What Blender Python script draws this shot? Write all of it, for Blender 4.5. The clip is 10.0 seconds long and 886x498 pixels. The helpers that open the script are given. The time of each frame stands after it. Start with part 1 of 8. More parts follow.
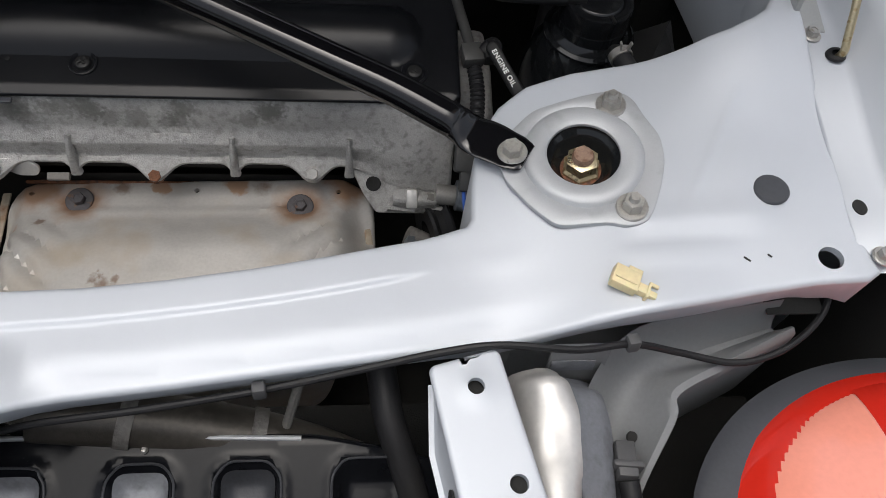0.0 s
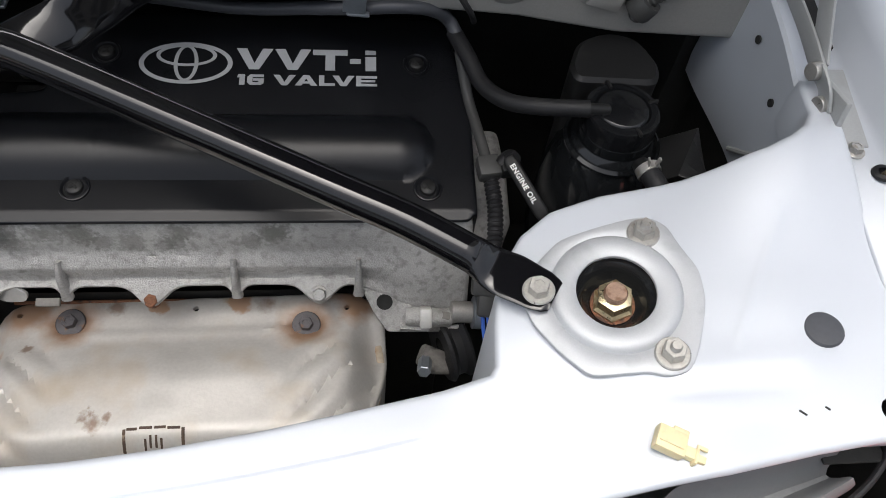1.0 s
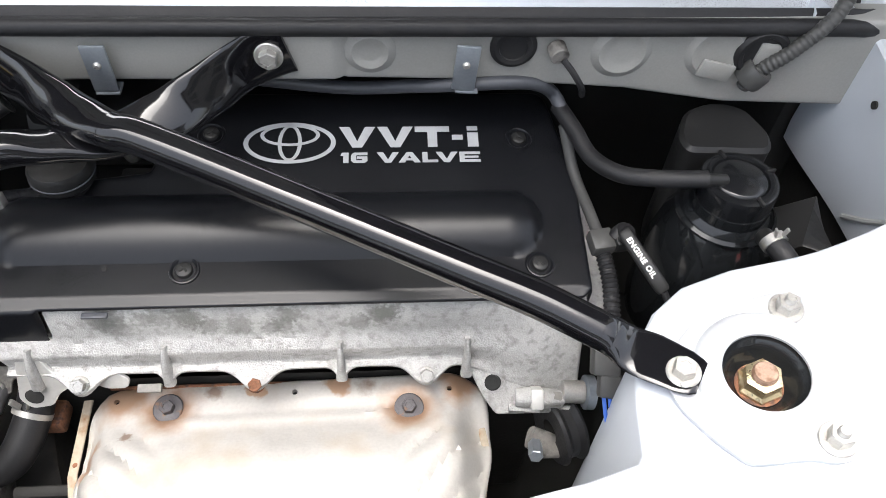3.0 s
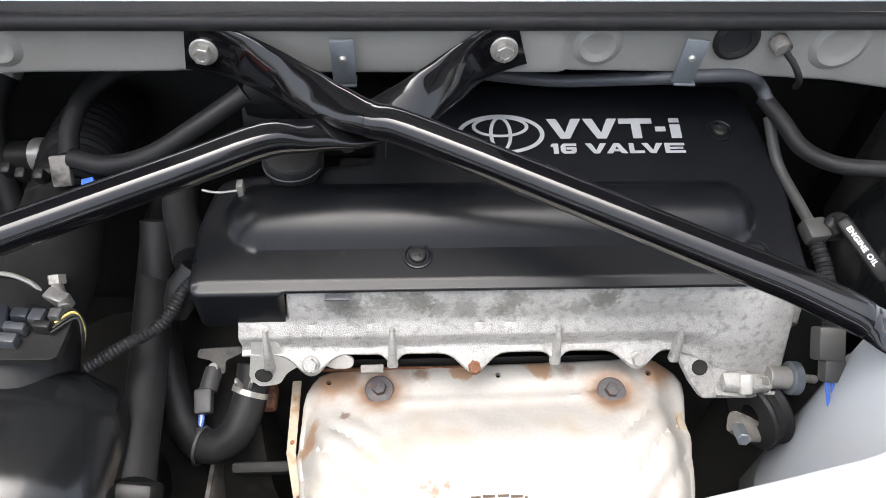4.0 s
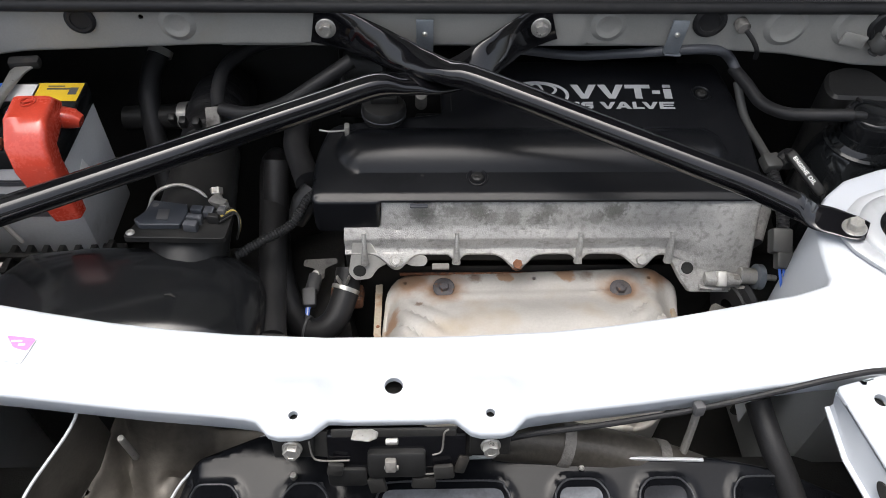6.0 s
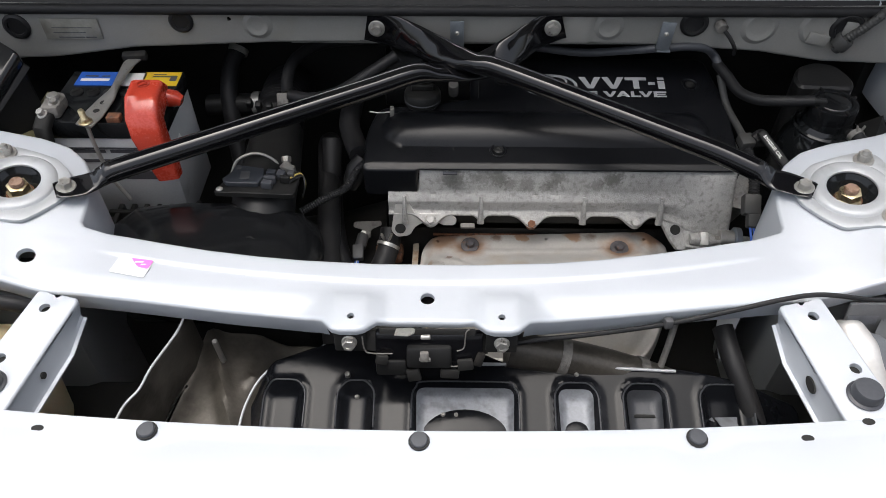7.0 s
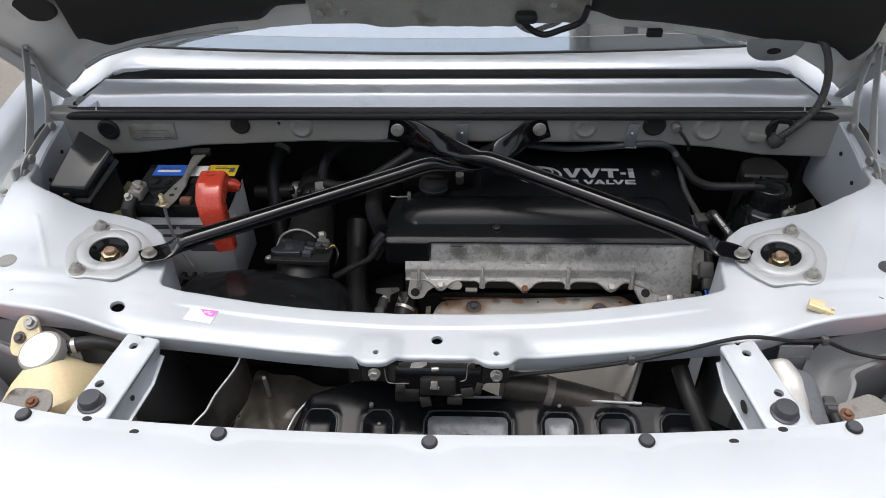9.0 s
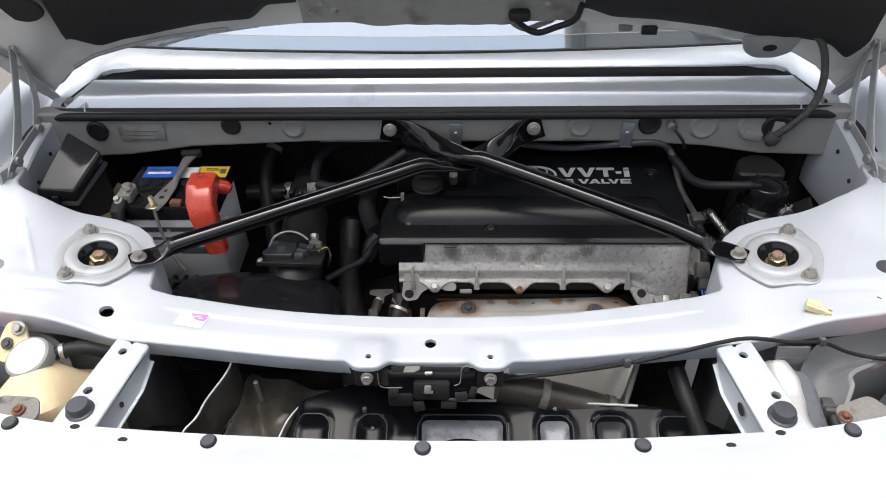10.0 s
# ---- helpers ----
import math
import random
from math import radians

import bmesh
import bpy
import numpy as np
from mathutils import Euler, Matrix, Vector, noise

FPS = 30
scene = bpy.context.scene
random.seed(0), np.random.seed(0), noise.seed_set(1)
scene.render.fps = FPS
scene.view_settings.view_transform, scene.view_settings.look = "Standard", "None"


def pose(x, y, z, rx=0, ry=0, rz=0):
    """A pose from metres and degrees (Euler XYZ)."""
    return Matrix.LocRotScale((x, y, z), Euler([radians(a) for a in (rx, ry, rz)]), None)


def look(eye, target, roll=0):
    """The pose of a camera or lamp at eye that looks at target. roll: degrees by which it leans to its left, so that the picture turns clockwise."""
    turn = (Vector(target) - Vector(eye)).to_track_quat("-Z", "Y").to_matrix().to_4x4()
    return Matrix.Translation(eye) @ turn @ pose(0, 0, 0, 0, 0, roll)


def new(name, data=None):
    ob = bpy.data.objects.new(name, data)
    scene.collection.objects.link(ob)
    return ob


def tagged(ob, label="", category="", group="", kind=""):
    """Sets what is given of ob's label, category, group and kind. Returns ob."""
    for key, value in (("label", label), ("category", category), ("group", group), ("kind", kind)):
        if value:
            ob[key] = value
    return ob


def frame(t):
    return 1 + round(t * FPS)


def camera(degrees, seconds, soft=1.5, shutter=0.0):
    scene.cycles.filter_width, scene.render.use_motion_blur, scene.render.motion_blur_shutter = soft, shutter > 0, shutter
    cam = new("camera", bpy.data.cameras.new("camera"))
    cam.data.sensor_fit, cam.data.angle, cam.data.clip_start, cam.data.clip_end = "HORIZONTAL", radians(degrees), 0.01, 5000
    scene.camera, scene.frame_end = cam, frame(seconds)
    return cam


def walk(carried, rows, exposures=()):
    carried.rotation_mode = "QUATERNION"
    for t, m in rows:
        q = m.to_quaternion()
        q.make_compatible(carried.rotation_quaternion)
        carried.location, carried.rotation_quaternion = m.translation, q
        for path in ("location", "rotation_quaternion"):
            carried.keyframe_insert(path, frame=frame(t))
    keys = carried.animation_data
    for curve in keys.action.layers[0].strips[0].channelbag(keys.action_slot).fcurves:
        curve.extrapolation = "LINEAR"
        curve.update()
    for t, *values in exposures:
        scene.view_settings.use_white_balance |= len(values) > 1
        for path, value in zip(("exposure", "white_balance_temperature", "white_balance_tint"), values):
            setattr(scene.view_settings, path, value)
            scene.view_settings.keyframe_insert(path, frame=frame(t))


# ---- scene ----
cam = camera(62.1, 10.0, soft=0.9)
PATH = [
    (0, (0.361, 0.079, 1.329), (0.575, 1.103, -0.375), 10.1),
    (0.5, (0.358, 0.122, 1.329), (0.559, 1.208, -0.338), 8.6),
    (1, (0.353, 0.176, 1.329), (0.562, 1.287, -0.32), 8.3),
    (1.5, (0.345, 0.207, 1.322), (0.552, 1.388, -0.279), 7.0),
    (2, (0.343, 0.229, 1.314), (0.492, 1.447, -0.266), 4.4),
    (2.2, (0.344, 0.227, 1.312), (0.488, 1.452, -0.263), 4.0),
    (3.3, (0.219, 0.197, 1.314), (0.368, 1.463, -0.227), 4.2),
    (3.5, (0.177, 0.197, 1.319), (0.322, 1.453, -0.23), 4.3),
    (4, (0.091, 0.187, 1.318), (0.178, 1.448, -0.232), 2.3),
    (4.5, (0.056, 0.175, 1.322), (0.107, 1.437, -0.228), 1.3),
    (5, (0.055, 0.143, 1.343), (0.098, 1.41, -0.203), 1.1),
    (5.5, (0.033, 0.044, 1.394), (0.092, 1.314, -0.15), 1.6),
    (5.7, (0.023, -0.001, 1.402), (0.097, 1.294, -0.12), 1.9),
    (6.8, (0.041, -0.236, 1.471), (0.018, 1.148, 0.028), -0.1),
    (7, (0.032, -0.265, 1.497), (0.001, 1.11, 0.046), -0.4),
    (7.5, (0.016, -0.352, 1.552), (-0.002, 1.08, 0.156), -0.4),
    (8, (0.021, -0.42, 1.579), (0.0, 1.03, 0.201), -0.3),
    (8.5, (0.033, -0.463, 1.608), (-0.022, 1.047, 0.298), -0.2),
    (9, (0.046, -0.466, 1.614), (-0.023, 1.085, 0.353), -1.2),
    (9.5, (0.049, -0.453, 1.613), (-0.014, 1.095, 0.348), -1.4),
    (10, (0.052, -0.45, 1.611), (-0.01, 1.096, 0.343), -1.4),
]
from mathutils.geometry import delaunay_2d_cdt

EXPOSURES = [(0.0, 0.5), (0.5, 0.6), (1.0, 1.05), (1.5, 1.75), (2.0, 2.25), (3.5, 2.35), (4.5, 2.35), (5.0, 2.4), (5.5, 2.0), (7.0, 1.08), (7.5, 0.95), (8.0, 0.6), (8.5, 0.5), (9.0, 0.92), (9.5, 1.1), (10.0, 1.15)]
walk(cam, [(t, look(eye, target, roll)) for t, eye, target, roll in PATH], EXPOSURES)

# ---- light: bright overcast sky, very soft sun overhead ----
world = bpy.data.worlds.new("sky")
scene.world = world
world.use_nodes = True
wn, wl = world.node_tree.nodes, world.node_tree.links
sky = wn.new("ShaderNodeTexSky")
sky.sky_type, sky.sun_disc = "NISHITA", False
sky.sun_elevation, sky.sun_rotation = radians(85), radians(270)
sky.air_density, sky.dust_density, sky.ozone_density = 1.0, 5.0, 1.0
soft_sky = wn.new("ShaderNodeHueSaturation")
soft_sky.inputs["Saturation"].default_value = 0.45
wl.new(sky.outputs["Color"], soft_sky.inputs["Color"])
wl.new(soft_sky.outputs["Color"], wn["Background"].inputs["Color"])
wn["Background"].inputs["Strength"].default_value = 0.12
sun = new("sun", bpy.data.lights.new("sun", "SUN"))
sun.data.energy, sun.data.angle, sun.data.color = 1.0, radians(65), (1.0, 0.97, 0.93)
sun.matrix_world = look((-1.3, 0.6, 6.0), (0, 0.1, 0.8))


# ---- materials ----
def material(name, color, rough=0.5, metal=0.0, vary=0.12, fine=220.0, coarse=14.0, bump=0.15, bump_scale=None,
             second=None, spots=0.5, spot_scale=30.0, spot_soft=0.08, coat=0.0, rough_vary=0.12, transmission=0.0, specular=0.5,
             emission=0.0, ior=1.45, subsurface=0.0):
    """Base colour with grain and blotches, and, where second is given, worn or stained patches of that colour."""
    m = bpy.data.materials.new(name)
    m.use_nodes = True
    n, l = m.node_tree.nodes, m.node_tree.links
    b = n["Principled BSDF"]
    co = n.new("ShaderNodeTexCoord")
    grain, blotch = n.new("ShaderNodeTexNoise"), n.new("ShaderNodeTexNoise")
    grain.inputs["Scale"].default_value, grain.inputs["Detail"].default_value = fine, 4
    blotch.inputs["Scale"].default_value, blotch.inputs["Detail"].default_value = coarse, 5
    for t in (grain, blotch):
        l.new(co.outputs["Object"], t.inputs["Vector"])
    mixed = n.new("ShaderNodeMath")
    mixed.operation = "MULTIPLY_ADD"
    mixed.inputs[1].default_value = 0.45
    l.new(grain.outputs["Fac"], mixed.inputs[0])
    half = n.new("ShaderNodeMath")
    half.operation = "MULTIPLY"
    half.inputs[1].default_value = 0.55
    l.new(blotch.outputs["Fac"], half.inputs[0])
    l.new(half.outputs[0], mixed.inputs[2])
    ramp = n.new("ShaderNodeMapRange")
    ramp.inputs["From Min"].default_value, ramp.inputs["From Max"].default_value = 0.3, 0.7
    ramp.inputs["To Min"].default_value, ramp.inputs["To Max"].default_value = 1 - vary, 1 + vary
    l.new(mixed.outputs[0], ramp.inputs["Value"])
    tint = n.new("ShaderNodeMix")
    tint.data_type, tint.blend_type = "RGBA", "MULTIPLY"
    tint.inputs["Factor"].default_value = 1.0
    tint.inputs["A"].default_value = (*color, 1)
    l.new(ramp.outputs["Result"], tint.inputs["B"])
    out = tint.outputs["Result"]
    if second:
        patch = n.new("ShaderNodeTexNoise")
        patch.inputs["Scale"].default_value, patch.inputs["Detail"].default_value = spot_scale, 6
        l.new(co.outputs["Object"], patch.inputs["Vector"])
        cut = n.new("ShaderNodeMapRange")
        cut.inputs["From Min"].default_value, cut.inputs["From Max"].default_value = spots, spots + spot_soft
        l.new(patch.outputs["Fac"], cut.inputs["Value"])
        worn = n.new("ShaderNodeMix")
        worn.data_type = "RGBA"
        worn.inputs["B"].default_value = (*second, 1)
        l.new(cut.outputs["Result"], worn.inputs["Factor"])
        l.new(out, worn.inputs["A"])
        out = worn.outputs["Result"]
    l.new(out, b.inputs["Base Color"])
    rr = n.new("ShaderNodeMapRange")
    rr.inputs["From Min"].default_value, rr.inputs["From Max"].default_value = 0.3, 0.7
    rr.inputs["To Min"].default_value, rr.inputs["To Max"].default_value = max(0.02, rough - rough_vary), min(1, rough + rough_vary)
    l.new(mixed.outputs[0], rr.inputs["Value"])
    l.new(rr.outputs["Result"], b.inputs["Roughness"])
    b.inputs["Metallic"].default_value = metal
    b.inputs["Coat Weight"].default_value = coat
    b.inputs["Coat Roughness"].default_value = 0.08
    b.inputs["Transmission Weight"].default_value = transmission
    b.inputs["IOR"].default_value = ior
    b.inputs["Specular IOR Level"].default_value = specular
    b.inputs["Subsurface Weight"].default_value = subsurface
    if bump:
        bp = n.new("ShaderNodeBump")
        bp.inputs["Strength"].default_value, bp.inputs["Distance"].default_value = bump, 0.001
        src = grain
        if bump_scale:
            src = n.new("ShaderNodeTexNoise")
            src.inputs["Scale"].default_value, src.inputs["Detail"].default_value = bump_scale, 5
            l.new(co.outputs["Object"], src.inputs["Vector"])
        l.new(src.outputs["Fac"], bp.inputs["Height"])
        l.new(bp.outputs["Normal"], b.inputs["Normal"])
    return m


def stained(m, centres, color, reach=0.03, amount=0.9, grain=45):
    """Adds round rust stains with frayed edges about the given places."""
    n, l = m.node_tree.nodes, m.node_tree.links
    b = n["Principled BSDF"]
    out = b.inputs["Base Color"].links[0].from_socket
    co = n.new("ShaderNodeTexCoord")
    fray = n.new("ShaderNodeTexNoise")
    fray.inputs["Scale"].default_value, fray.inputs["Detail"].default_value = grain, 6
    l.new(co.outputs["Object"], fray.inputs["Vector"])
    for x, y, z, size in centres:
        d = n.new("ShaderNodeVectorMath")
        d.operation = "DISTANCE"
        d.inputs[1].default_value = (x, y, z)
        l.new(co.outputs["Object"], d.inputs[0])
        jit = n.new("ShaderNodeMath")
        jit.operation = "MULTIPLY_ADD"
        jit.inputs[1].default_value, = (-reach * 1.2,)
        l.new(fray.outputs["Fac"], jit.inputs[0])
        l.new(d.outputs["Value"], jit.inputs[2])
        rng = n.new("ShaderNodeMapRange")
        rng.inputs["From Min"].default_value, rng.inputs["From Max"].default_value = size * 0.1 - reach * 0.3, size - reach * 0.5
        rng.inputs["To Min"].default_value, rng.inputs["To Max"].default_value = amount, 0
        l.new(jit.outputs[0], rng.inputs["Value"])
        mx = n.new("ShaderNodeMix")
        mx.data_type = "RGBA"
        mx.inputs["B"].default_value = (*color, 1)
        l.new(rng.outputs["Result"], mx.inputs["Factor"])
        l.new(out, mx.inputs["A"])
        out = mx.outputs["Result"]
    l.new(out, b.inputs["Base Color"])
    return m


SILVER = material("silver_paint", (0.52, 0.55, 0.59), 0.47, 0.20, 0.06, 1800, 9, 0.03, coat=0.14, rough_vary=0.06)
# The same silver, lighter and glossier, standing for sky light on the deck
DECK = material("lightened_silver_paint", (0.68, 0.70, 0.73), 0.30, 0.5, 0.05, 1800, 9, 0.02, coat=0.6, rough_vary=0.05)
# Duller copy of the silver; on the wheelhouse it stands for shade
SILVER_DULL = material("dulled_silver_paint", (0.36, 0.37, 0.365), 0.5, 0.25, 0.10, 600, 12, 0.06, second=(0.30, 0.30, 0.28), spots=0.62, spot_scale=18, spot_soft=0.2)
RAIL = material("beige_grey_paint", (0.265, 0.262, 0.247), 0.5, 0.1, 0.10, 500, 12, 0.05, second=(0.24, 0.23, 0.20), spots=0.60, spot_scale=15, spot_soft=0.25)
LID_GREY = material("dusty_grey_paint", (0.60, 0.60, 0.57), 0.5, 0.1, 0.10, 600, 12, 0.05, second=(0.42, 0.41, 0.37), spots=0.58, spot_scale=14, spot_soft=0.2)
STIFFENER = material("grimy_grey_paint", (0.30, 0.30, 0.27), 0.5, 0.1, 0.2, 300, 16, 0.1, second=(0.14, 0.13, 0.11), spots=0.52, spot_scale=14, spot_soft=0.2)
# Silver darkened to grey: the panel overhang's shade is in this colour
GUSSET = material("shade_grey_paint", (0.17, 0.175, 0.18), 0.55, 0.0, 0.12, 300, 14, 0.06)
MOUNT = material("mount_plate_paint", (0.44, 0.455, 0.47), 0.5, 0.3, 0.10, 900, 16, 0.06, second=(0.30, 0.31, 0.315), spots=0.58, spot_scale=30, spot_soft=0.2)
BLACK_GLOSS = material("black_gloss_paint", (0.005, 0.005, 0.006), 0.09, 0.0, 0.25, 350, 12, 0.02, coat=0.3, rough_vary=0.05)
COVER = material("black_cover_plastic", (0.0065, 0.007, 0.0085), 0.30, 0.0, 0.15, 1500, 9, 0.06, specular=0.36, rough_vary=0.05)
BLACK_PLASTIC = material("black_plastic", (0.014, 0.014, 0.014), 0.42, 0.0, 0.25, 300, 18, 0.12, specular=0.35, second=(0.024, 0.023, 0.022), spots=0.58, spot_scale=25, spot_soft=0.2)
SATIN = material("satin_black_plastic", (0.008, 0.0085, 0.0095), 0.17, 0.0, 0.15, 200, 10, 0.015, specular=0.55, rough_vary=0.05, second=(0.011, 0.011, 0.011), spots=0.6, spot_scale=20, spot_soft=0.2)
BLACK_BOX = material("glossy_black_plastic", (0.010, 0.011, 0.012), 0.10, 0.0, 0.2, 300, 10, 0.05, second=(0.022, 0.022, 0.022), spots=0.66, spot_scale=40, spot_soft=0.1)
RUBBER = material("black_rubber", (0.015, 0.015, 0.016), 0.5, 0.0, 0.3, 400, 30, 0.2, specular=0.35, second=(0.026, 0.025, 0.024), spots=0.6, spot_scale=30, spot_soft=0.2)
# Grimy metal; on the exhaust flange and bay sides its darkness is shade
DARK = material("grimy_and_shaded_metal", (0.022, 0.0215, 0.0205), 0.7, 0.3, 0.35, 200, 20, 0.4, second=(0.06, 0.05, 0.042), spots=0.6, spot_scale=25, spot_soft=0.2)
# Felt insulation; also painted shade for holes, gaps and closed-off spaces
SHADOW = material("insulation_and_shade_black", (0.020, 0.020, 0.019), 0.95, 0.0, 0.3, 500, 20, 0.5)
CAST = material("cast_aluminium", (0.40, 0.395, 0.38), 0.62, 0.35, 0.30, 650, 26, 0.9, bump_scale=650, second=(0.27, 0.265, 0.25), spots=0.50, spot_scale=140, spot_soft=0.20)
CAST_DARK = material("oxidised_aluminium", (0.22, 0.21, 0.195), 0.7, 0.5, 0.3, 300, 30, 0.7, bump_scale=400, second=(0.05, 0.045, 0.04), spots=0.55, spot_scale=40, spot_soft=0.15)
SHIELD = material("aluminised_heat_shield", (0.50, 0.484, 0.455), 0.5, 0.3, 0.12, 300, 16, 0.12, second=(0.42, 0.35, 0.26), spots=0.54, spot_scale=16, spot_soft=0.30)
STEEL = material("zinc_steel", (0.40, 0.39, 0.365), 0.36, 0.62, 0.2, 500, 60, 0.15, second=(0.25, 0.22, 0.17), spots=0.6, spot_scale=90, spot_soft=0.15)
STEEL_BLUE = material("plated_steel", (0.30, 0.33, 0.36), 0.4, 0.7, 0.15, 400, 40, 0.1)
GOLD = material("yellow_zinc", (0.56, 0.48, 0.31), 0.35, 0.85, 0.25, 400, 60, 0.15, second=(0.36, 0.25, 0.12), spots=0.55, spot_scale=120, spot_soft=0.1)
RUST_PALE = material("light_rust", (0.30, 0.20, 0.145), 0.7, 0.3, 0.3, 500, 80, 0.4, second=(0.18, 0.10, 0.06), spots=0.5, spot_scale=150, spot_soft=0.15)
TAN = material("tarnished_steel", (0.40, 0.34, 0.26), 0.6, 0.2, 0.2, 300, 30, 0.2, second=(0.26, 0.15, 0.08), spots=0.52, spot_scale=60, spot_soft=0.2)
RUST = material("rusty_steel", (0.22, 0.10, 0.055), 0.85, 0.2, 0.4, 500, 80, 0.6, second=(0.10, 0.06, 0.045), spots=0.5, spot_scale=150, spot_soft=0.15)
DARK_BOLT = material("scorched_bolt", (0.10, 0.095, 0.10), 0.6, 0.6, 0.3, 400, 80, 0.4, second=(0.16, 0.10, 0.07), spots=0.58, spot_scale=120, spot_soft=0.1)
CABLE_GREY = material("dusty_grey_plastic", (0.05, 0.05, 0.048), 0.5, 0.0, 0.15, 300, 30, 0.1)
PALE_GREY = material("blue_grey_plastic", (0.034, 0.038, 0.046), 0.35, 0.0, 0.12, 300, 40, 0.05)
PRINT = material("grey_print", (0.36, 0.37, 0.38), 0.5, 0.0, 0.08, 800, 40, 0.0)
WHITE_PRINT = material("white_print", (0.75, 0.75, 0.72), 0.5, 0.0, 0.08, 800, 40, 0.0)
CREAM = material("cream_plastic", (0.72, 0.60, 0.36), 0.45, 0.0, 0.12, 300, 60, 0.05, subsurface=0.1)
BOTTLE = material("yellowed_bottle_plastic", (0.66, 0.55, 0.35), 0.42, 0.0, 0.10, 200, 9, 0.04, second=(0.50, 0.33, 0.13), spots=0.56, spot_scale=7, spot_soft=0.3, subsurface=0.25)
BOTTLE_CAP = material("grey_cap_plastic", (0.25, 0.25, 0.24), 0.5, 0.0, 0.12, 300, 30, 0.05)
CAP_TOP = material("chalky_cap_label", (0.72, 0.72, 0.64), 0.6, 0.0, 0.10, 300, 60, 0.1)
BATTERY = material("battery_case_grey", (0.50, 0.51, 0.52), 0.45, 0.0, 0.10, 300, 16, 0.05, second=(0.33, 0.33, 0.33), spots=0.62, spot_scale=20, spot_soft=0.2)
RED_PLASTIC = material("red_plastic", (0.52, 0.055, 0.03), 0.24, 0.0, 0.12, 300, 20, 0.04, coat=0.6)
BLUE = material("blue_label", (0.03, 0.13, 0.55), 0.35, 0.0, 0.08, 300, 20, 0.0)
YELLOW = material("yellow_label", (0.75, 0.50, 0.03), 0.35, 0.0, 0.08, 300, 20, 0.0)
WHITE_LABEL = material("white_label", (0.78, 0.77, 0.76), 0.5, 0.0, 0.05, 300, 20, 0.0)
PINK = material("pink_label", (0.75, 0.20, 0.58), 0.5, 0.0, 0.08, 300, 30, 0.0)
BARS = material("dark_print", (0.08, 0.08, 0.09), 0.5, 0.0, 0.1, 300, 30, 0.0)
BLUE_WIRE = material("blue_wire", (0.06, 0.16, 0.60), 0.4, 0.0, 0.1, 300, 30, 0.0)
WHITE_WIRE = material("white_wire", (0.7, 0.7, 0.68), 0.4, 0.0, 0.1, 300, 30, 0.0)
YELLOW_WIRE = material("yellow_wire", (0.55, 0.42, 0.12), 0.4, 0.0, 0.1, 300, 30, 0.0)
GREY_PLASTIC = material("grey_connector_plastic", (0.075, 0.075, 0.077), 0.5, 0.0, 0.12, 300, 40, 0.1)
TRIM_GREY = material("lamp_surround_grey", (0.055, 0.058, 0.066), 0.4, 0.0, 0.15, 300, 15, 0.08)
LENS_RED = material("red_lamp_lens", (0.55, 0.022, 0.012), 0.10, 0.0, 0.05, 200, 10, 0.0, coat=1.0)
LENS_AMBER = material("pale_red_lamp_lens", (0.80, 0.30, 0.22), 0.12, 0.0, 0.06, 200, 10, 0.0, coat=1.0)
BRIGHT = material("bright_plated_steel", (0.62, 0.61, 0.58), 0.45, 0.5, 0.12, 300, 30, 0.1)
WATER_SHEET = material("galvanised_sheet", (0.21, 0.22, 0.24), 0.5, 0.35, 0.2, 300, 40, 0.2, second=(0.15, 0.155, 0.17), spots=0.52, spot_scale=70, spot_soft=0.15)
TRAY = material("black_painted_tray", (0.006, 0.0065, 0.008), 0.16, 0.0, 0.3, 200, 14, 0.03, specular=0.2, second=(0.020, 0.020, 0.022), spots=0.60, spot_scale=18, spot_soft=0.25)
DIRTY = material("dirty_floor_metal", (0.085, 0.077, 0.066), 0.4, 0.4, 0.3, 200, 14, 0.3, second=(0.025, 0.022, 0.018), spots=0.52, spot_scale=14, spot_soft=0.2)
# Window glass made pale and metallic, to force bright sky reflections
GLASS = material("mirrored_tinted_glass", (0.58, 0.64, 0.70), 0.03, 0.85, 0.05, 50, 4, 0.0, specular=1.0, ior=2.2, rough_vary=0.01)
GLASS_CLEAR = material("mirrored_pale_glass", (0.86, 0.89, 0.92), 0.03, 0.9, 0.05, 50, 4, 0.0, specular=1.0, ior=2.4, rough_vary=0.01)
OLIVE = material("olive_yellow_paint", (0.16, 0.145, 0.075), 0.55, 0.0, 0.2, 300, 20, 0.1)
ASPHALT = material("ground_paving", (0.20, 0.18, 0.16), 0.9, 0.0, 0.25, 60, 1.5, 0.5, second=(0.14, 0.125, 0.11), spots=0.55, spot_scale=3, spot_soft=0.2)
WALL_PALE = material("weathered_wall", (0.20, 0.20, 0.19), 0.8, 0.0, 0.08, 40, 2, 0.1)
WALL_DARK = material("dark_pipe", (0.06, 0.065, 0.06), 0.6, 0.0, 0.1, 40, 2, 0.1)


# ---- builders ----
def mesh_of(name, bm, mat, smooth=True, angle=35):
    bmesh.ops.remove_doubles(bm, verts=bm.verts, dist=1e-6)
    bmesh.ops.recalc_face_normals(bm, faces=bm.faces)
    for f in bm.faces:
        f.smooth = smooth
    for e in bm.edges:
        e.smooth = not (len(e.link_faces) == 2 and e.calc_face_angle(0) > radians(angle))
    me = bpy.data.meshes.new(name)
    bm.to_mesh(me)
    bm.free()
    me.materials.append(mat)
    return me


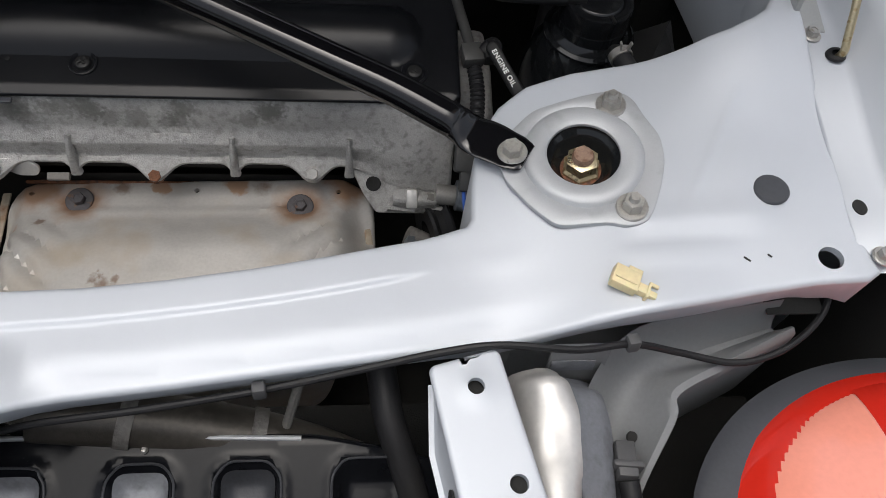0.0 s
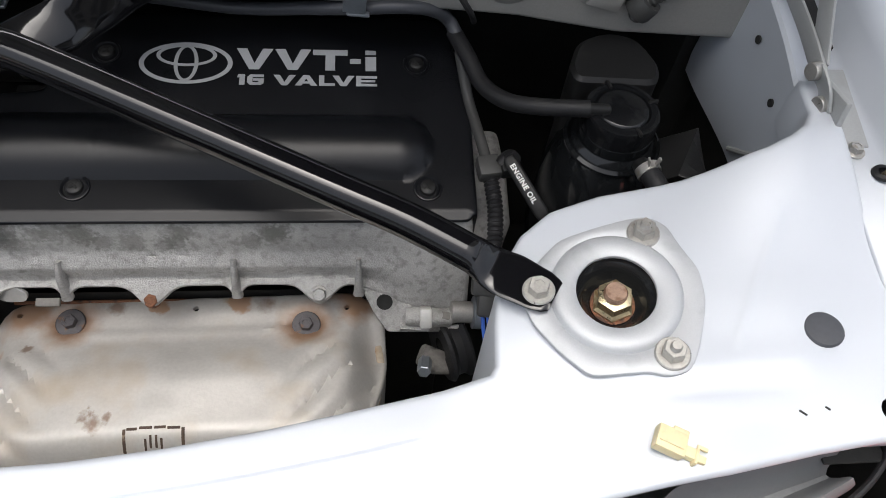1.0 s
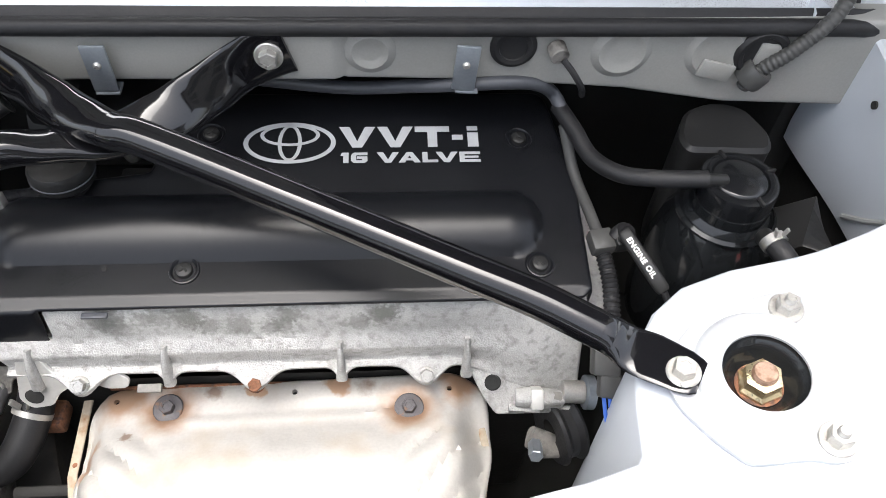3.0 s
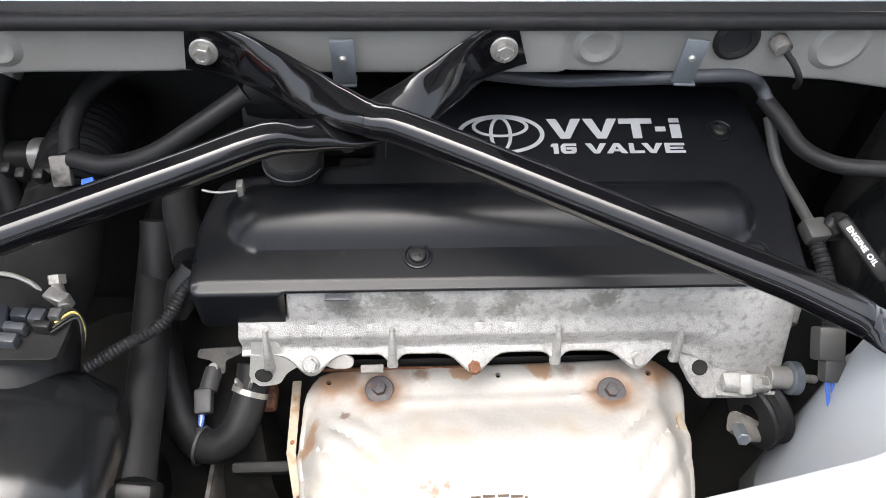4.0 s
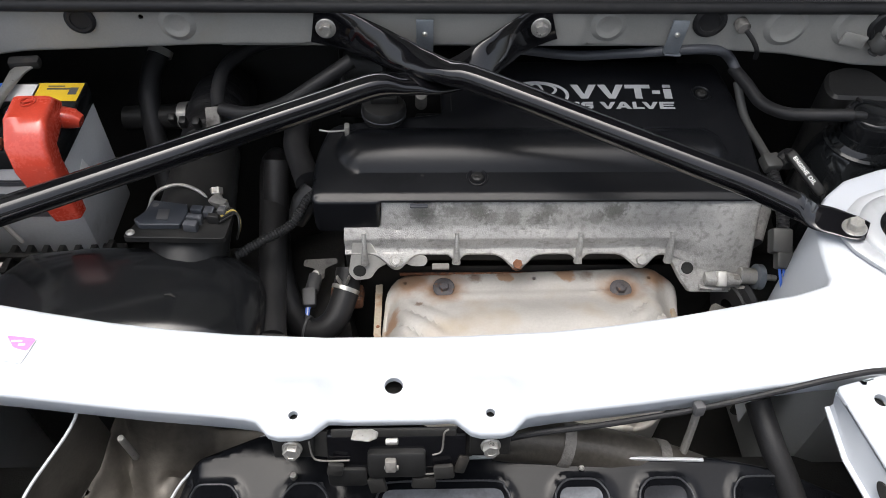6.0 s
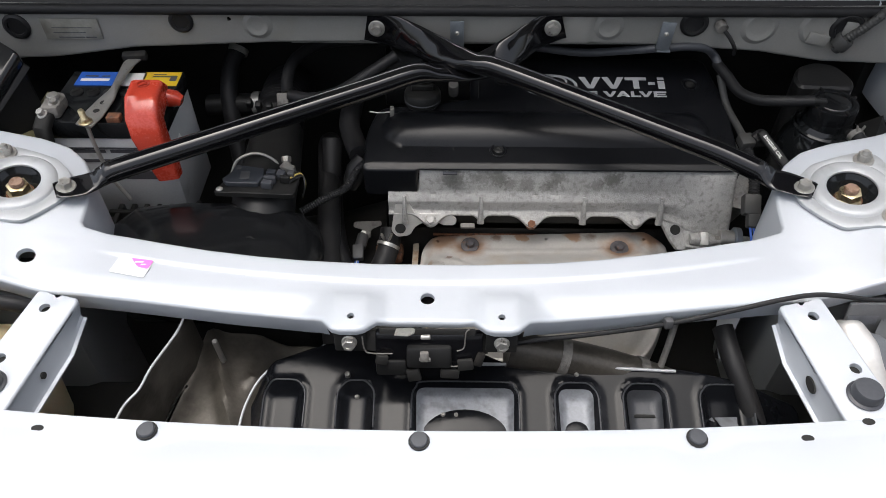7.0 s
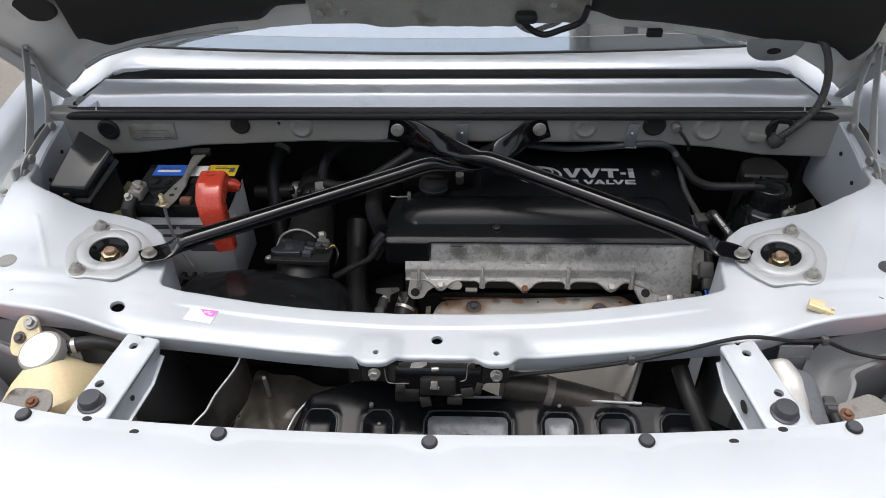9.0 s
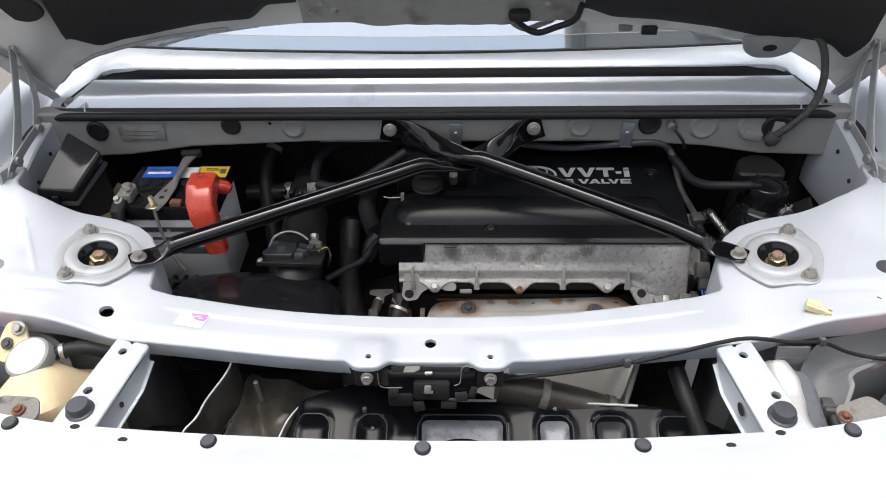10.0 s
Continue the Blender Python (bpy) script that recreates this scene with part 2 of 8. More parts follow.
def thing(name, label, category, at=(0, 0, 0), group="", kind=""):
    ob = new(name)
    ob.empty_display_size = 0.02
    ob.matrix_world = at if isinstance(at, Matrix) else Matrix.Translation(at)
    return tagged(ob, label, category, group, kind)


def part(name, bm, mat, parent, label="", smooth=True, angle=35):
    """One mesh object, built in world coordinates, under a thing or a part."""
    ob = new(name, mesh_of(name, bm, mat, smooth, angle))
    if parent is not None:
        ob.parent = parent
        inv = parent.matrix_basis.inverted() if parent.parent is None else Matrix()
        ob.matrix_parent_inverse = inv
    return tagged(ob, label)


def solo(name, bm, mat, label, category, group="", kind="", smooth=True, angle=35):
    return tagged(new(name, mesh_of(name, bm, mat, smooth, angle)), label, category, group, kind)


def box(size, at=(0, 0, 0), bevel=0.002, rot=(0, 0, 0), seg=2, bm=None, taper=1.0):
    one = bmesh.new()
    bmesh.ops.create_cube(one, size=1.0)
    for v in one.verts:
        k = taper if v.co.z > 0 else 1.0
        v.co = Vector((v.co.x * size[0] * k, v.co.y * size[1] * k, v.co.z * size[2]))
    if bevel:
        bmesh.ops.bevel(one, geom=one.edges[:], offset=bevel, segments=seg, affect="EDGES", profile=0.5)
    bmesh.ops.transform(one, matrix=pose(*at, *rot), verts=one.verts)
    return join(bm, one)


def join(bm, one):
    if bm is None:
        return one
    me = bpy.data.meshes.new("tmp")
    one.to_mesh(me)
    one.free()
    bm.from_mesh(me)
    bpy.data.meshes.remove(me)
    return bm


def along(a, b):
    """A pose at a whose z axis points to b."""
    d = Vector(b) - Vector(a)
    return Matrix.Translation(a) @ d.to_track_quat("Z", "Y").to_matrix().to_4x4()


def lathe(profile, at=None, seg=32, bm=None, sides=None):
    """Turns a profile of (radius, height) rows about z, then lays it at the pose. sides: 6 for a hexagon."""
    one = bmesh.new()
    seg = sides or seg
    rings = []
    for r, h in profile:
        if r < 1e-6:
            rings.append([one.verts.new((0, 0, h))])
        else:
            rings.append([one.verts.new((r * math.cos(2 * math.pi * i / seg), r * math.sin(2 * math.pi * i / seg), h)) for i in range(seg)])
    for a, b in zip(rings, rings[1:]):
        for i in range(seg):
            j = (i + 1) % seg
            if len(a) == 1 and len(b) > 1:
                one.faces.new((a[0], b[i], b[j]))
            elif len(b) == 1 and len(a) > 1:
                one.faces.new((a[i], b[0], a[j]))
            elif len(a) > 1:
                one.faces.new((a[i], b[i], b[j], a[j]))
    if at is not None:
        bmesh.ops.transform(one, matrix=at, verts=one.verts)
    return join(bm, one)


def cylinder(a, b, r, r2=None, seg=24, edge=0.0008, bm=None):
    h = (Vector(b) - Vector(a)).length
    r2 = r if r2 is None else r2
    e = min(edge, h / 3, r / 2)
    return lathe([(0, 0), (r - e, 0), (r, e), (r2, h - e), (r2 - e, h), (0, h)], along(a, b), seg, bm)


def spline(points, steps=8):
    """A smooth line through the points (Catmull-Rom)."""
    p = [Vector(q) for q in points]
    p = [2 * p[0] - p[1]] + p + [2 * p[-1] - p[-2]]
    out = []
    for i in range(1, len(p) - 2):
        for k in range(steps):
            t = k / steps
            out.append(0.5 * (2 * p[i] + (p[i + 1] - p[i - 1]) * t + (2 * p[i - 1] - 5 * p[i] + 4 * p[i + 1] - p[i + 2]) * t * t
                              + (3 * p[i] - p[i - 1] - 3 * p[i + 1] + p[i + 2]) * t ** 3))
    out.append(p[-2])
    return out


def hose(points, r, seg=14, steps=8, ribs=0.0, pitch=0.008, bm=None, ends=True):
    """A round hose along a smooth line; ribs: depth of its corrugations."""
    line = spline(points, steps) if len(points) > 2 else [Vector(q) for q in points]
    if ribs:
        fine, left = [line[0]], 0.0
        for a, b in zip(line, line[1:]):
            d = (b - a).length
            k = max(1, int(d / (pitch / 4)))
            fine += [a.lerp(b, (i + 1) / k) for i in range(k)]
        line = fine
    one = bmesh.new()
    rings, side, run = [], None, 0.0
    for i, q in enumerate(line):
        t = (line[min(i + 1, len(line) - 1)] - line[max(i - 1, 0)]).normalized()
        if side is None:
            side = t.orthogonal().normalized()
        side = (side - t * side.dot(t)).normalized()
        up = t.cross(side)
        if i:
            run += (q - line[i - 1]).length
        rad = (r(i / (len(line) - 1)) if callable(r) else r) + (ribs * math.sin(run / pitch * 2 * math.pi) if ribs else 0)
        rings.append([one.verts.new(q + rad * (math.cos(2 * math.pi * k / seg) * side + math.sin(2 * math.pi * k / seg) * up)) for k in range(seg)])
    for a, b in zip(rings, rings[1:]):
        for k in range(seg):
            one.faces.new((a[k], b[k], b[(k + 1) % seg], a[(k + 1) % seg]))
    if ends:
        one.faces.new(rings[0])
        one.faces.new(rings[-1])
    return join(bm, one)


def loft(rows, seg=20, power=2.0, bm=None):
    """A bar through rows of (place, width, height, width direction); superellipse sections."""
    one = bmesh.new()
    rings = []
    for i, (q, w, h, side) in enumerate(rows):
        q, side = Vector(q), Vector(side).normalized()
        t = (Vector(rows[min(i + 1, len(rows) - 1)][0]) - Vector(rows[max(i - 1, 0)][0])).normalized()
        side = (side - t * side.dot(t)).normalized()
        up = t.cross(side)
        ring = []
        for k in range(seg):
            a = 2 * math.pi * k / seg
            c, s = math.cos(a), math.sin(a)
            ring.append(one.verts.new(q + side * (w / 2) * math.copysign(abs(c) ** (2 / power), c) + up * (h / 2) * math.copysign(abs(s) ** (2 / power), s)))
        rings.append(ring)
    for a, b in zip(rings, rings[1:]):
        for k in range(seg):
            one.faces.new((a[k], b[k], b[(k + 1) % seg], a[(k + 1) % seg]))
    one.faces.new(rings[0])
    one.faces.new(rings[-1])
    return join(bm, one)


def inside(p, poly):
    x, y, c = p[0], p[1], False
    for (x1, y1), (x2, y2) in zip(poly, poly[1:] + poly[:1]):
        if (y1 > y) != (y2 > y) and x < (x2 - x1) * (y - y1) / (y2 - y1) + x1:
            c = not c
    return c


def edge_distance(p, poly):
    best = 1e9
    for (x1, y1), (x2, y2) in zip(poly, poly[1:] + poly[:1]):
        dx, dy = x2 - x1, y2 - y1
        t = max(0, min(1, ((p[0] - x1) * dx + (p[1] - y1) * dy) / (dx * dx + dy * dy + 1e-12)))
        best = min(best, math.hypot(p[0] - x1 - t * dx, p[1] - y1 - t * dy))
    return best


def dense(poly, step):
    out = []
    for (x1, y1), (x2, y2) in zip(poly, poly[1:] + poly[:1]):
        k = max(1, int(math.hypot(x2 - x1, y2 - y1) / step))
        out += [(x1 + (x2 - x1) * i / k, y1 + (y2 - y1) * i / k) for i in range(k)]
    return out


def circle(x, y, r, n=20, ry=None):
    return [(x + r * math.cos(2 * math.pi * i / n), y + (ry or r) * math.sin(2 * math.pi * i / n)) for i in range(n)]


def rounded(poly, r, n=5):
    """The polygon with its corners rounded; r: one radius or one for each corner."""
    out = []
    for i, p in enumerate(poly):
        a, b, c = Vector(poly[i - 1]), Vector(p), Vector(poly[(i + 1) % len(poly)])
        rad = r[i] if isinstance(r, (list, tuple)) else r
        k = min(rad, (a - b).length * 0.45, (c - b).length * 0.45)
        p1, p2 = b + (a - b).normalized() * k, b + (c - b).normalized() * k
        for j in range(n + 1):
            t = j / n
            q = p1 * (1 - t) ** 2 + b * 2 * t * (1 - t) + p2 * t * t
            out.append((q.x, q.y))
    return out


def sheet(outline, height, holes=(), step=0.01, thick=0.0012, skirt=None, hole_depth=0.006, frame_m=None, creases=(), tuck=None):
    """A pressed sheet over a plan outline: height(x, y) gives its surface, skirt(x, y) how far its edge is folded down.
    frame_m lays the whole sheet into another plane; creases are lines that the mesh follows."""
    outline = dense(list(outline), step)
    area = sum(x1 * y2 - x2 * y1 for (x1, y1), (x2, y2) in zip(outline, outline[1:] + outline[:1]))
    if area < 0:
        outline.reverse()
    loops = [outline] + [list(h) for h in holes]
    pts, edges = [], []
    for loop in loops:
        s = len(pts)
        pts += loop
        edges += [(s + i, s + (i + 1) % len(loop)) for i in range(len(loop))]
    if creases:
        inset = []
        for k, p in enumerate(outline):
            a, b = outline[k - 1], outline[(k + 1) % len(outline)]
            n = Vector((a[1] - b[1], b[0] - a[0]))
            if n.length > 1e-9:
                n.normalize()
                for far in (0.003,):
                    c = (p[0] + n.x * far, p[1] + n.y * far)
                    if inside(c, outline) and edge_distance(c, outline) > far * 0.9:
                        inset.append(c)
        pts += inset
    else:
        inset = []
    for line in creases:
        s = len(pts)
        pts += line
        edges += [(s + i, s + i + 1) for i in range(len(line) - 1)]
    on_crease = [p for line in creases for p in line] + inset
    xs, ys = [p[0] for p in outline], [p[1] for p in outline]
    ni, nj = int((max(xs) - min(xs)) / step), int((max(ys) - min(ys)) / step)
    for i in range(ni + 1):
        for j in range(nj + 1):
            p = (min(xs) + (i + (j % 2) * 0.5) * step, min(ys) + j * step)
            if inside(p, outline) and edge_distance(p, outline) > step * 0.5:
                if on_crease and min((p[0] - q[0]) ** 2 + (p[1] - q[1]) ** 2 for q in on_crease) < (step * 0.55) ** 2:
                    continue
                if all(edge_distance(p, h) > step * 0.35 and not inside(p, h) for h in loops[1:]):
                    pts.append(p)
    vs, _, fs, *_ = delaunay_2d_cdt([Vector(p) for p in pts], edges, [], 0, 1e-6)
    bm = bmesh.new()
    top = [bm.verts.new((v.x, v.y, height(v.x, v.y))) for v in vs]
    for f in fs:
        c = sum((Vector((vs[i].x, vs[i].y)) for i in f), Vector((0, 0))) / len(f)
        if inside(c, outline) and not any(inside(c, h) for h in loops[1:]):
            bm.faces.new([top[i] for i in f])
    bmesh.ops.delete(bm, geom=[v for v in bm.verts if not v.link_faces], context="VERTS")
    bm.normal_update()
    for f in bm.faces:
        if f.normal.z < 0:
            f.normal_flip()
    rim = [e for e in bm.edges if len(e.link_faces) == 1]
    hole_pts = loops[1:]

    def drop(p):
        for h in hole_pts:
            if edge_distance((p.x, p.y), h) < 1e-4:
                return None
        return skirt(p.x, p.y) if skirt else 0.0
    outward = {}
    for e in rim:
        a, b = e.verts
        if drop(a.co) is None or drop(b.co) is None:
            continue
        n = Vector((b.co.y - a.co.y, a.co.x - b.co.x, 0)).normalized()
        mid = (a.co + b.co) / 2
        if inside((mid.x + n.x * 1e-3, mid.y + n.y * 1e-3), outline):
            n.negate()
        for v in (a, b):
            outward[v] = outward.get(v, Vector((0, 0, 0))) + n
    for v in outward:
        if outward[v].length > 1e-6:
            outward[v].normalize()
    low = {}
    for e in list(rim):
        a, b = e.verts
        if a in outward and b in outward:
            deep = max(drop(a.co), drop(b.co))
            chains = []
            for v in (a, b):
                if v not in low:
                    d = drop(v.co)
                    d = d if d > 1e-5 else thick
                    fold = min(0.005, 0.6 * d) if skirt else 0.0
                    chain = [v]
                    for ang in ((0.35, 0.75, 1.15, 1.5) if fold else ()):
                        q = v.co + outward[v] * fold * math.sin(ang)
                        chain.append(bm.verts.new((q.x, q.y, v.co.z - fold * (1 - math.cos(ang)))))
                    q = v.co + outward[v] * (fold * 0.9 - (d * tuck(v.co.x, v.co.y) if tuck else 0.0))
                    chain.append(bm.verts.new((q.x, q.y, v.co.z - d)))
                    low[v] = chain
                chains.append(low[v])
        else:
            chains = []
            for v in (a, b):
                key = (v, "hole")
                if key not in low:
                    low[key] = [v, bm.verts.new((v.co.x, v.co.y, v.co.z - hole_depth))]
                chains.append(low[key])
        ca, cb = chains
        for k in range(len(ca) - 1):
            bm.faces.new((ca[k], cb[k], cb[k + 1], ca[k + 1]))
    bmesh.ops.remove_doubles(bm, verts=bm.verts, dist=0.00005)
    if frame_m is not None:
        bmesh.ops.transform(bm, matrix=frame_m, verts=bm.verts)
    return bm


def plate(outline, thick, m=None, bevel=0.0006, bm=None):
    """A flat plate: the outline extruded by thick below its plane, laid at the pose m."""
    one = bmesh.new()
    f = one.faces.new([one.verts.new((x, y, 0)) for x, y in outline])
    one.normal_update()
    if f.normal.z < 0:
        f.normal_flip()
    r = bmesh.ops.extrude_face_region(one, geom=[f])
    bmesh.ops.translate(one, vec=(0, 0, -thick), verts=[v for v in r["geom"] if isinstance(v, bmesh.types.BMVert)])
    if bevel:
        flat = [e for e in one.edges if len(e.link_faces) == 2 and e.calc_face_angle(0) > 1.2]
        bmesh.ops.bevel(one, geom=flat, offset=bevel, segments=1, affect="EDGES")
    if m is not None:
        bmesh.ops.transform(one, matrix=m, verts=one.verts)
    return join(bm, one)


def smooth01(a, b, x):
    t = max(0.0, min(1.0, (x - a) / (b - a)))
    return t * t * (3 - 2 * t)


def bolt(name, at, normal, label, parent=None, across=0.014, tall=0.009, washer=0.011, mat=None, stud=0.0, category="bolt", group=""):
    """A hexagon bolt or flange nut with its washer; stud: thread that stands out of it."""
    mat = mat or STEEL
    m = along(at, Vector(at) + Vector(normal)) @ pose(0, 0, 0, 0, 0, random.uniform(0, 60))
    r = across / 2 / math.cos(math.pi / 6)
    root = thing(name, label, category, m, group) if parent is None else None
    if parent is None:
        m0 = root
    else:
        m0 = part(name, lathe([(0, 0), (washer, 0), (washer, 0.0012), (washer - 0.001, 0.002), (0, 0.002)], m, 24), mat, parent, label)
    if parent is None:
        part("washer", lathe([(0, 0), (washer, 0), (washer, 0.0012), (washer - 0.001, 0.002), (0, 0.002)], m, 24), mat, m0)
    part("hex_head", lathe([(0, 0.0015), (r, 0.0015), (r, tall - 0.001), (r * 0.9, tall), (r * 0.55, tall), (r * 0.5, tall - 0.0006), (0, tall - 0.0006)], m, sides=6), mat, m0)
    if stud:
        prof = [(0.0045, tall - 0.001)]
        k = int(stud / 0.0012)
        for i in range(k):
            prof += [(0.0045, tall + i * 0.0012), (0.0039, tall + i * 0.0012 + 0.0006)]
        part("stud", lathe(prof + [(0.0034, tall + stud), (0, tall + stud)], m, 14), mat, m0)
    return m0


def writing(text, m, width, height, mat, parent, name="lettering", spacing=1.1, weight=0.03):
    """Flat raised letters that fill width by height, at the pose m (x along the line, z out of the surface)."""
    cu = bpy.data.curves.new("tmp_text", "FONT")
    cu.body, cu.size, cu.extrude, cu.offset, cu.space_character = text, 1.0, 0.0, weight, spacing
    cu.resolution_u = 3
    ob = bpy.data.objects.new("tmp_text", cu)
    scene.collection.objects.link(ob)
    me = bpy.data.meshes.new_from_object(ob.evaluated_get(bpy.context.evaluated_depsgraph_get()))
    bm = bmesh.new()
    bm.from_mesh(me)
    bpy.data.objects.remove(ob)
    bpy.data.meshes.remove(me)
    bpy.data.curves.remove(cu)
    xs, ys = [v.co.x for v in bm.verts], [v.co.y for v in bm.verts]
    fitted = Matrix.Diagonal((width / (max(xs) - min(xs)), height / (max(ys) - min(ys)), 1, 1)) @ Matrix.Translation((-min(xs), -min(ys), 0))
    bmesh.ops.transform(bm, matrix=m @ fitted, verts=bm.verts)
    return part(name, bm, mat, parent, "", smooth=False)


def letters(m, sx, sy, mat, parent, outlines):
    """Flat printed letters from their outlines, at the pose m."""
    bm = bmesh.new()
    for o in outlines:
        plate([(x * sx, y * sy) for x, y in o], 0.0003, m, 0, bm)
    part("lettering", bm, mat, parent, "", smooth=False)


def bars(rows, m, mat, parent, name="print"):
    """Plain printed bars (x, y, width, height) on a surface at the pose m, each a part."""
    for x, y, w, h in rows:
        part(name, plate([(x, y), (x + w, y), (x + w, y + h), (x, y + h)], 0.0003, m, 0), mat, parent)


# ---- ground and surroundings ----
def ground():
    bm = bmesh.new()
    bmesh.ops.create_grid(bm, x_segments=40, y_segments=40, size=60)
    for v in bm.verts:
        v.co.z = 0.006 * noise.noise(v.co * 0.4)
    solo("ground", bm, ASPHALT, "brownish worn paving under the parked car", "ground", kind="structure")


def house():
    """A house behind the viewer, seen only mirrored in paint and glass, and an unseen low wall added to cut low sky
    light.
    """
    h = thing("house", "weathered grey house wall with a dark downpipe", "house", (4.8, -5.0, 0))
    part("wall", box((6.4, 0.3, 6.0), (4.8, -5.2, 3.0), 0.02), WALL_PALE, h)
    part("downpipe", cylinder((1.72, -5.0, 0), (1.72, -5.0, 6.0), 0.10), WALL_DARK, h, "dark downpipe")
    for z in (1.6, 4.2):
        for x in (2.9, 4.3, 5.7):
            part("shutter", box((0.9, 0.08, 1.5), (x, -5.02, z), 0.01), WALL_DARK, h, "dark green shutter")
    part("roof", box((6.8, 1.1, 0.18), (4.8, -5.2, 6.09), 0.02), WALL_DARK, h)
    # Added wall with a coping, out of view, to dim front-facing surfaces
    g = thing("low_sky_blocker", "unseen weathered grey wall added to block low sky", "wall", (-3.2, -5.0, 0))
    part("wall", box((9.6, 0.2, 1.9), (-3.2, -5.2, 0.95), 0.02), WALL_PALE, g)
    part("coping", box((9.6, 0.28, 0.08), (-3.2, -5.2, 1.94), 0.015), WALL_PALE, g)


ground()
house()


# ---- pressed body panels ----
def arch(s):
    """Plan of one strut tower's rear edge, from the crossmember outwards; s: the side."""
    return [(s * x, y) for x, y in [(0.452, 0.402), (0.455, 0.437), (0.460, 0.467), (0.468, 0.488), (0.481, 0.508), (0.505, 0.5255), (0.545, 0.537), (0.595, 0.543),
                                    (0.648, 0.551), (0.682, 0.558), (0.703, 0.566), (0.718, 0.576), (0.727, 0.590), (0.729, 0.625)]]


def outer(s):
    return [(s * x, y) for x, y in [(0.742, 0.625), (0.742, 0.560), (0.745, 0.510), (0.748, 0.460), (0.746, 0.410), (0.742, 0.375), (0.748, 0.345), (0.750, 0.335)]]


def front(s):
    return [(s * x, y) for x, y in [(0.742, 0.331), (0.701, 0.3305), (0.657, 0.326), (0.592, 0.3155), (0.506, 0.307), (0.461, 0.3025), (0.417, 0.299), (0.344, 0.290), (0.229, 0.275), (0.150, 0.2665), (0.128, 0.260), (0.116, 0.254), (0.109, 0.246), (0.103, 0.239), (0.096, 0.237), (0.078, 0.237), (0.071, 0.239), (0.065, 0.246), (0.058, 0.254), (0.048, 0.257)]]


def rear(s):
    return [(s * x, y) for x, y in [(0.065, 0.337), (0.155, 0.3415), (0.215, 0.348), (0.277, 0.3575), (0.342, 0.370), (0.409, 0.384), (0.446, 0.394)]]


TOWER = (0.541, 0.449)


def crease_y(ax):
    return 0.311 + 0.275 * ax * ax


def panel_height(x, y):
    ax = abs(x)
    low = 0.829 + 0.033 * smooth01(0.45, 0.60, ax) + 0.012 * smooth01(0.64, 0.76, ax)
    high = 0.8595 + max(-0.011, min(0.016, 0.13 * (ax - 0.541))) + 0.05 * (y - 0.449)
    high += 0.030 * smooth01(0.45, 0.58, y) * smooth01(0.60, 0.71, ax)
    z = low + (high - low) * smooth01(0.30, 0.44, y) * smooth01(0.37, 0.52, ax)
    # crease along the crossmember, fading at the towers
    z += 0.0024 * smooth01(-0.0028, 0.0028, y - crease_y(ax)) * (1 - smooth01(0.375, 0.42, ax))
    z += 0.011 * smooth01(0.306, 0.276, y) * max(0.0, min(1.0, (ax - 0.045) / 0.025)) * max(0.0, min(1.0, (0.130 - ax) / 0.025))
    # the front edge rolls down ahead of the crease
    z -= 0.006 * smooth01(0.018, 0.0, y - (0.259 + 0.12 * ax * ax + 0.045 * ax)) * smooth01(0.128, 0.150, ax) * (1 - smooth01(0.44, 0.54, ax))
    # diagonal bead beside the tower, bead ahead of it
    u, v = ax - 0.651, y - 0.455
    d = abs(u * 0.872 - v * 0.490)
    t = u * 0.490 + v * 0.872
    if abs(t) < 0.07:
        z += 0.0014 * (1 - smooth01(0.0010, 0.0050, d)) * (1 - smooth01(0.055, 0.068, abs(t)))
    z += 0.0025 * smooth01(-0.004, 0.003, y - 0.377) * smooth01(0.56, 0.58, ax) * (1 - smooth01(0.66, 0.70, ax)) * (1 - smooth01(0.385, 0.41, y))
    z += 0.0010 * math.exp(-((y - 0.3635) / 0.003) ** 2) * smooth01(0.448, 0.455, ax) * (1 - smooth01(0.484, 0.492, ax))
    z += 0.0020 * math.exp(-((y - 0.358) / 0.005) ** 2) * smooth01(0.55, 0.58, ax) * (1 - smooth01(0.64, 0.66, ax))
    z += 0.0006 * noise.noise(Vector((x * 9, y * 9, 0.3)))
    return z


def panel_skirt(x, y):
    ax = abs(x)
    if y > 0.40 and ax < 0.54 and ax > 0.44:
        return 0.30
    if y > 0.5 and ax < 0.745:
        return 0.05
    if y < 0.262 and ax < 0.112:
        return 0.010
    if ax > 0.738 and y > 0.352:
        return 0.012
    if y < 0.36 and y < 0.262 + 0.16 * ax + 0.02:
        return 0.038 + 0.014 * smooth01(0.50, 0.62, ax) - 0.010 * smooth01(0.64, 0.70, ax) + 0.010 * smooth01(0.70, 0.735, ax)
    return 0.012


outline = (front(1)[::-1] + outer(1)[::-1] + arch(1)[::-1] + rear(1)[::-1] + rear(-1) + arch(-1) + outer(-1) + front(-1))
outline = [(x, y) for x, y in outline]
panel_holes = [circle(0.541, 0.449, 0.042, 32), circle(-0.541, 0.449, 0.042, 32), circle(0.001, 0.287, 0.0085), circle(-0.085, 0.252, 0.0042, 12), circle(0.0865, 0.252, 0.0042, 12),
               circle(-0.494, 0.342, 0.0105), circle(0.7185, 0.3465, 0.0098), circle(0.687, 0.409, 0.0135), circle(-0.687, 0.409, 0.0135)]
crossmember = thing("rear_crossmember", "silver painted pressed steel crossmember with two strut towers", "car body", (0, 0.3, 0.8))
lines = []
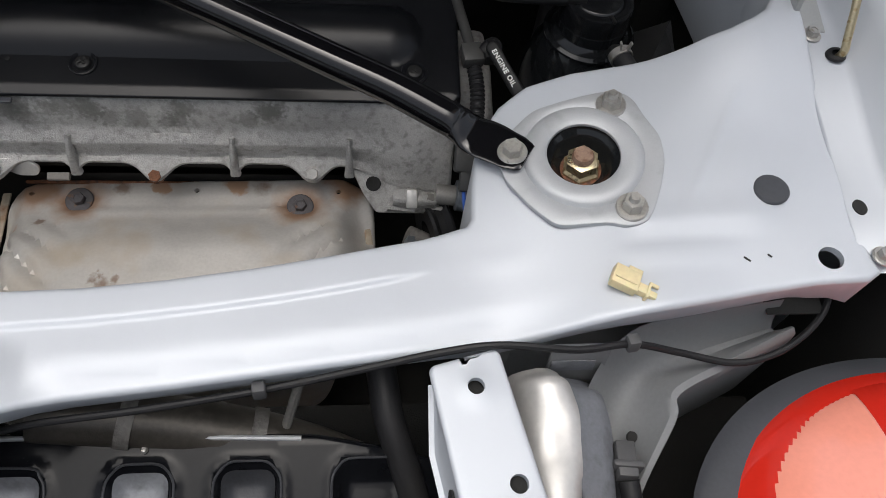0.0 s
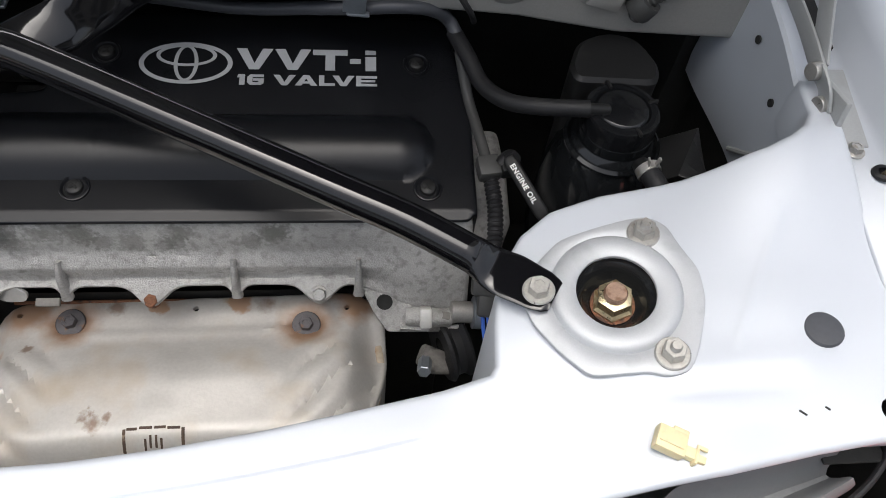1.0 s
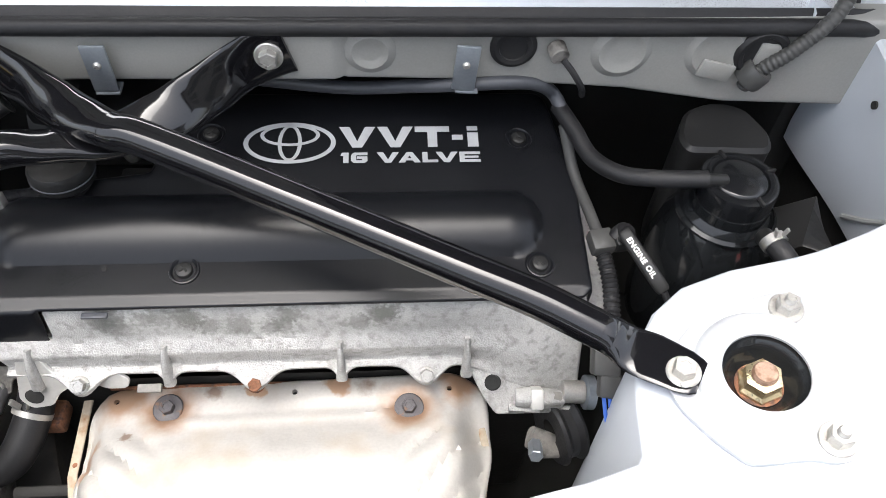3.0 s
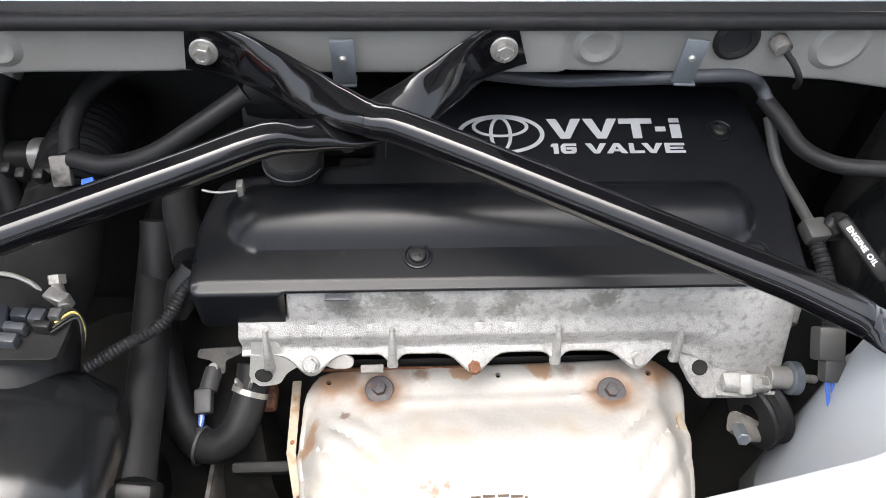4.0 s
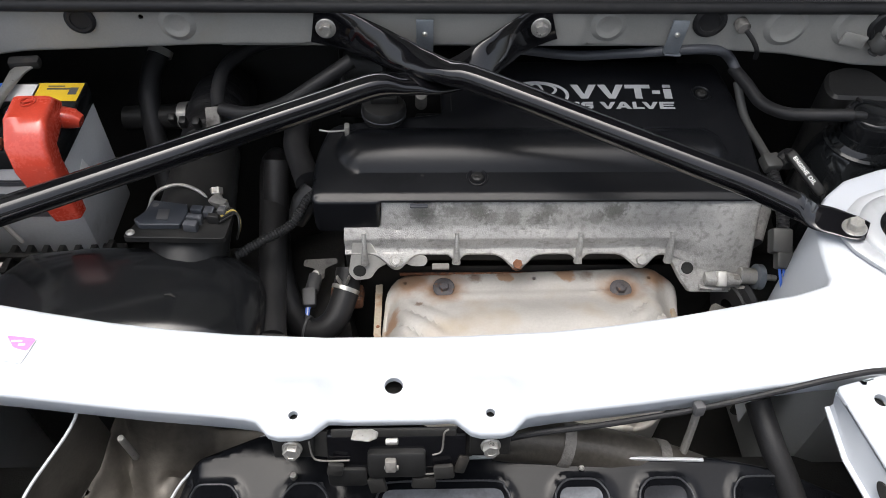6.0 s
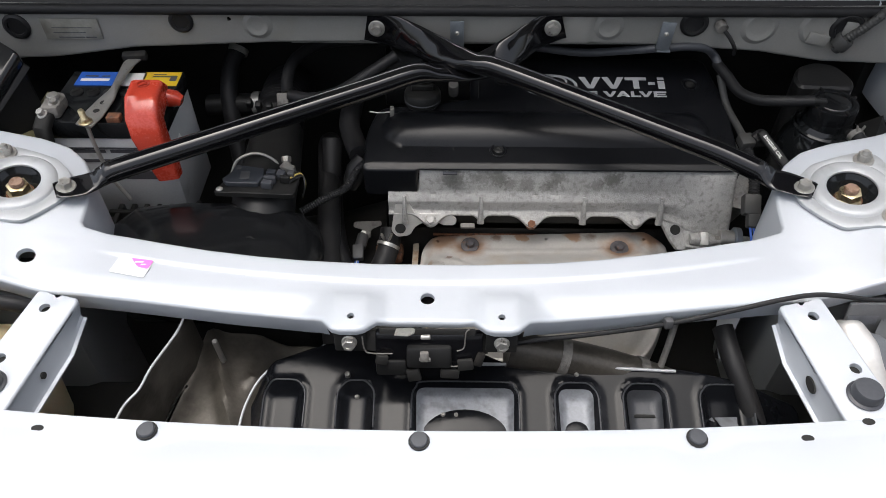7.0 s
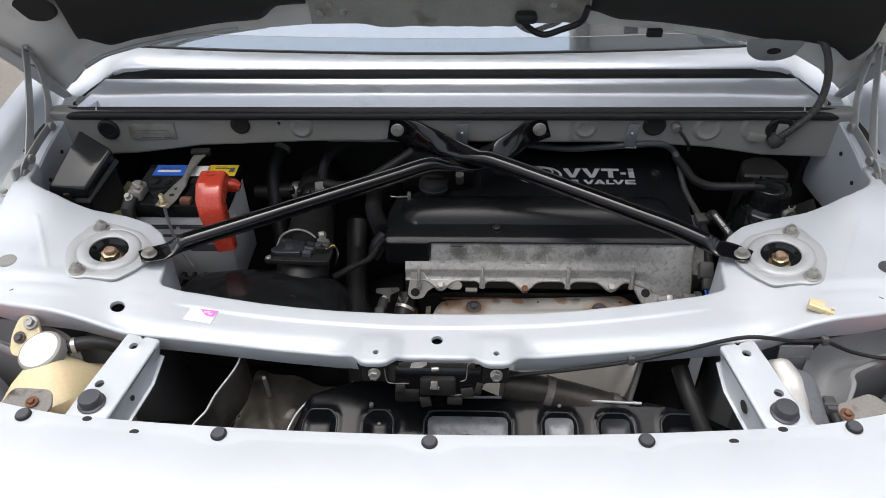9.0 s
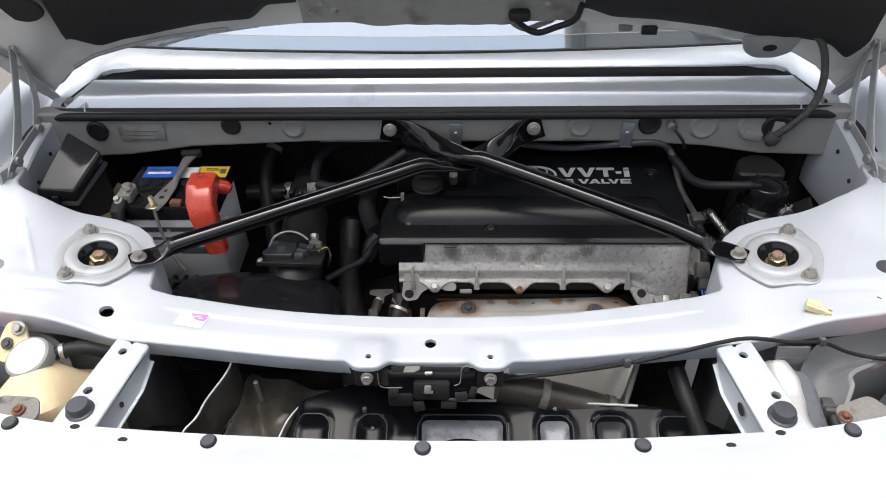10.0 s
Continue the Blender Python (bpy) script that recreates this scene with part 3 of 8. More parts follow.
for off in (-0.0080, -0.0045, -0.0021, -0.0007, 0.0007, 0.0021, 0.0045, 0.0080):
    lines.append([(x, crease_y(abs(x)) + off) for x in [-0.415 + 0.83 * i / 166 for i in range(167)]])
lines = [[p for p in line if edge_distance(p, outline) > 0.0045] for line in lines]
for s in (1, -1):
    for off in (-0.0068, -0.0035, 0.0, 0.0035, 0.0068):
        lines.append([(s * (0.651 + 0.872 * off + 0.49 * t), 0.455 - 0.49 * off + 0.872 * t) for t in [-0.07 + 0.14 * i / 28 for i in range(29)]])
for s in (1, -1):
    for ax in (0.045, 0.0495, 0.0655, 0.070, 0.105, 0.1095, 0.1255, 0.130):
        lines.append([(s * ax, y) for y in (0.2635, 0.270, 0.277, 0.284, 0.291, 0.298)])
part("panel", sheet(outline, panel_height, panel_holes, 0.0085, skirt=panel_skirt, creases=lines, tuck=lambda x, y: 0.22 if y < 0.335 and abs(x) > 0.11 else 0.0), SILVER, crossmember, angle=60)
for s in (1, -1):
    part("plug", lathe([(0, 0.0016), (0.010, 0.0016), (0.0135, 0.0012), (0.0148, 0.0), (0.0148, -0.001), (0, -0.001)], pose(s * 0.687, 0.409, panel_height(0.687, 0.409) + 0.0008, 0, s * -5, 0), 28), TRIM_GREY if s > 0 else BOTTLE_CAP, crossmember, "grey plastic hole plug")


def latch_lugs():
    for x in (-0.087, 0.087):
        part("lug", box((0.036, 0.008, 0.030), (x, 0.2395, 0.812), 0.002, (-10, 0, 0)), DARK, crossmember, "dark lug under the edge")
        bolt("lug_bolt", (x, 0.234, 0.815), (0, -0.9, 0.25), "", crossmember, 0.013, 0.009, 0.009)
    for s in (1, -1):
        # two scraped marks and a paint chip
        for x, y, w in ((0.654, 0.349, 0.006), (0.672, 0.351, 0.004)):
            part("scrape", box((w, 0.0016, 0.0006), (s * x, y, panel_height(x, y) + 0.0003), 0.0002, (0, 0, s * -40)), DARK, crossmember, "dark scrape in the paint")
            if s < 0:
                break


latch_lugs()
# Dark sheets below the holes put the hollow section's shade there
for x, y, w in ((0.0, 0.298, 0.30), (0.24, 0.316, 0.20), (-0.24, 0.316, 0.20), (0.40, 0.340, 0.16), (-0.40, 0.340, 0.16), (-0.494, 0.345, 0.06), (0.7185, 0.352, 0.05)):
    part("hollow_shade_sheet", box((w, 0.044, 0.003), (x, y, 0.806), 0.001), SHADOW, crossmember, "dark sheet standing for shade inside the section")
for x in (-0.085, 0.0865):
    part("hollow_shade_sheet", box((0.02, 0.016, 0.003), (x, 0.252, 0.828), 0.001), SHADOW, crossmember)


def strut_mount(s):
    """The mount on one tower: lobed plate with its rolled ring, cup, bush, nut and stud."""
    cx, cy, cz = s * TOWER[0], TOWER[1], 0.8612
    tilt = Matrix.Translation((cx, cy, cz)) @ Euler((radians(3), radians(-s * 8), 0)).to_matrix().to_4x4()
    mount = thing("strut_mount", "grey strut mount plate bolted on the silver tower", "suspension mount", tilt, "strut mounts")
    rim = rounded([(0.065, -0.012), (0.066, 0.014), (0.056, 0.038), (0.050, 0.058), (0.036, 0.068), (0.018, 0.066), (-0.010, 0.060), (-0.038, 0.052), (-0.062, 0.030), (-0.076, 0.006),
                   (-0.070, -0.020), (-0.052, -0.046), (-0.032, -0.067), (0.012, -0.067), (0.024, -0.072), (0.040, -0.070), (0.049, -0.056), (0.058, -0.034)], 0.008)
    rim = [((1.0 if x > 0 else 0.94) * x, 0.96 * y) for x, y in rim]

    def reach(a):
        """How far the plate goes at one bearing."""
        dx, dy, best = s * math.cos(a), math.sin(a), 0.05
        for (x1, y1), (x2, y2) in zip(rim, rim[1:] + rim[:1]):
            ex, ey = x2 - x1, y2 - y1
            det = ex * dy - ey * dx
            if abs(det) > 1e-12:
                k, w = (ex * y1 - ey * x1) / det, (dx * y1 - dy * x1) / det
                if k > 0 and -1e-6 <= w <= 1 + 1e-6:
                    best = max(best, k)
        return best
    bmx = bmesh.new()
    seg, rings = 120, []
    prof = [(0.0302, 0.0012), (0.0300, 0.0034), (0.0304, 0.0042), (0.0316, 0.0048), (0.0350, 0.0056), (0.0390, 0.0062), (0.0430, 0.0060), (0.0465, 0.0050), (0.0488, 0.0034), (0.0496, 0.0020), (0.0502, 0.0016), (0.0512, 0.0022)]
    for r, h in prof:
        rings.append([bmx.verts.new((r * math.cos(2 * math.pi * k / seg), r * math.sin(2 * math.pi * k / seg), h)) for k in range(seg)])
    for extra, h in ((-0.0012, 0.0024), (0.0, 0.0018), (0.0002, 0.0008), (0.0, -0.003)):
        ring = []
        for k in range(seg):
            a = 2 * math.pi * k / seg
            q = reach(a) + extra
            ring.append(bmx.verts.new((q * math.cos(a), q * math.sin(a), h)))
        rings.append(ring)
    for a, b in zip(rings, rings[1:]):
        for k in range(seg):
            bmx.faces.new((a[k], b[k], b[(k + 1) % seg], a[(k + 1) % seg]))
    bmesh.ops.transform(bmx, matrix=tilt, verts=bmx.verts)
    part("plate", bmx, MOUNT, mount)
    part("cup", lathe([(0.0312, 0.0022), (0.0330, -0.02), (0.034, -0.05), (0, -0.05)], tilt, 32), DARK, mount, "dark rusty cup")
    part("bush", lathe([(0.0310, 0.0), (0.0295, -0.0030), (0.0270, -0.0050), (0.0240, -0.0105), (0.0205, -0.0165), (0.0165, -0.0188), (0.0155, -0.03)], tilt, 40), BLACK_BOX, mount, "black rubber bush")
    part("washer", lathe([(0, -0.022), (0.0170, -0.022), (0.0175, -0.0178), (0.0165, -0.0172), (0, -0.0172)], tilt, 28), RUST, mount)
    part("nut", lathe([(0, -0.019), (0.0168, -0.0175), (0.0168, -0.0145), (0.0140, -0.0125), (0.0140, -0.003), (0.0120, -0.0022), (0, -0.0022)], tilt @ pose(0, 0, 0, 0, 0, 17), sides=6), GOLD, mount, "yellow zinc nut")
    part("stud", lathe([(0.0092, -0.004)] + [(0.0092 - 0.0007 * (k % 2), -0.003 + 0.0011 * k) for k in range(6)] + [(0.0080, 0.0038), (0, 0.0038)], tilt, 20), RUST_PALE, mount, "rusty threaded stud")
    for x, y in ((0.0305, 0.049), (0.0305, -0.053)):
        q = tilt @ Vector((s * x, y, 0.0024))
        bolt("mount_nut", q, tilt.to_3x3() @ Vector((0, 0, 1)), "grey flange nut on a threaded stud", None, 0.0150, 0.0120, 0.0130, STEEL, 0.0045, "nut", "strut mount nuts")
    return tilt


TILT_R = strut_mount(1)
TILT_L = strut_mount(-1)


# ---- brace bars ----
def brace(rows, bolts, label):
    """One bent tube with flattened ends; rows of place, width, height and width direction, smoothed between."""
    b = thing("strut_brace", label, "brace", rows[-1][0], "strut brace bars")
    fine = []
    line = spline([r[0] for r in rows], 5)
    for i in range(len(rows) - 1):
        (_, w0, h0, s0), (_, w1, h1, s1) = rows[i], rows[i + 1]
        for k in range(5):
            t = smooth01(0, 5, k)
            fine.append((line[i * 5 + k], w0 + (w1 - w0) * t, h0 + (h1 - h0) * t, Vector(s0).normalized().lerp(Vector(s1).normalized(), t)))
    fine.append(rows[-1])
    cut = len(fine) - 31
    part("upper_end", loft(fine[:31], 32, 2.3), BLACK_GLOSS, b, "flattened twisted end")
    part("tube", loft(fine[30:cut + 1], 32, 2.3), BLACK_GLOSS, b)
    part("lower_end", loft(fine[cut:], 32, 2.3), BLACK_GLOSS, b, "flattened end plate")
    for at, n in bolts:
        bolt("brace_bolt", at, n, "zinc plated hexagon bolt with a flange", None, 0.0145, 0.0105, 0.0125, STEEL, 0.0, "bolt", "brace bolts")


def straight(a, b, n):
    return [tuple(Vector(a).lerp(Vector(b), (k + 1) / (n + 1))) for k in range(n)]


side_r = (0.38, 0.92, 0.0)
rows = [((-0.104, 0.7385, 0.926), 0.050, 0.005, (0.28, 0, 0.96)), ((-0.086, 0.7385, 0.9225), 0.052, 0.005, (0.28, 0, 0.96)), ((-0.060, 0.735, 0.917), 0.050, 0.008, (0.25, 0.05, 0.96)),
        ((-0.030, 0.718, 0.914), 0.046, 0.014, (0.15, 0.25, 0.93)), ((0.000, 0.694, 0.913), 0.042, 0.020, (0.1, 0.55, 0.8)), ((0.030, 0.671, 0.914), 0.036, 0.025, (0.25, 0.8, 0.5)),
        ((0.060, 0.652, 0.9155), 0.031, 0.027, side_r), ((0.082, 0.6435, 0.916), 0.0285, 0.0285, side_r)]
rows += [((x, y + 0.0035, z + 0.002), 0.0285, 0.0285, side_r) for x, y, z in straight((0.082, 0.641, 0.9145), (0.436, 0.4885, 0.858), 6)]
rows += [((0.430, 0.491, 0.859), 0.0285, 0.0285, side_r), ((0.440, 0.486, 0.8565), 0.033, 0.022, side_r), ((0.452, 0.478, 0.8535), 0.040, 0.012, side_r), ((0.464, 0.469, 0.8560), 0.0425, 0.006, side_r),
         ((0.481, 0.456, 0.8590), 0.0390, 0.0045, side_r), ((0.4895, 0.450, 0.8603), 0.0345, 0.0045, side_r), ((0.4940, 0.4470, 0.8610), 0.0270, 0.0040, (0.5, 0.86, 0.1))]
brace(rows, [((-0.088, 0.7350, 0.9225), (0, -1, 0.12)), ((0.482, 0.4525, 0.8610), (-0.13, -0.05, 1))], "glossy black tubular strut brace with flattened bolted ends")
side_l = (-0.38, 0.92, 0.0)
rows = [((0.192, 0.7375, 0.930), 0.048, 0.005, (-0.28, 0, 0.96)), ((0.176, 0.7375, 0.925), 0.050, 0.005, (-0.28, 0, 0.96)), ((0.150, 0.733, 0.914), 0.048, 0.007, (-0.25, 0.05, 0.96)),
        ((0.122, 0.715, 0.903), 0.046, 0.012, (-0.15, 0.35, 0.9)), ((0.090, 0.692, 0.895), 0.044, 0.014, (-0.1, 0.75, 0.6)), ((0.050, 0.668, 0.894), 0.040, 0.013, (-0.3, 0.9, 0.3)),
        ((0.010, 0.650, 0.901), 0.034, 0.020, side_l), ((-0.025, 0.636, 0.909), 0.0285, 0.0285, side_l)]
rows += [(q, 0.0285, 0.0285, side_l) for q in straight((-0.025, 0.636, 0.909), (-0.424, 0.4710, 0.863), 6)]
rows += [((-0.420, 0.4725, 0.8635), 0.0285, 0.0285, side_l), ((-0.432, 0.467, 0.8605), 0.034, 0.020, side_l), ((-0.446, 0.458, 0.857), 0.040, 0.010, side_l), ((-0.458, 0.450, 0.8575), 0.0425, 0.0055, side_l),
         ((-0.472, 0.4415, 0.8600), 0.0390, 0.0045, side_l), ((-0.4805, 0.4368, 0.8613), 0.0345, 0.0045, side_l), ((-0.4850, 0.4342, 0.8620), 0.0270, 0.0045, (-0.5, 0.86, 0.1))]
brace(rows, [((0.176, 0.7340, 0.925), (0, -1, 0.12)), ((-0.4725, 0.442, 0.8620), (0.13, -0.05, 1))], "glossy black tubular strut brace crossing under the other bar")


# ---- bulkhead rail, seal, deck ----
def bulkhead():
    rail = thing("bulkhead_rail", "beige-grey painted steel rail with pressed rings and grommets", "car body", (0, 0.76, 0.9))

    def face(u, v):
        h = 0.0
        h += 0.005 * smooth01(0.005, 0.015, u + 0.10) * (1 - smooth01(0.23, 0.24, u)) * (1 if v < 0.99 else 0)
        return h + 0.0008 * noise.noise(Vector((u * 12, v * 12, 1)))
    out_line = [(-0.745, 0.862), (-0.60, 0.868), (-0.47, 0.886), (-0.25, 0.896), (-0.12, 0.897), (-0.118, 0.8985), (0.24, 0.8985), (0.242, 0.897), (0.36, 0.894), (0.50, 0.884), (0.60, 0.868), (0.745, 0.862), (0.745, 0.948), (-0.745, 0.948)]
    m = Matrix.Translation((0, 0.745, 0)) @ Matrix(((1, 0, 0, 0), (0, 0, -1, 0), (0, 1, 0, 0), (0, 0, 0, 1)))
    gaps = [circle(-0.385, 0.928, 0.017), circle(0.388, 0.928, 0.0195), circle(-0.64, 0.918, 0.019, 20), circle(-0.312, 0.931, 0.0035, 10)]
    part("face", sheet(out_line, face, gaps, 0.0055, thick=0.002, frame_m=m, skirt=lambda x, y: 0.03, hole_depth=0.004), RAIL, rail)
    for x, r in ((0.487, 0.021), (0.575, 0.023), (-0.27, 0.016), (0.262, 0.016)):
        part("pressed_ring", lathe([(r + 0.007, -0.0005), (r + 0.004, 0.0012), (r, 0.0034), (r - 0.003, 0.0030), (r - 0.006, 0.0016), (r * 0.5, 0.0014), (0, 0.0014)], along((x, 0.7446, 0.922), (x, 0.70, 0.922)), 40), RAIL, rail)
    part("tab", box((0.034, 0.005, 0.024), (0.628, 0.7425, 0.920), 0.0015, (0, 6, 0)), RAIL, rail)
    for x, z, r in ((-0.385, 0.928, 0.0185), (0.388, 0.928, 0.021), (-0.64, 0.918, 0.0205)):
        part("grommet", lathe([(0, 0.001), (r * 0.6, 0.001), (r * 0.62, 0.003), (r * 0.8, 0.0035), (r, 0.001), (r, -0.003), (0, -0.003)], along((x, 0.7435, z), (x, 0.70, z)), 28), RUBBER, rail, "black rubber grommet")
    part("label", box((0.088, 0.0008, 0.034), (-0.556, 0.7425, 0.915), 0.0002), STIFFENER, rail, "faded grey data plate")
    lm = Matrix.Translation((0, 0.7417, 0)) @ Matrix(((1, 0, 0, 0), (0, 0, -1, 0), (0, 1, 0, 0), (0, 0, 0, 1)))
    bars([(-0.580, 0.9005, 0.040, 0.0016), (-0.538, 0.9005, 0.016, 0.0016), (-0.586, 0.909, 0.05, 0.001), (-0.586, 0.917, 0.062, 0.001)], lm, BARS, rail)
    # underside lip and the dark space below
    part("lip", box((0.62, 0.010, 0.014), (0.08, 0.772, 0.884), 0.003), RAIL, rail, "lower ledge of the rail")
    for x, lean in ((0.033, 0), (0.346, 4)):
        hang = thing("pipe_hanger", "blue-grey plated steel hanger strap with a rivet", "bracket", (x, 0.735, 0.92), "pipe hangers")
        part("strap", box((0.021, 0.003, 0.046), (x, 0.7315, 0.914), 0.001, (0, lean, 0)), STEEL_BLUE, hang)
        part("hook", box((0.021, 0.016, 0.003), (x + (0.002 if lean else 0), 0.738, 0.888), 0.001, (0, lean, 0)), STEEL_BLUE, hang)
        part("rivet", lathe([(0, 0.003), (0.002, 0.003), (0.0035, 0.001), (0.0035, 0)], along((x, 0.7300, 0.918), (x, 0.70, 0.918)), 14), STEEL, hang)
    back = thing("bay_bulkhead", "dark bulkhead closing the cavity behind the engine", "car body", (0, 0.95, 0.6), kind="structure")
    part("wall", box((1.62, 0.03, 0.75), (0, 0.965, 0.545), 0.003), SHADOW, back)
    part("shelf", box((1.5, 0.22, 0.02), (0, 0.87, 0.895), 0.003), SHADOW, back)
    # seal with a lip
    seal = thing("weather_seal", "black rubber weather seal along the bulkhead rail", "seal", (0, 0.748, 0.95))
    line = [(-0.735, 0.775, 0.936), (-0.715, 0.757, 0.942), (-0.66, 0.750, 0.946), (-0.4, 0.7465, 0.9475), (0, 0.745, 0.948), (0.4, 0.7465, 0.9475), (0.66, 0.750, 0.946), (0.715, 0.755, 0.942), (0.748, 0.772, 0.936)]
    part("tube", hose([(x, y - 0.003, z) for x, y, z in line], 0.0080, 14, 10), RUBBER, seal)
    part("lip", loft([(q + Vector((0, 0.006, 0.006)), 0.014, 0.004, (0, 0.7, 0.7)) for q in spline(line, 6)], 10, 3), RUBBER, seal)


bulkhead()


def swept(profile, bend, xs, mat, name, parent, label=""):
    """A panel of one profile (y, z) carried along x; bend(x) shifts and squeezes its ends."""
    bmx = bmesh.new()
    rows = []
    for x in xs:
        rows.append([bmx.verts.new(bend(x, y, z)) for y, z in profile])
    for a, b in zip(rows, rows[1:]):
        for k in range(len(profile) - 1):
            bmx.faces.new((a[k], b[k], b[k + 1], a[k + 1]))
    return part(name, bmx, mat, parent, label, angle=28)


def deck():
    d = thing("rear_deck", "silver painted deck panels between engine bay and rear window", "car body", (0, 0.85, 0.97))

    def bend(x, y, z):
        k = smooth01(0.50, 0.665, abs(x))
        return (x + math.copysign(0.045 * smooth01(0.60, 0.66, abs(x)) * max(0.0, 0.984 - z) / 0.03, x), y + 0.012 * k * (y - 0.757) / 0.09, z - 0.004 * k)

    def bend_rear(x, y, z):
        k = smooth01(0.645, 0.735, abs(x))
        near = 1 - smooth01(0.866, 0.934, y)
        return (x, y + 0.008 * smooth01(0.45, 0.645, abs(x)) - 0.075 * k * near, z - 0.040 * k * near - 0.02 * k)
    xs = [-0.66 + 1.32 * i / 60 for i in range(61)]
    lower = [(0.754, 0.935), (0.754, 0.9485), (0.7555, 0.9515), (0.758, 0.9528), (0.7640, 0.9528), (0.7655, 0.9545), (0.7672, 0.9580), (0.7700, 0.9640), (0.7735, 0.9700), (0.7765, 0.9740), (0.7800, 0.9768), (0.7860, 0.9792), (0.796, 0.9818), (0.818, 0.9850), (0.8215, 0.9840), (0.8225, 0.9790), (0.8225, 0.925)]
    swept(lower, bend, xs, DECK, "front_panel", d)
    upper = [(0.860, 0.925), (0.860, 0.979), (0.861, 0.9830), (0.865, 0.985), (0.89, 0.9850), (0.92, 0.9840), (0.94, 0.9790), (0.99, 0.9780), (1.02, 0.976), (1.02, 0.93)]
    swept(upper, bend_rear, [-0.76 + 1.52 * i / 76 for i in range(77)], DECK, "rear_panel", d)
    # Black strip, and the dark board under it, paint the recess's shade
    swept([(0.8230, 0.960), (0.8260, 0.9680), (0.8340, 0.9700), (0.8480, 0.9730), (0.8560, 0.9790), (0.8598, 0.9845)], bend, xs, RUBBER, "gap_shade_strip", d, "black strip standing for the shaded panel gap")
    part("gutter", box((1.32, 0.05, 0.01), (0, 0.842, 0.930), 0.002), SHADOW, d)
    line = [(x, 0.842 + 0.008 * smooth01(0.45, 0.645, abs(x)), 0.955 - 0.012 * smooth01(0.5, 0.7, abs(x))) for x in [-0.66 + 1.32 * i / 16 for i in range(17)]]
    part("seal", hose(line, 0.008, 10, 4), RUBBER, d, "black rubber seal in the gap")
    for s in (1, -1):
        e = bmesh.new()
        hose([(s * 0.655, 0.860, 0.968), (s * 0.685, 0.838, 0.955), (s * 0.715, 0.80, 0.94), (s * 0.735, 0.77, 0.93)], 0.009, 10, 6, bm=e)
        part("corner_seal", e, RUBBER, d)
        part("corner", loft([((s * 0.655, 0.80, 0.952), 0.10, 0.035, (0, 1, 0.2)), ((s * 0.69, 0.80, 0.940), 0.08, 0.03, (0, 1, 0.2)), ((s * 0.735, 0.79, 0.915), 0.07, 0.03, (0, 1, 0.2))], 20, 3), SILVER, d)
        bolt("corner_bolt", (s * 0.705, 0.800, 0.948), (0, -0.4, 1), "", d, 0.013, 0.008, 0.012, STEEL)


deck()


def rear_window():
    w = thing("rear_window", "pale tinted rear window glass, made metallic to mirror the sky", "window", (0, 0.96, 1.0), kind="structure")

    def pane(name, v0, v1, mat):
        bmx = bmesh.new()
        rows = []
        for i in range(41):
            x = -0.665 + 1.32 * i / 40
            bow = 0.036 * (x / 0.66) ** 2
            rows.append([bmx.verts.new((x, 0.938 + bow + v * 0.38, 0.979 + v + 0.003 * (x / 0.66) ** 2)) for v in (v0, v1)])
        for a, b in zip(rows, rows[1:]):
            bmx.faces.new((a[0], b[0], b[1], a[1]))
        bmesh.ops.solidify(bmx, geom=bmx.faces[:], thickness=0.004)
        part(name, bmx, mat, w)
    pane("lower_pane", 0.0, 0.030, GLASS)
    pane("upper_pane", 0.031, 0.16, GLASS_CLEAR)
    part("lower_trim", hose([(-0.668, 0.973, 0.985), (-0.4, 0.949, 0.984), (0, 0.936, 0.983), (0.4, 0.949, 0.984), (0.66, 0.971, 0.985)], 0.003, 8, 8), RUBBER, w)


rear_window()


# ---- engine ----
def cover_z(y):
    return 0.7885 + (y - 0.576) * 0.205


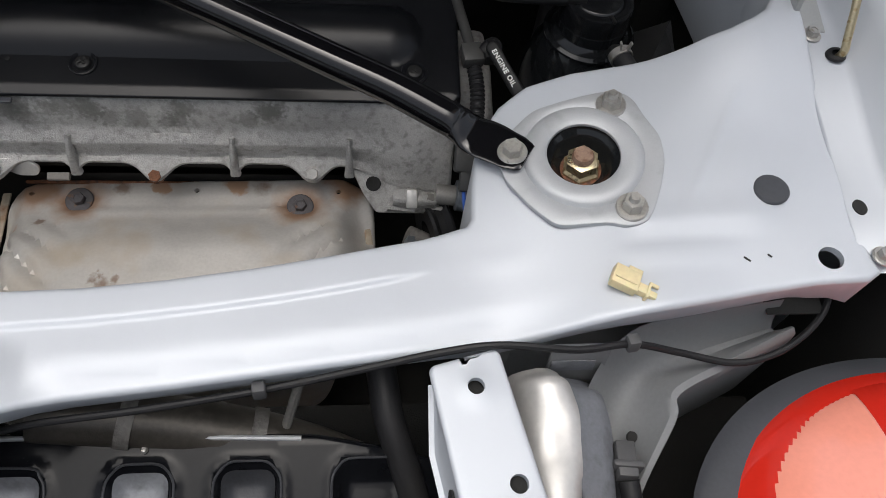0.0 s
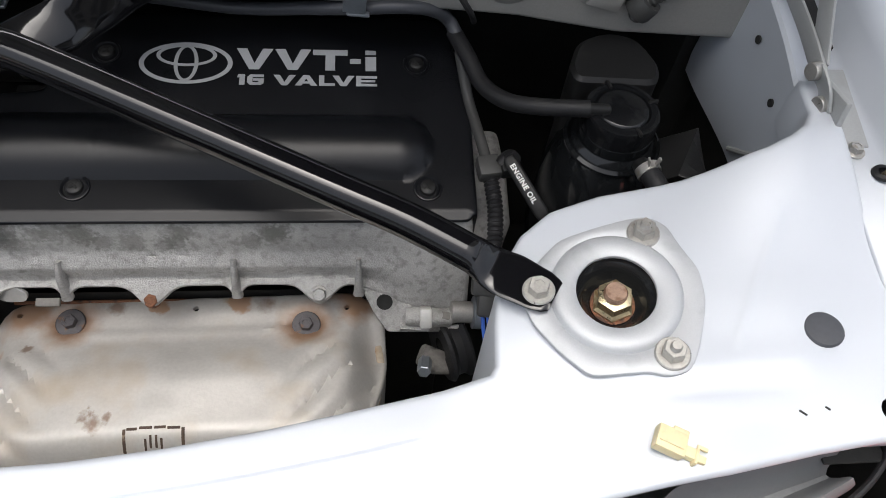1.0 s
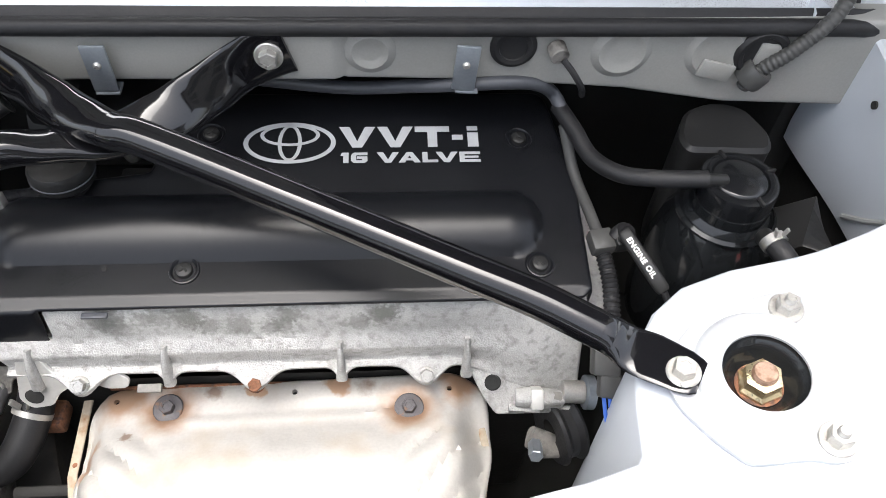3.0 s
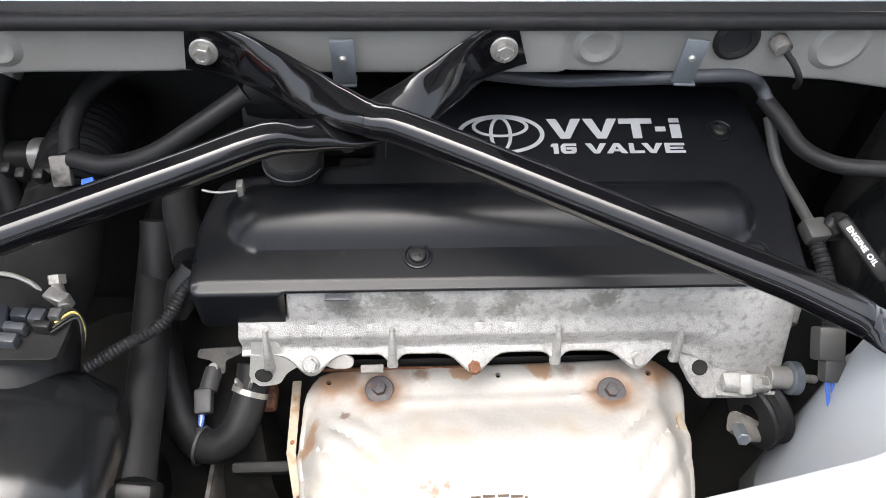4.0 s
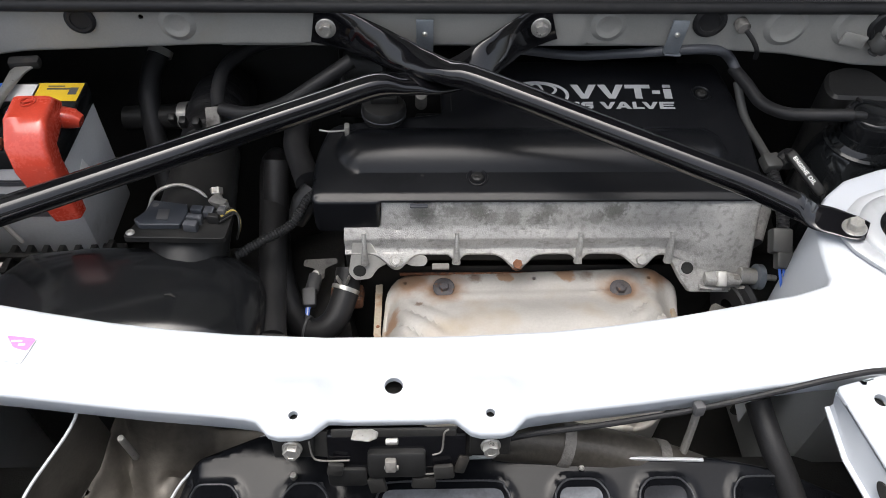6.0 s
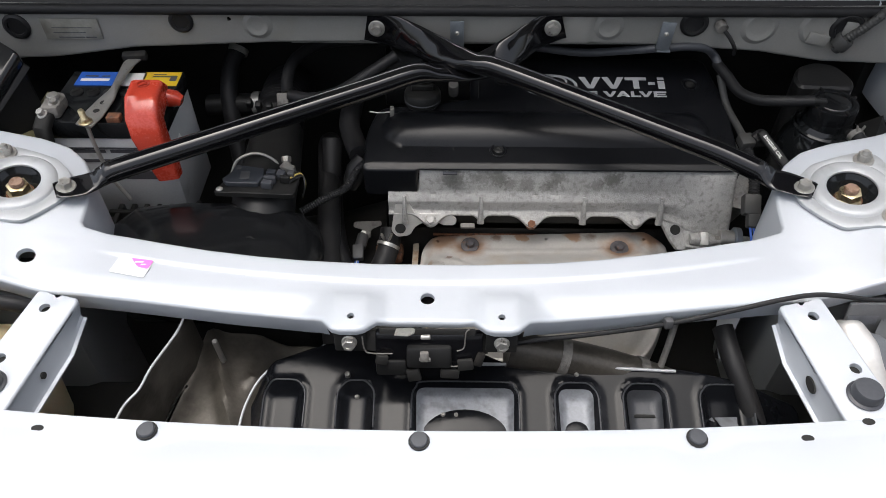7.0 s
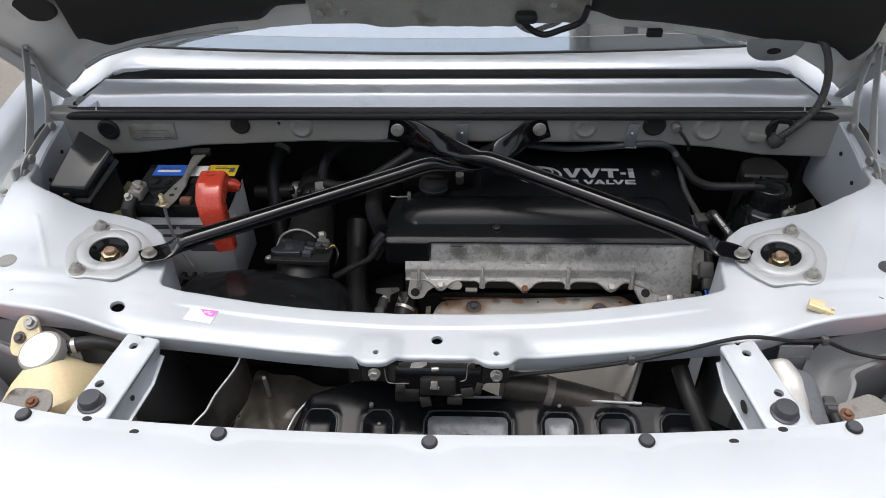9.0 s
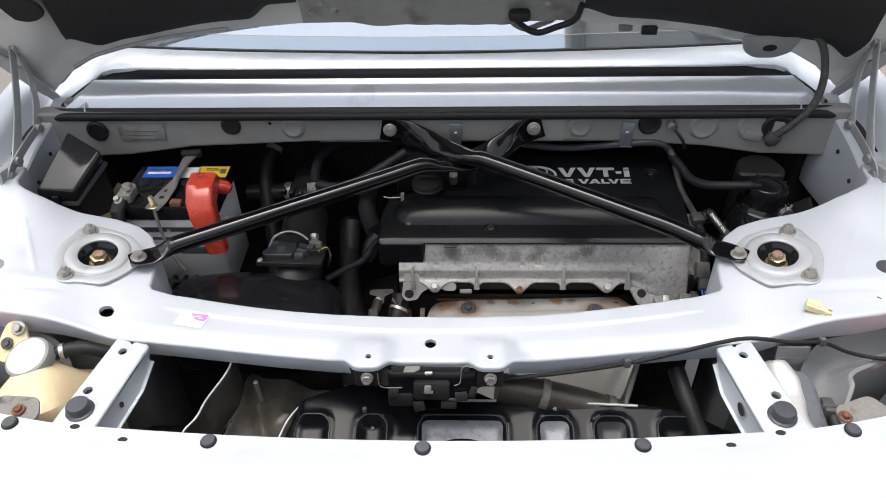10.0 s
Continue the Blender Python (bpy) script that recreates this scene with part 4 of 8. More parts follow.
def engine_cover():
    cover = thing("engine_cover", "satin black plastic engine cover with a long raised bulge", "engine cover", (0.17, 0.69, 0.78))
    out_line = rounded([(-0.102, 0.576), (0.452, 0.576), (0.452, 0.700), (0.432, 0.795), (0.06, 0.795), (0.06, 0.705), (-0.085, 0.685), (-0.100, 0.640)], [0.006, 0.008, 0.02, 0.01, 0.01, 0.012, 0.012, 0.02])

    def height(x, y):
        z = cover_z(y)
        # the bulge: a lying half-round with rounded ends
        cx = max(-0.045, min(0.384, x))
        d = math.hypot(x - cx, (y - 0.6475) * 1.02)
        z += 0.016 * max(0.0, 1 - (d / 0.0345) ** 2) ** 0.8
        z -= 0.0030 * smooth01(0.580, 0.576, y)
        z += 0.0002 * noise.noise(Vector((x * 7, y * 7, 2)))
        return z
    part("shell", sheet(out_line, height, [], 0.0046, skirt=lambda x, y: 0.0035 if (y < 0.58 and x > -0.024) else 0.050), COVER, cover)
    part("seam", box((0.0016, 0.085, 0.001), (0.068, 0.752, cover_z(0.752) + 0.0008), 0.0003, (11.6, 0, 0)), SHADOW, cover)
    for x, y in ((0.097, 0.605), (0.411, 0.604), (0.405, 0.740), (0.107, 0.748)):
        m = pose(x, y, cover_z(y) + 0.0004, 11.6, 0, 0)
        part("dimple", lathe([(0.0135, 0.0000), (0.0130, 0.0014), (0.0118, 0.0016), (0.0110, 0.0010), (0.0100, -0.0006), (0, -0.0006)], m, 32), COVER, cover)
        part("cover_screw", lathe([(0, 0.0035), (0.0045, 0.0040), (0.0068, 0.0030), (0.0078, 0.0005), (0, 0.0005)], m, 20), BLACK_PLASTIC, cover, "dark cross-slot screw")
        for turn in (40, 130):
            part("slot", box((0.0095, 0.0022, 0.001), (x, y, cover_z(y) + 0.0044), 0.0002, (11.6, 0, turn)), SHADOW, cover)
    for x, y in ((0.026, 0.6165), (0.029, 0.6080)):
        part("pin_hole", lathe([(0, 0.0006), (0.0022, 0.0006), (0.0026, 0)], pose(x, y, cover_z(y) + 0.0006, 11.6, 0, 0), 12), SHADOW, cover)
    flat = Matrix.Translation((0, 0.755, cover_z(0.755) + 0.0011)) @ Euler((radians(11.6), 0, 0)).to_matrix().to_4x4()
    vee = [(0, 38), (17, 38), (30, 11), (43, 38), (60, 38), (38, 0), (22, 0)]
    letters(flat @ pose(0.229, -0.0245, 0), 0.136 / 232, 0.0245 / 38, PRINT, cover,
            [vee, [(x + 63, y) for x, y in vee], [(126, 38), (184, 38), (184, 28), (163, 28), (163, 0), (147, 0), (147, 28), (126, 28)],
             [(188, 13), (206, 13), (206, 22), (188, 22)], [(214, 0), (232, 0), (232, 26), (214, 26)], [(214, 30), (232, 30), (232, 38), (214, 38)]])
    low = [(0, 20), (11, 20), (19, 6), (27, 20), (38, 20), (24, 0), (14, 0)]
    ell = [(0, 0), (27, 0), (27, 5), (9, 5), (9, 20), (0, 20)]
    letters(flat @ pose(0.2305, -0.0425, 0), 0.135 / 240, 0.0120 / 20, PRINT, cover,
            [[(3, 20), (14, 20), (14, 0), (5, 0), (5, 14), (0, 14)],
             [(46, 20), (23, 20), (18, 15), (18, 5), (23, 0), (41, 0), (46, 4), (46, 12.5), (28, 12.5), (28, 8), (37, 8), (37, 5), (27, 5), (27, 15), (46, 15)],
             [(x + 62, y) for x, y in low], [(x + 99, 20 - y) for x, y in low], [(112.5, 4), (123.5, 4), (121.3, 8), (114.7, 8)], [(x + 140, y) for x, y in ell], [(x + 163, y) for x, y in low],
             [(204, 0), (240, 0), (240, 5), (213, 5), (213, 8), (237, 8), (237, 12), (213, 12), (213, 15), (240, 15), (240, 20), (204, 20)]])
    # emblem: three plain oval rings
    for cx, cy, a, b, w in ((0.182, -0.0185, 0.0440, 0.0240, 0.0046), (0.182, -0.0095, 0.0285, 0.0128, 0.0036), (0.182, -0.0185, 0.0115, 0.0212, 0.0036)):
        ring = bmesh.new()
        n = 64
        rows = []
        for r0, z in ((0, 0), (0, 0.0003), (w, 0.0003), (w, 0)):
            rows.append([ring.verts.new((cx + (a - r0) * math.cos(2 * math.pi * k / n), cy + (b - r0 * 0.8) * math.sin(2 * math.pi * k / n), z)) for k in range(n)])
        for p, q in zip(rows, rows[1:]):
            for k in range(n):
                ring.faces.new((p[k], q[k], q[(k + 1) % n], p[(k + 1) % n]))
        bmesh.ops.transform(ring, matrix=flat, verts=ring.verts)
        part("emblem_ring", ring, PRINT, cover, "", smooth=False)
    part("clip", box((0.022, 0.006, 0.003), (0.0245, 0.5700, 0.780), 0.001), TRIM_GREY, cover)


engine_cover()


def valve_cover():
    head = thing("cylinder_head", "weathered cast aluminium cylinder head cover with ribs and bolts", "engine", (0.2, 0.57, 0.7))
    # front wall swept along x: top shelf, wall, ledge, flange; the flange edge swells round each bolt
    bolts = [(-0.005, 0.708), (0.150, 0.700), (0.308, 0.706)]
    bmx = bmesh.new()
    rows = []
    n = 150
    for i in range(n + 1):
        x = -0.070 + 0.520 * i / n
        k = smooth01(0.335, 0.45, x)
        lug = max([math.exp(-(abs(x - bx) / 0.017) ** 2.2) for bx, _ in bolts] + [0.55 * math.exp(-((x - rx) / 0.007) ** 2) for rx in (0.072, 0.229)])
        k = smooth01(0.330, 0.425, x)
        left = [(0.60, 0.7835), (0.579, 0.7805), (0.576, 0.776), (0.572, 0.748), (0.5695, 0.738), (0.561, 0.7335), (0.5595, 0.729), (0.5625, 0.715), (0.560, 0.7115),
                (0.5565 - 0.012 * lug, 0.7115 - 0.0045 * lug), (0.5545 - 0.0165 * lug, 0.7100 - 0.0075 * lug), (0.5550 - 0.0165 * lug, 0.7070 - 0.010 * lug), (0.566, 0.7050), (0.60, 0.7050)]
        right = [(0.60, 0.7835), (0.579, 0.7805), (0.576, 0.776), (0.567, 0.752), (0.561, 0.738), (0.556, 0.727), (0.551, 0.716), (0.546, 0.706), (0.542, 0.698), (0.538, 0.690), (0.536, 0.684), (0.537, 0.677), (0.55, 0.672), (0.60, 0.672)]
        prof = [(y0 + (y1 - y0) * k, z0 + (z1 - z0) * k) for (y0, z0), (y1, z1) in zip(left, right)]
        if x < -0.022:
            prof = [(max(y, 0.566) if z > 0.742 else y, min(z, 0.742)) for y, z in prof]
        bulge = 0.006 * math.exp(-((x - 0.415) / 0.03) ** 2)
        prof = [(y - bulge * math.sin(math.pi * min(1, max(0, (0.78 - z) / 0.10))), z) for y, z in prof]
        rows.append([bmx.verts.new((x, y, z + 0.0007 * noise.noise(Vector((x * 60, y * 60, z * 60))))) for y, z in prof])
    for dx, dy in ((0.004, 0.004), (0.006, 0.03), (0.006, 0.10)):
        rows.append([bmx.verts.new((0.450 + dx, min(v.co.y + dy, 0.70), v.co.z)) for v in rows[n]])
    for a, b in zip(rows, rows[1:]):
        for k in range(len(a) - 1):
            bmx.faces.new((a[k], b[k], b[k + 1], a[k + 1]))
    rng = random.Random(5)
    stained(CAST, [(0.02 + 0.26 * rng.random(), 0.5735, 0.752 + 0.018 * rng.random(), 0.010 + 0.005 * rng.random()) for _ in range(20)], (0.15, 0.15, 0.135), 0.020, 0.5, 230)
    part("casting", bmx, CAST, head, angle=50)
    for x in (0.072, 0.229, 0.346, -0.045):
        part("rib", loft([((x, 0.566, 0.737), 0.005, 0.014, (1, 0, 0)), ((x, 0.557, 0.724), 0.006, 0.016, (1, 0, 0)), ((x, 0.551, 0.706), 0.009, 0.012, (1, 0, 0)), ((x, 0.549, 0.698), 0.011, 0.010, (1, 0, 0))], 14, 3), CAST, head)
    for i, (x, z) in enumerate(bolts):
        bolt("head_bolt", (x, 0.5455, z - 0.0015), (0, -0.62, 0.78), "", head, 0.0115, 0.0085, 0.0085, RUST if i == 1 else STEEL)
    # lifting eyes
    lean = Matrix(((1, 0, 0, 0), (0, 0.33, -0.944, 0.548), (0, 0.944, 0.33, 0.690), (0, 0, 0, 1)))
    eye_l = plate(rounded([(-0.058, 0.047), (-0.042, 0.047), (-0.030, 0.022), (0.024, 0.022), (0.036, 0.012), (0.032, 0.002), (0.014, 0.002), (0.004, 0.008), (-0.018, 0.006), (-0.030, -0.002), (-0.038, -0.016), (-0.058, -0.019), (-0.067, -0.008)], 0.005), 0.004, lean)
    part("lifting_eye", eye_l, BRIGHT, head, "bright plated lifting eye")
    part("eye_hole", lathe([(0.0085, 0.0004), (0.0075, 0.0006), (0, 0.0006)], lean @ pose(-0.0525, -0.004, 0), 20), SHADOW, head)
    part("eye_clip", box((0.022, 0.008, 0.005), (0.052, 0.548, 0.692), 0.001, (20, 0, 0)), CAST_DARK, head)
    lie = Matrix.Translation((0, 0.538, 0.690)) @ Euler((radians(42), 0, 0)).to_matrix().to_4x4()
    part("bracket_ear", plate(rounded([(0.346, 0.024), (0.370, 0.021), (0.384, 0.011), (0.398, 0.001), (0.440, -0.002), (0.452, -0.012), (0.452, -0.027), (0.374, -0.026), (0.362, -0.009)], 0.004), 0.010, lie, 0.0012), CAST, head)
    part("ear_hole", lathe([(0.0080, 0.0006), (0.0066, 0.0010), (0.0060, 0.0006), (0, 0.0006)], lie @ pose(0.3712, 0.0051, 0.0006), 20), SHADOW, head)
    part("ear_boss", lathe([(0.0115, 0.0), (0.0110, 0.0010), (0.0082, 0.0012)], lie @ pose(0.3712, 0.0051, 0), 20), CAST, head)
    part("ear_web", loft([(lie @ Vector((0.386, -0.020, 0.002)), 0.008, 0.006, (1, 0, 0)), (lie @ Vector((0.415, -0.021, 0.003)), 0.008, 0.006, (1, 0, 0)), (lie @ Vector((0.448, -0.021, 0.002)), 0.008, 0.006, (1, 0, 0))], 10, 3), CAST, head)
    part("tensioner", loft([(lie @ Vector((0.392, -0.009, 0.006)), 0.015, 0.014, (0, 1, 0)), (lie @ Vector((0.404, -0.009, 0.007)), 0.018, 0.016, (0, 1, 0)), (lie @ Vector((0.418, -0.010, 0.007)), 0.018, 0.016, (0, 1, 0)), (lie @ Vector((0.437, -0.012, 0.006)), 0.014, 0.013, (0, 1, 0))], 16, 4), CAST, head)
    part("tensioner_cap", box((0.012, 0.020, 0.016), lie @ Vector((0.411, -0.009, 0.010)), 0.002, (42, 0, 0)), BRIGHT, head)
    part("tensioner_cap", lathe([(0, 0.010), (0.007, 0.010), (0.008, 0.008), (0.008, -0.008)], along(lie @ Vector((0.425, -0.011, 0.007)), lie @ Vector((0.44, -0.012, 0.007))), 6), CAST_DARK, head)
    part("tensioner_rod", cylinder((0.436, 0.5315, 0.690), (0.458, 0.531, 0.688), 0.011), STEEL, head)
    part("tensioner_ring", lathe([(0.010, 0), (0.0165, 0.001), (0.0165, 0.009), (0.010, 0.010)], along((0.458, 0.531, 0.688), (0.49, 0.530, 0.685)), 24), STEEL_BLUE, head)
    part("tensioner_stud", cylinder((0.463, 0.531, 0.688), (0.487, 0.530, 0.6855), 0.0042, seg=12), STEEL, head)
    # cast cover round the chain end, right of the plastic cover
    part("end_cover", loft([((0.470, 0.74, 0.675), 0.070, 0.11, (1, 0, 0)), ((0.474, 0.690, 0.672), 0.070, 0.11, (1, 0, 0)), ((0.474, 0.640, 0.668), 0.066, 0.11, (1, 0, 0)), ((0.468, 0.615, 0.655), 0.050, 0.09, (1, 0, 0))], 24, 5), CAST, head)
    # block below
    part("block", box((0.52, 0.30, 0.36), (0.185, 0.73, 0.51), 0.01), DARK, head)
    # Near-black box stands for the shaded gap under the head flange
    part("gap_shade_box", box((0.47, 0.04, 0.02), (0.185, 0.60, 0.662), 0.004), SHADOW, head)


valve_cover()


def bay_clutter_right():
    alt = thing("idler_pulley", "black pulley with a grimy bracket beside the engine", "pulley", (0.43, 0.50, 0.62))
    part("rim", lathe([(0.012, -0.012), (0.034, -0.012), (0.036, -0.009), (0.031, -0.004), (0.031, 0.004), (0.036, 0.009), (0.034, 0.012), (0.012, 0.012)], pose(0.440, 0.515, 0.648, 0, 90, 20), 36), RUBBER, alt)
    part("hub", lathe([(0, 0.02), (0.008, 0.02), (0.012, 0.012), (0.018, 0.010), (0.018, -0.01)], pose(0.440, 0.515, 0.648, 0, 90, 20), 24), DARK, alt)
    part("bracket", loft([((0.408, 0.505, 0.650), 0.022, 0.014, (0, 1, 0.3)), ((0.425, 0.500, 0.640), 0.026, 0.018, (0, 1, 0.3)), ((0.446, 0.498, 0.632), 0.016, 0.012, (0, 1, 0.3))], 16, 3), CAST_DARK, alt)
    part("bracket_bolt", cylinder((0.412, 0.498, 0.650), (0.409, 0.480, 0.660), 0.007, seg=6), STEEL_BLUE, alt)


bay_clutter_right()


# ---- heat shield ----
def shield_height(x, y):
    u = (x - 0.168) / 0.185
    v = (0.562 - y) / 0.17
    z = 0.6445 + 0.040 * (x - 0.057) + 0.030 * smooth01(0.10, 0.55, v) * (1 - 0.5 * u * u)
    z -= 0.030 * smooth01(0.84, 1.10, abs(u)) * smooth01(0.05, 0.3, v)
    z -= 0.012 * smooth01(0.90, 1.04, abs(u))
    z -= 0.10 * smooth01(0.80, 1.25, v)
    z += 0.004 * math.exp(-((v - 0.17) / 0.016) ** 2) * smooth01(0.75, 0.6, abs(u))
    # crumpled folds at the sides
    side = smooth01(0.48, 0.78, abs(u)) * smooth01(0.15, 0.4, v)
    fold = (y * 0.75 - 0.66 * abs(x - 0.168)) * 125 + 1.5 * noise.noise(Vector((x * 9, y * 9, 2)))
    z += side * 0.009 * (abs(math.sin(fold)) ** 0.6 - 0.6)
    for bx, by in ((0.057, 0.549), (0.292, 0.538)):
        d = math.hypot(x - bx, y - by)
        z += -0.004 * math.exp(-(d / 0.016) ** 2) + 0.002 * math.exp(-((d - 0.026) / 0.006) ** 2)
    z += 0.0022 * noise.noise(Vector((x * 16, y * 16, 4))) + 0.0008 * noise.noise(Vector((x * 60, y * 60, 5)))
    return z


SCORCH = material("scorched_mark", (0.075, 0.05, 0.035), 0.8, 0.0, 0.4, 400, 60, 0.3, second=(0.3, 0.24, 0.18), spots=0.58, spot_scale=120, spot_soft=0.1)


def heat_shield():
    s = thing("heat_shield", "rust-stained aluminised exhaust heat shield with two bolts", "heat shield", (0.17, 0.5, 0.6))
    stained(SHIELD, [(0.057, 0.550, 0.644, 0.034), (0.292, 0.540, 0.652, 0.034), (0.340, 0.565, 0.650, 0.024), (0.010, 0.565, 0.642, 0.030), (-0.012, 0.500, 0.63, 0.018), (0.22, 0.571, 0.650, 0.012), (0.14, 0.571, 0.648, 0.010)], (0.36, 0.18, 0.075), 0.03, 0.75)
    stained(SHIELD, [(0.057, 0.550, 0.644, 0.021), (0.292, 0.540, 0.652, 0.021)], (0.12, 0.065, 0.045), 0.012, 0.8)
    stained(SHIELD, [(0.100, 0.438, 0.670, 0.007), (0.110, 0.431, 0.672, 0.009), (0.120, 0.436, 0.672, 0.006), (0.106, 0.445, 0.670, 0.005), (0.024, 0.520, 0.650, 0.006), (0.250, 0.566, 0.648, 0.012), (0.10, 0.567, 0.645, 0.010)], (0.16, 0.075, 0.03), 0.010, 0.7, 160)
    out_line = rounded([(-0.013, 0.572), (0.366, 0.572), (0.370, 0.500), (0.348, 0.430), (0.314, 0.370), (0.028, 0.370), (-0.008, 0.430), (-0.022, 0.500)], [0.03, 0.04, 0.02, 0.02, 0.02, 0.02, 0.02, 0.02])
    part("shell", sheet(out_line, shield_height, [circle(0.179, 0.5625, 0.003, 10), circle(0.005, 0.5615, 0.0028, 10), circle(0.333, 0.5575, 0.0028, 10)], 0.005, skirt=lambda x, y: 0.02 if y > 0.55 else 0.10), SHIELD, s)
    for bx, by in ((0.057, 0.551), (0.292, 0.539)):
        z = shield_height(bx, by)
        b = bolt("shield_bolt", (bx, by, z + 0.0040), (0.0, -0.18, 1), "scorched bolt on a rusty washer", s, 0.0125, 0.008, 0.0145, DARK_BOLT)
    part("top_lip", box((0.345, 0.003, 0.004), (0.17, 0.5745, 0.6460), 0.001), RUST, s, "rusty folded top edge")
    part("side_strip", loft([((-0.031, 0.575, 0.622), 0.010, 0.003, (1, 0, 0.2)), ((-0.032, 0.50, 0.612), 0.010, 0.003, (1, 0, 0.2)), ((-0.018, 0.44, 0.605), 0.010, 0.003, (1, 0.3, 0.2)), ((0.006, 0.40, 0.59), 0.010, 0.003, (1, 0.5, 0.2))], 10, 4), TAN, s, "folded tan side flange")
    part("side_strip", loft([((0.363, 0.540, 0.628), 0.007, 0.003, (1, 0, -0.2)), ((0.3690, 0.50, 0.620), 0.009, 0.003, (1, 0, -0.2)), ((0.357, 0.45, 0.612), 0.010, 0.003, (1, -0.3, -0.2)), ((0.331, 0.40, 0.596), 0.009, 0.003, (1, -0.5, -0.2))], 10, 4), TAN, s, "folded tan side flange")
    for y in (0.565, 0.51, 0.455):
        part("flange_rivet", lathe([(0, 0.002), (0.0022, 0.0016), (0.003, 0)], pose(-0.031 + 0.012 * smooth01(0.50, 0.44, y), y, 0.620 - 0.10 * (0.57 - y)), 12), RUST, s)
    # pressed warning mark: a rounded outline with three short strokes
    cx, cy = 0.164, 0.4165
    strokes = [(-0.0270, -0.014, 0.0028, 0.022), (0.0242, -0.014, 0.0028, 0.022), (-0.0235, 0.0068, 0.009, 0.0024), (-0.0125, 0.0076, 0.011, 0.0024), (0.0005, 0.0076, 0.010, 0.0024), (0.0120, 0.0068, 0.011, 0.0024),
               (-0.0080, -0.0080, 0.0020, 0.008), (-0.0035, -0.0065, 0.0020, 0.009), (0.0015, -0.0065, 0.0020, 0.009), (0.0060, -0.0080, 0.0020, 0.008), (-0.020, -0.0160, 0.040, 0.0022)]
    for x, y, w, h in strokes:
        x, y = cx + x, cy + y
        part("pressed_mark", sheet([(x, y), (x + w, y), (x + w, y + h), (x, y + h)], lambda u, v: shield_height(u, v) + 0.0007, [], 0.0035, thick=0.0005), SCORCH, s, "dark scorched mark")
    manifold = thing("exhaust_manifold", "rusty iron exhaust manifold, its flange darkened as gap shade", "exhaust", (0.17, 0.58, 0.65))
    # Flange darker than its rusty runners, to paint the gap's shade
    part("flange", box((0.36, 0.02, 0.03), (0.17, 0.590, 0.622), 0.004), DARK, manifold)
    for x in (0.03, 0.12, 0.21, 0.30):
        part("runner", hose([(x, 0.585, 0.620), (x + 0.01, 0.53, 0.600), (0.17 + (x - 0.17) * 0.6, 0.48, 0.56), (0.17 + (x - 0.17) * 0.3, 0.46, 0.46)], 0.02, 12, 6), RUST, manifold)
    part("downpipe", hose([(0.17, 0.46, 0.47), (0.17, 0.40, 0.40), (0.16, 0.32, 0.36)], 0.035, 14, 6), RUST, manifold)


heat_shield()


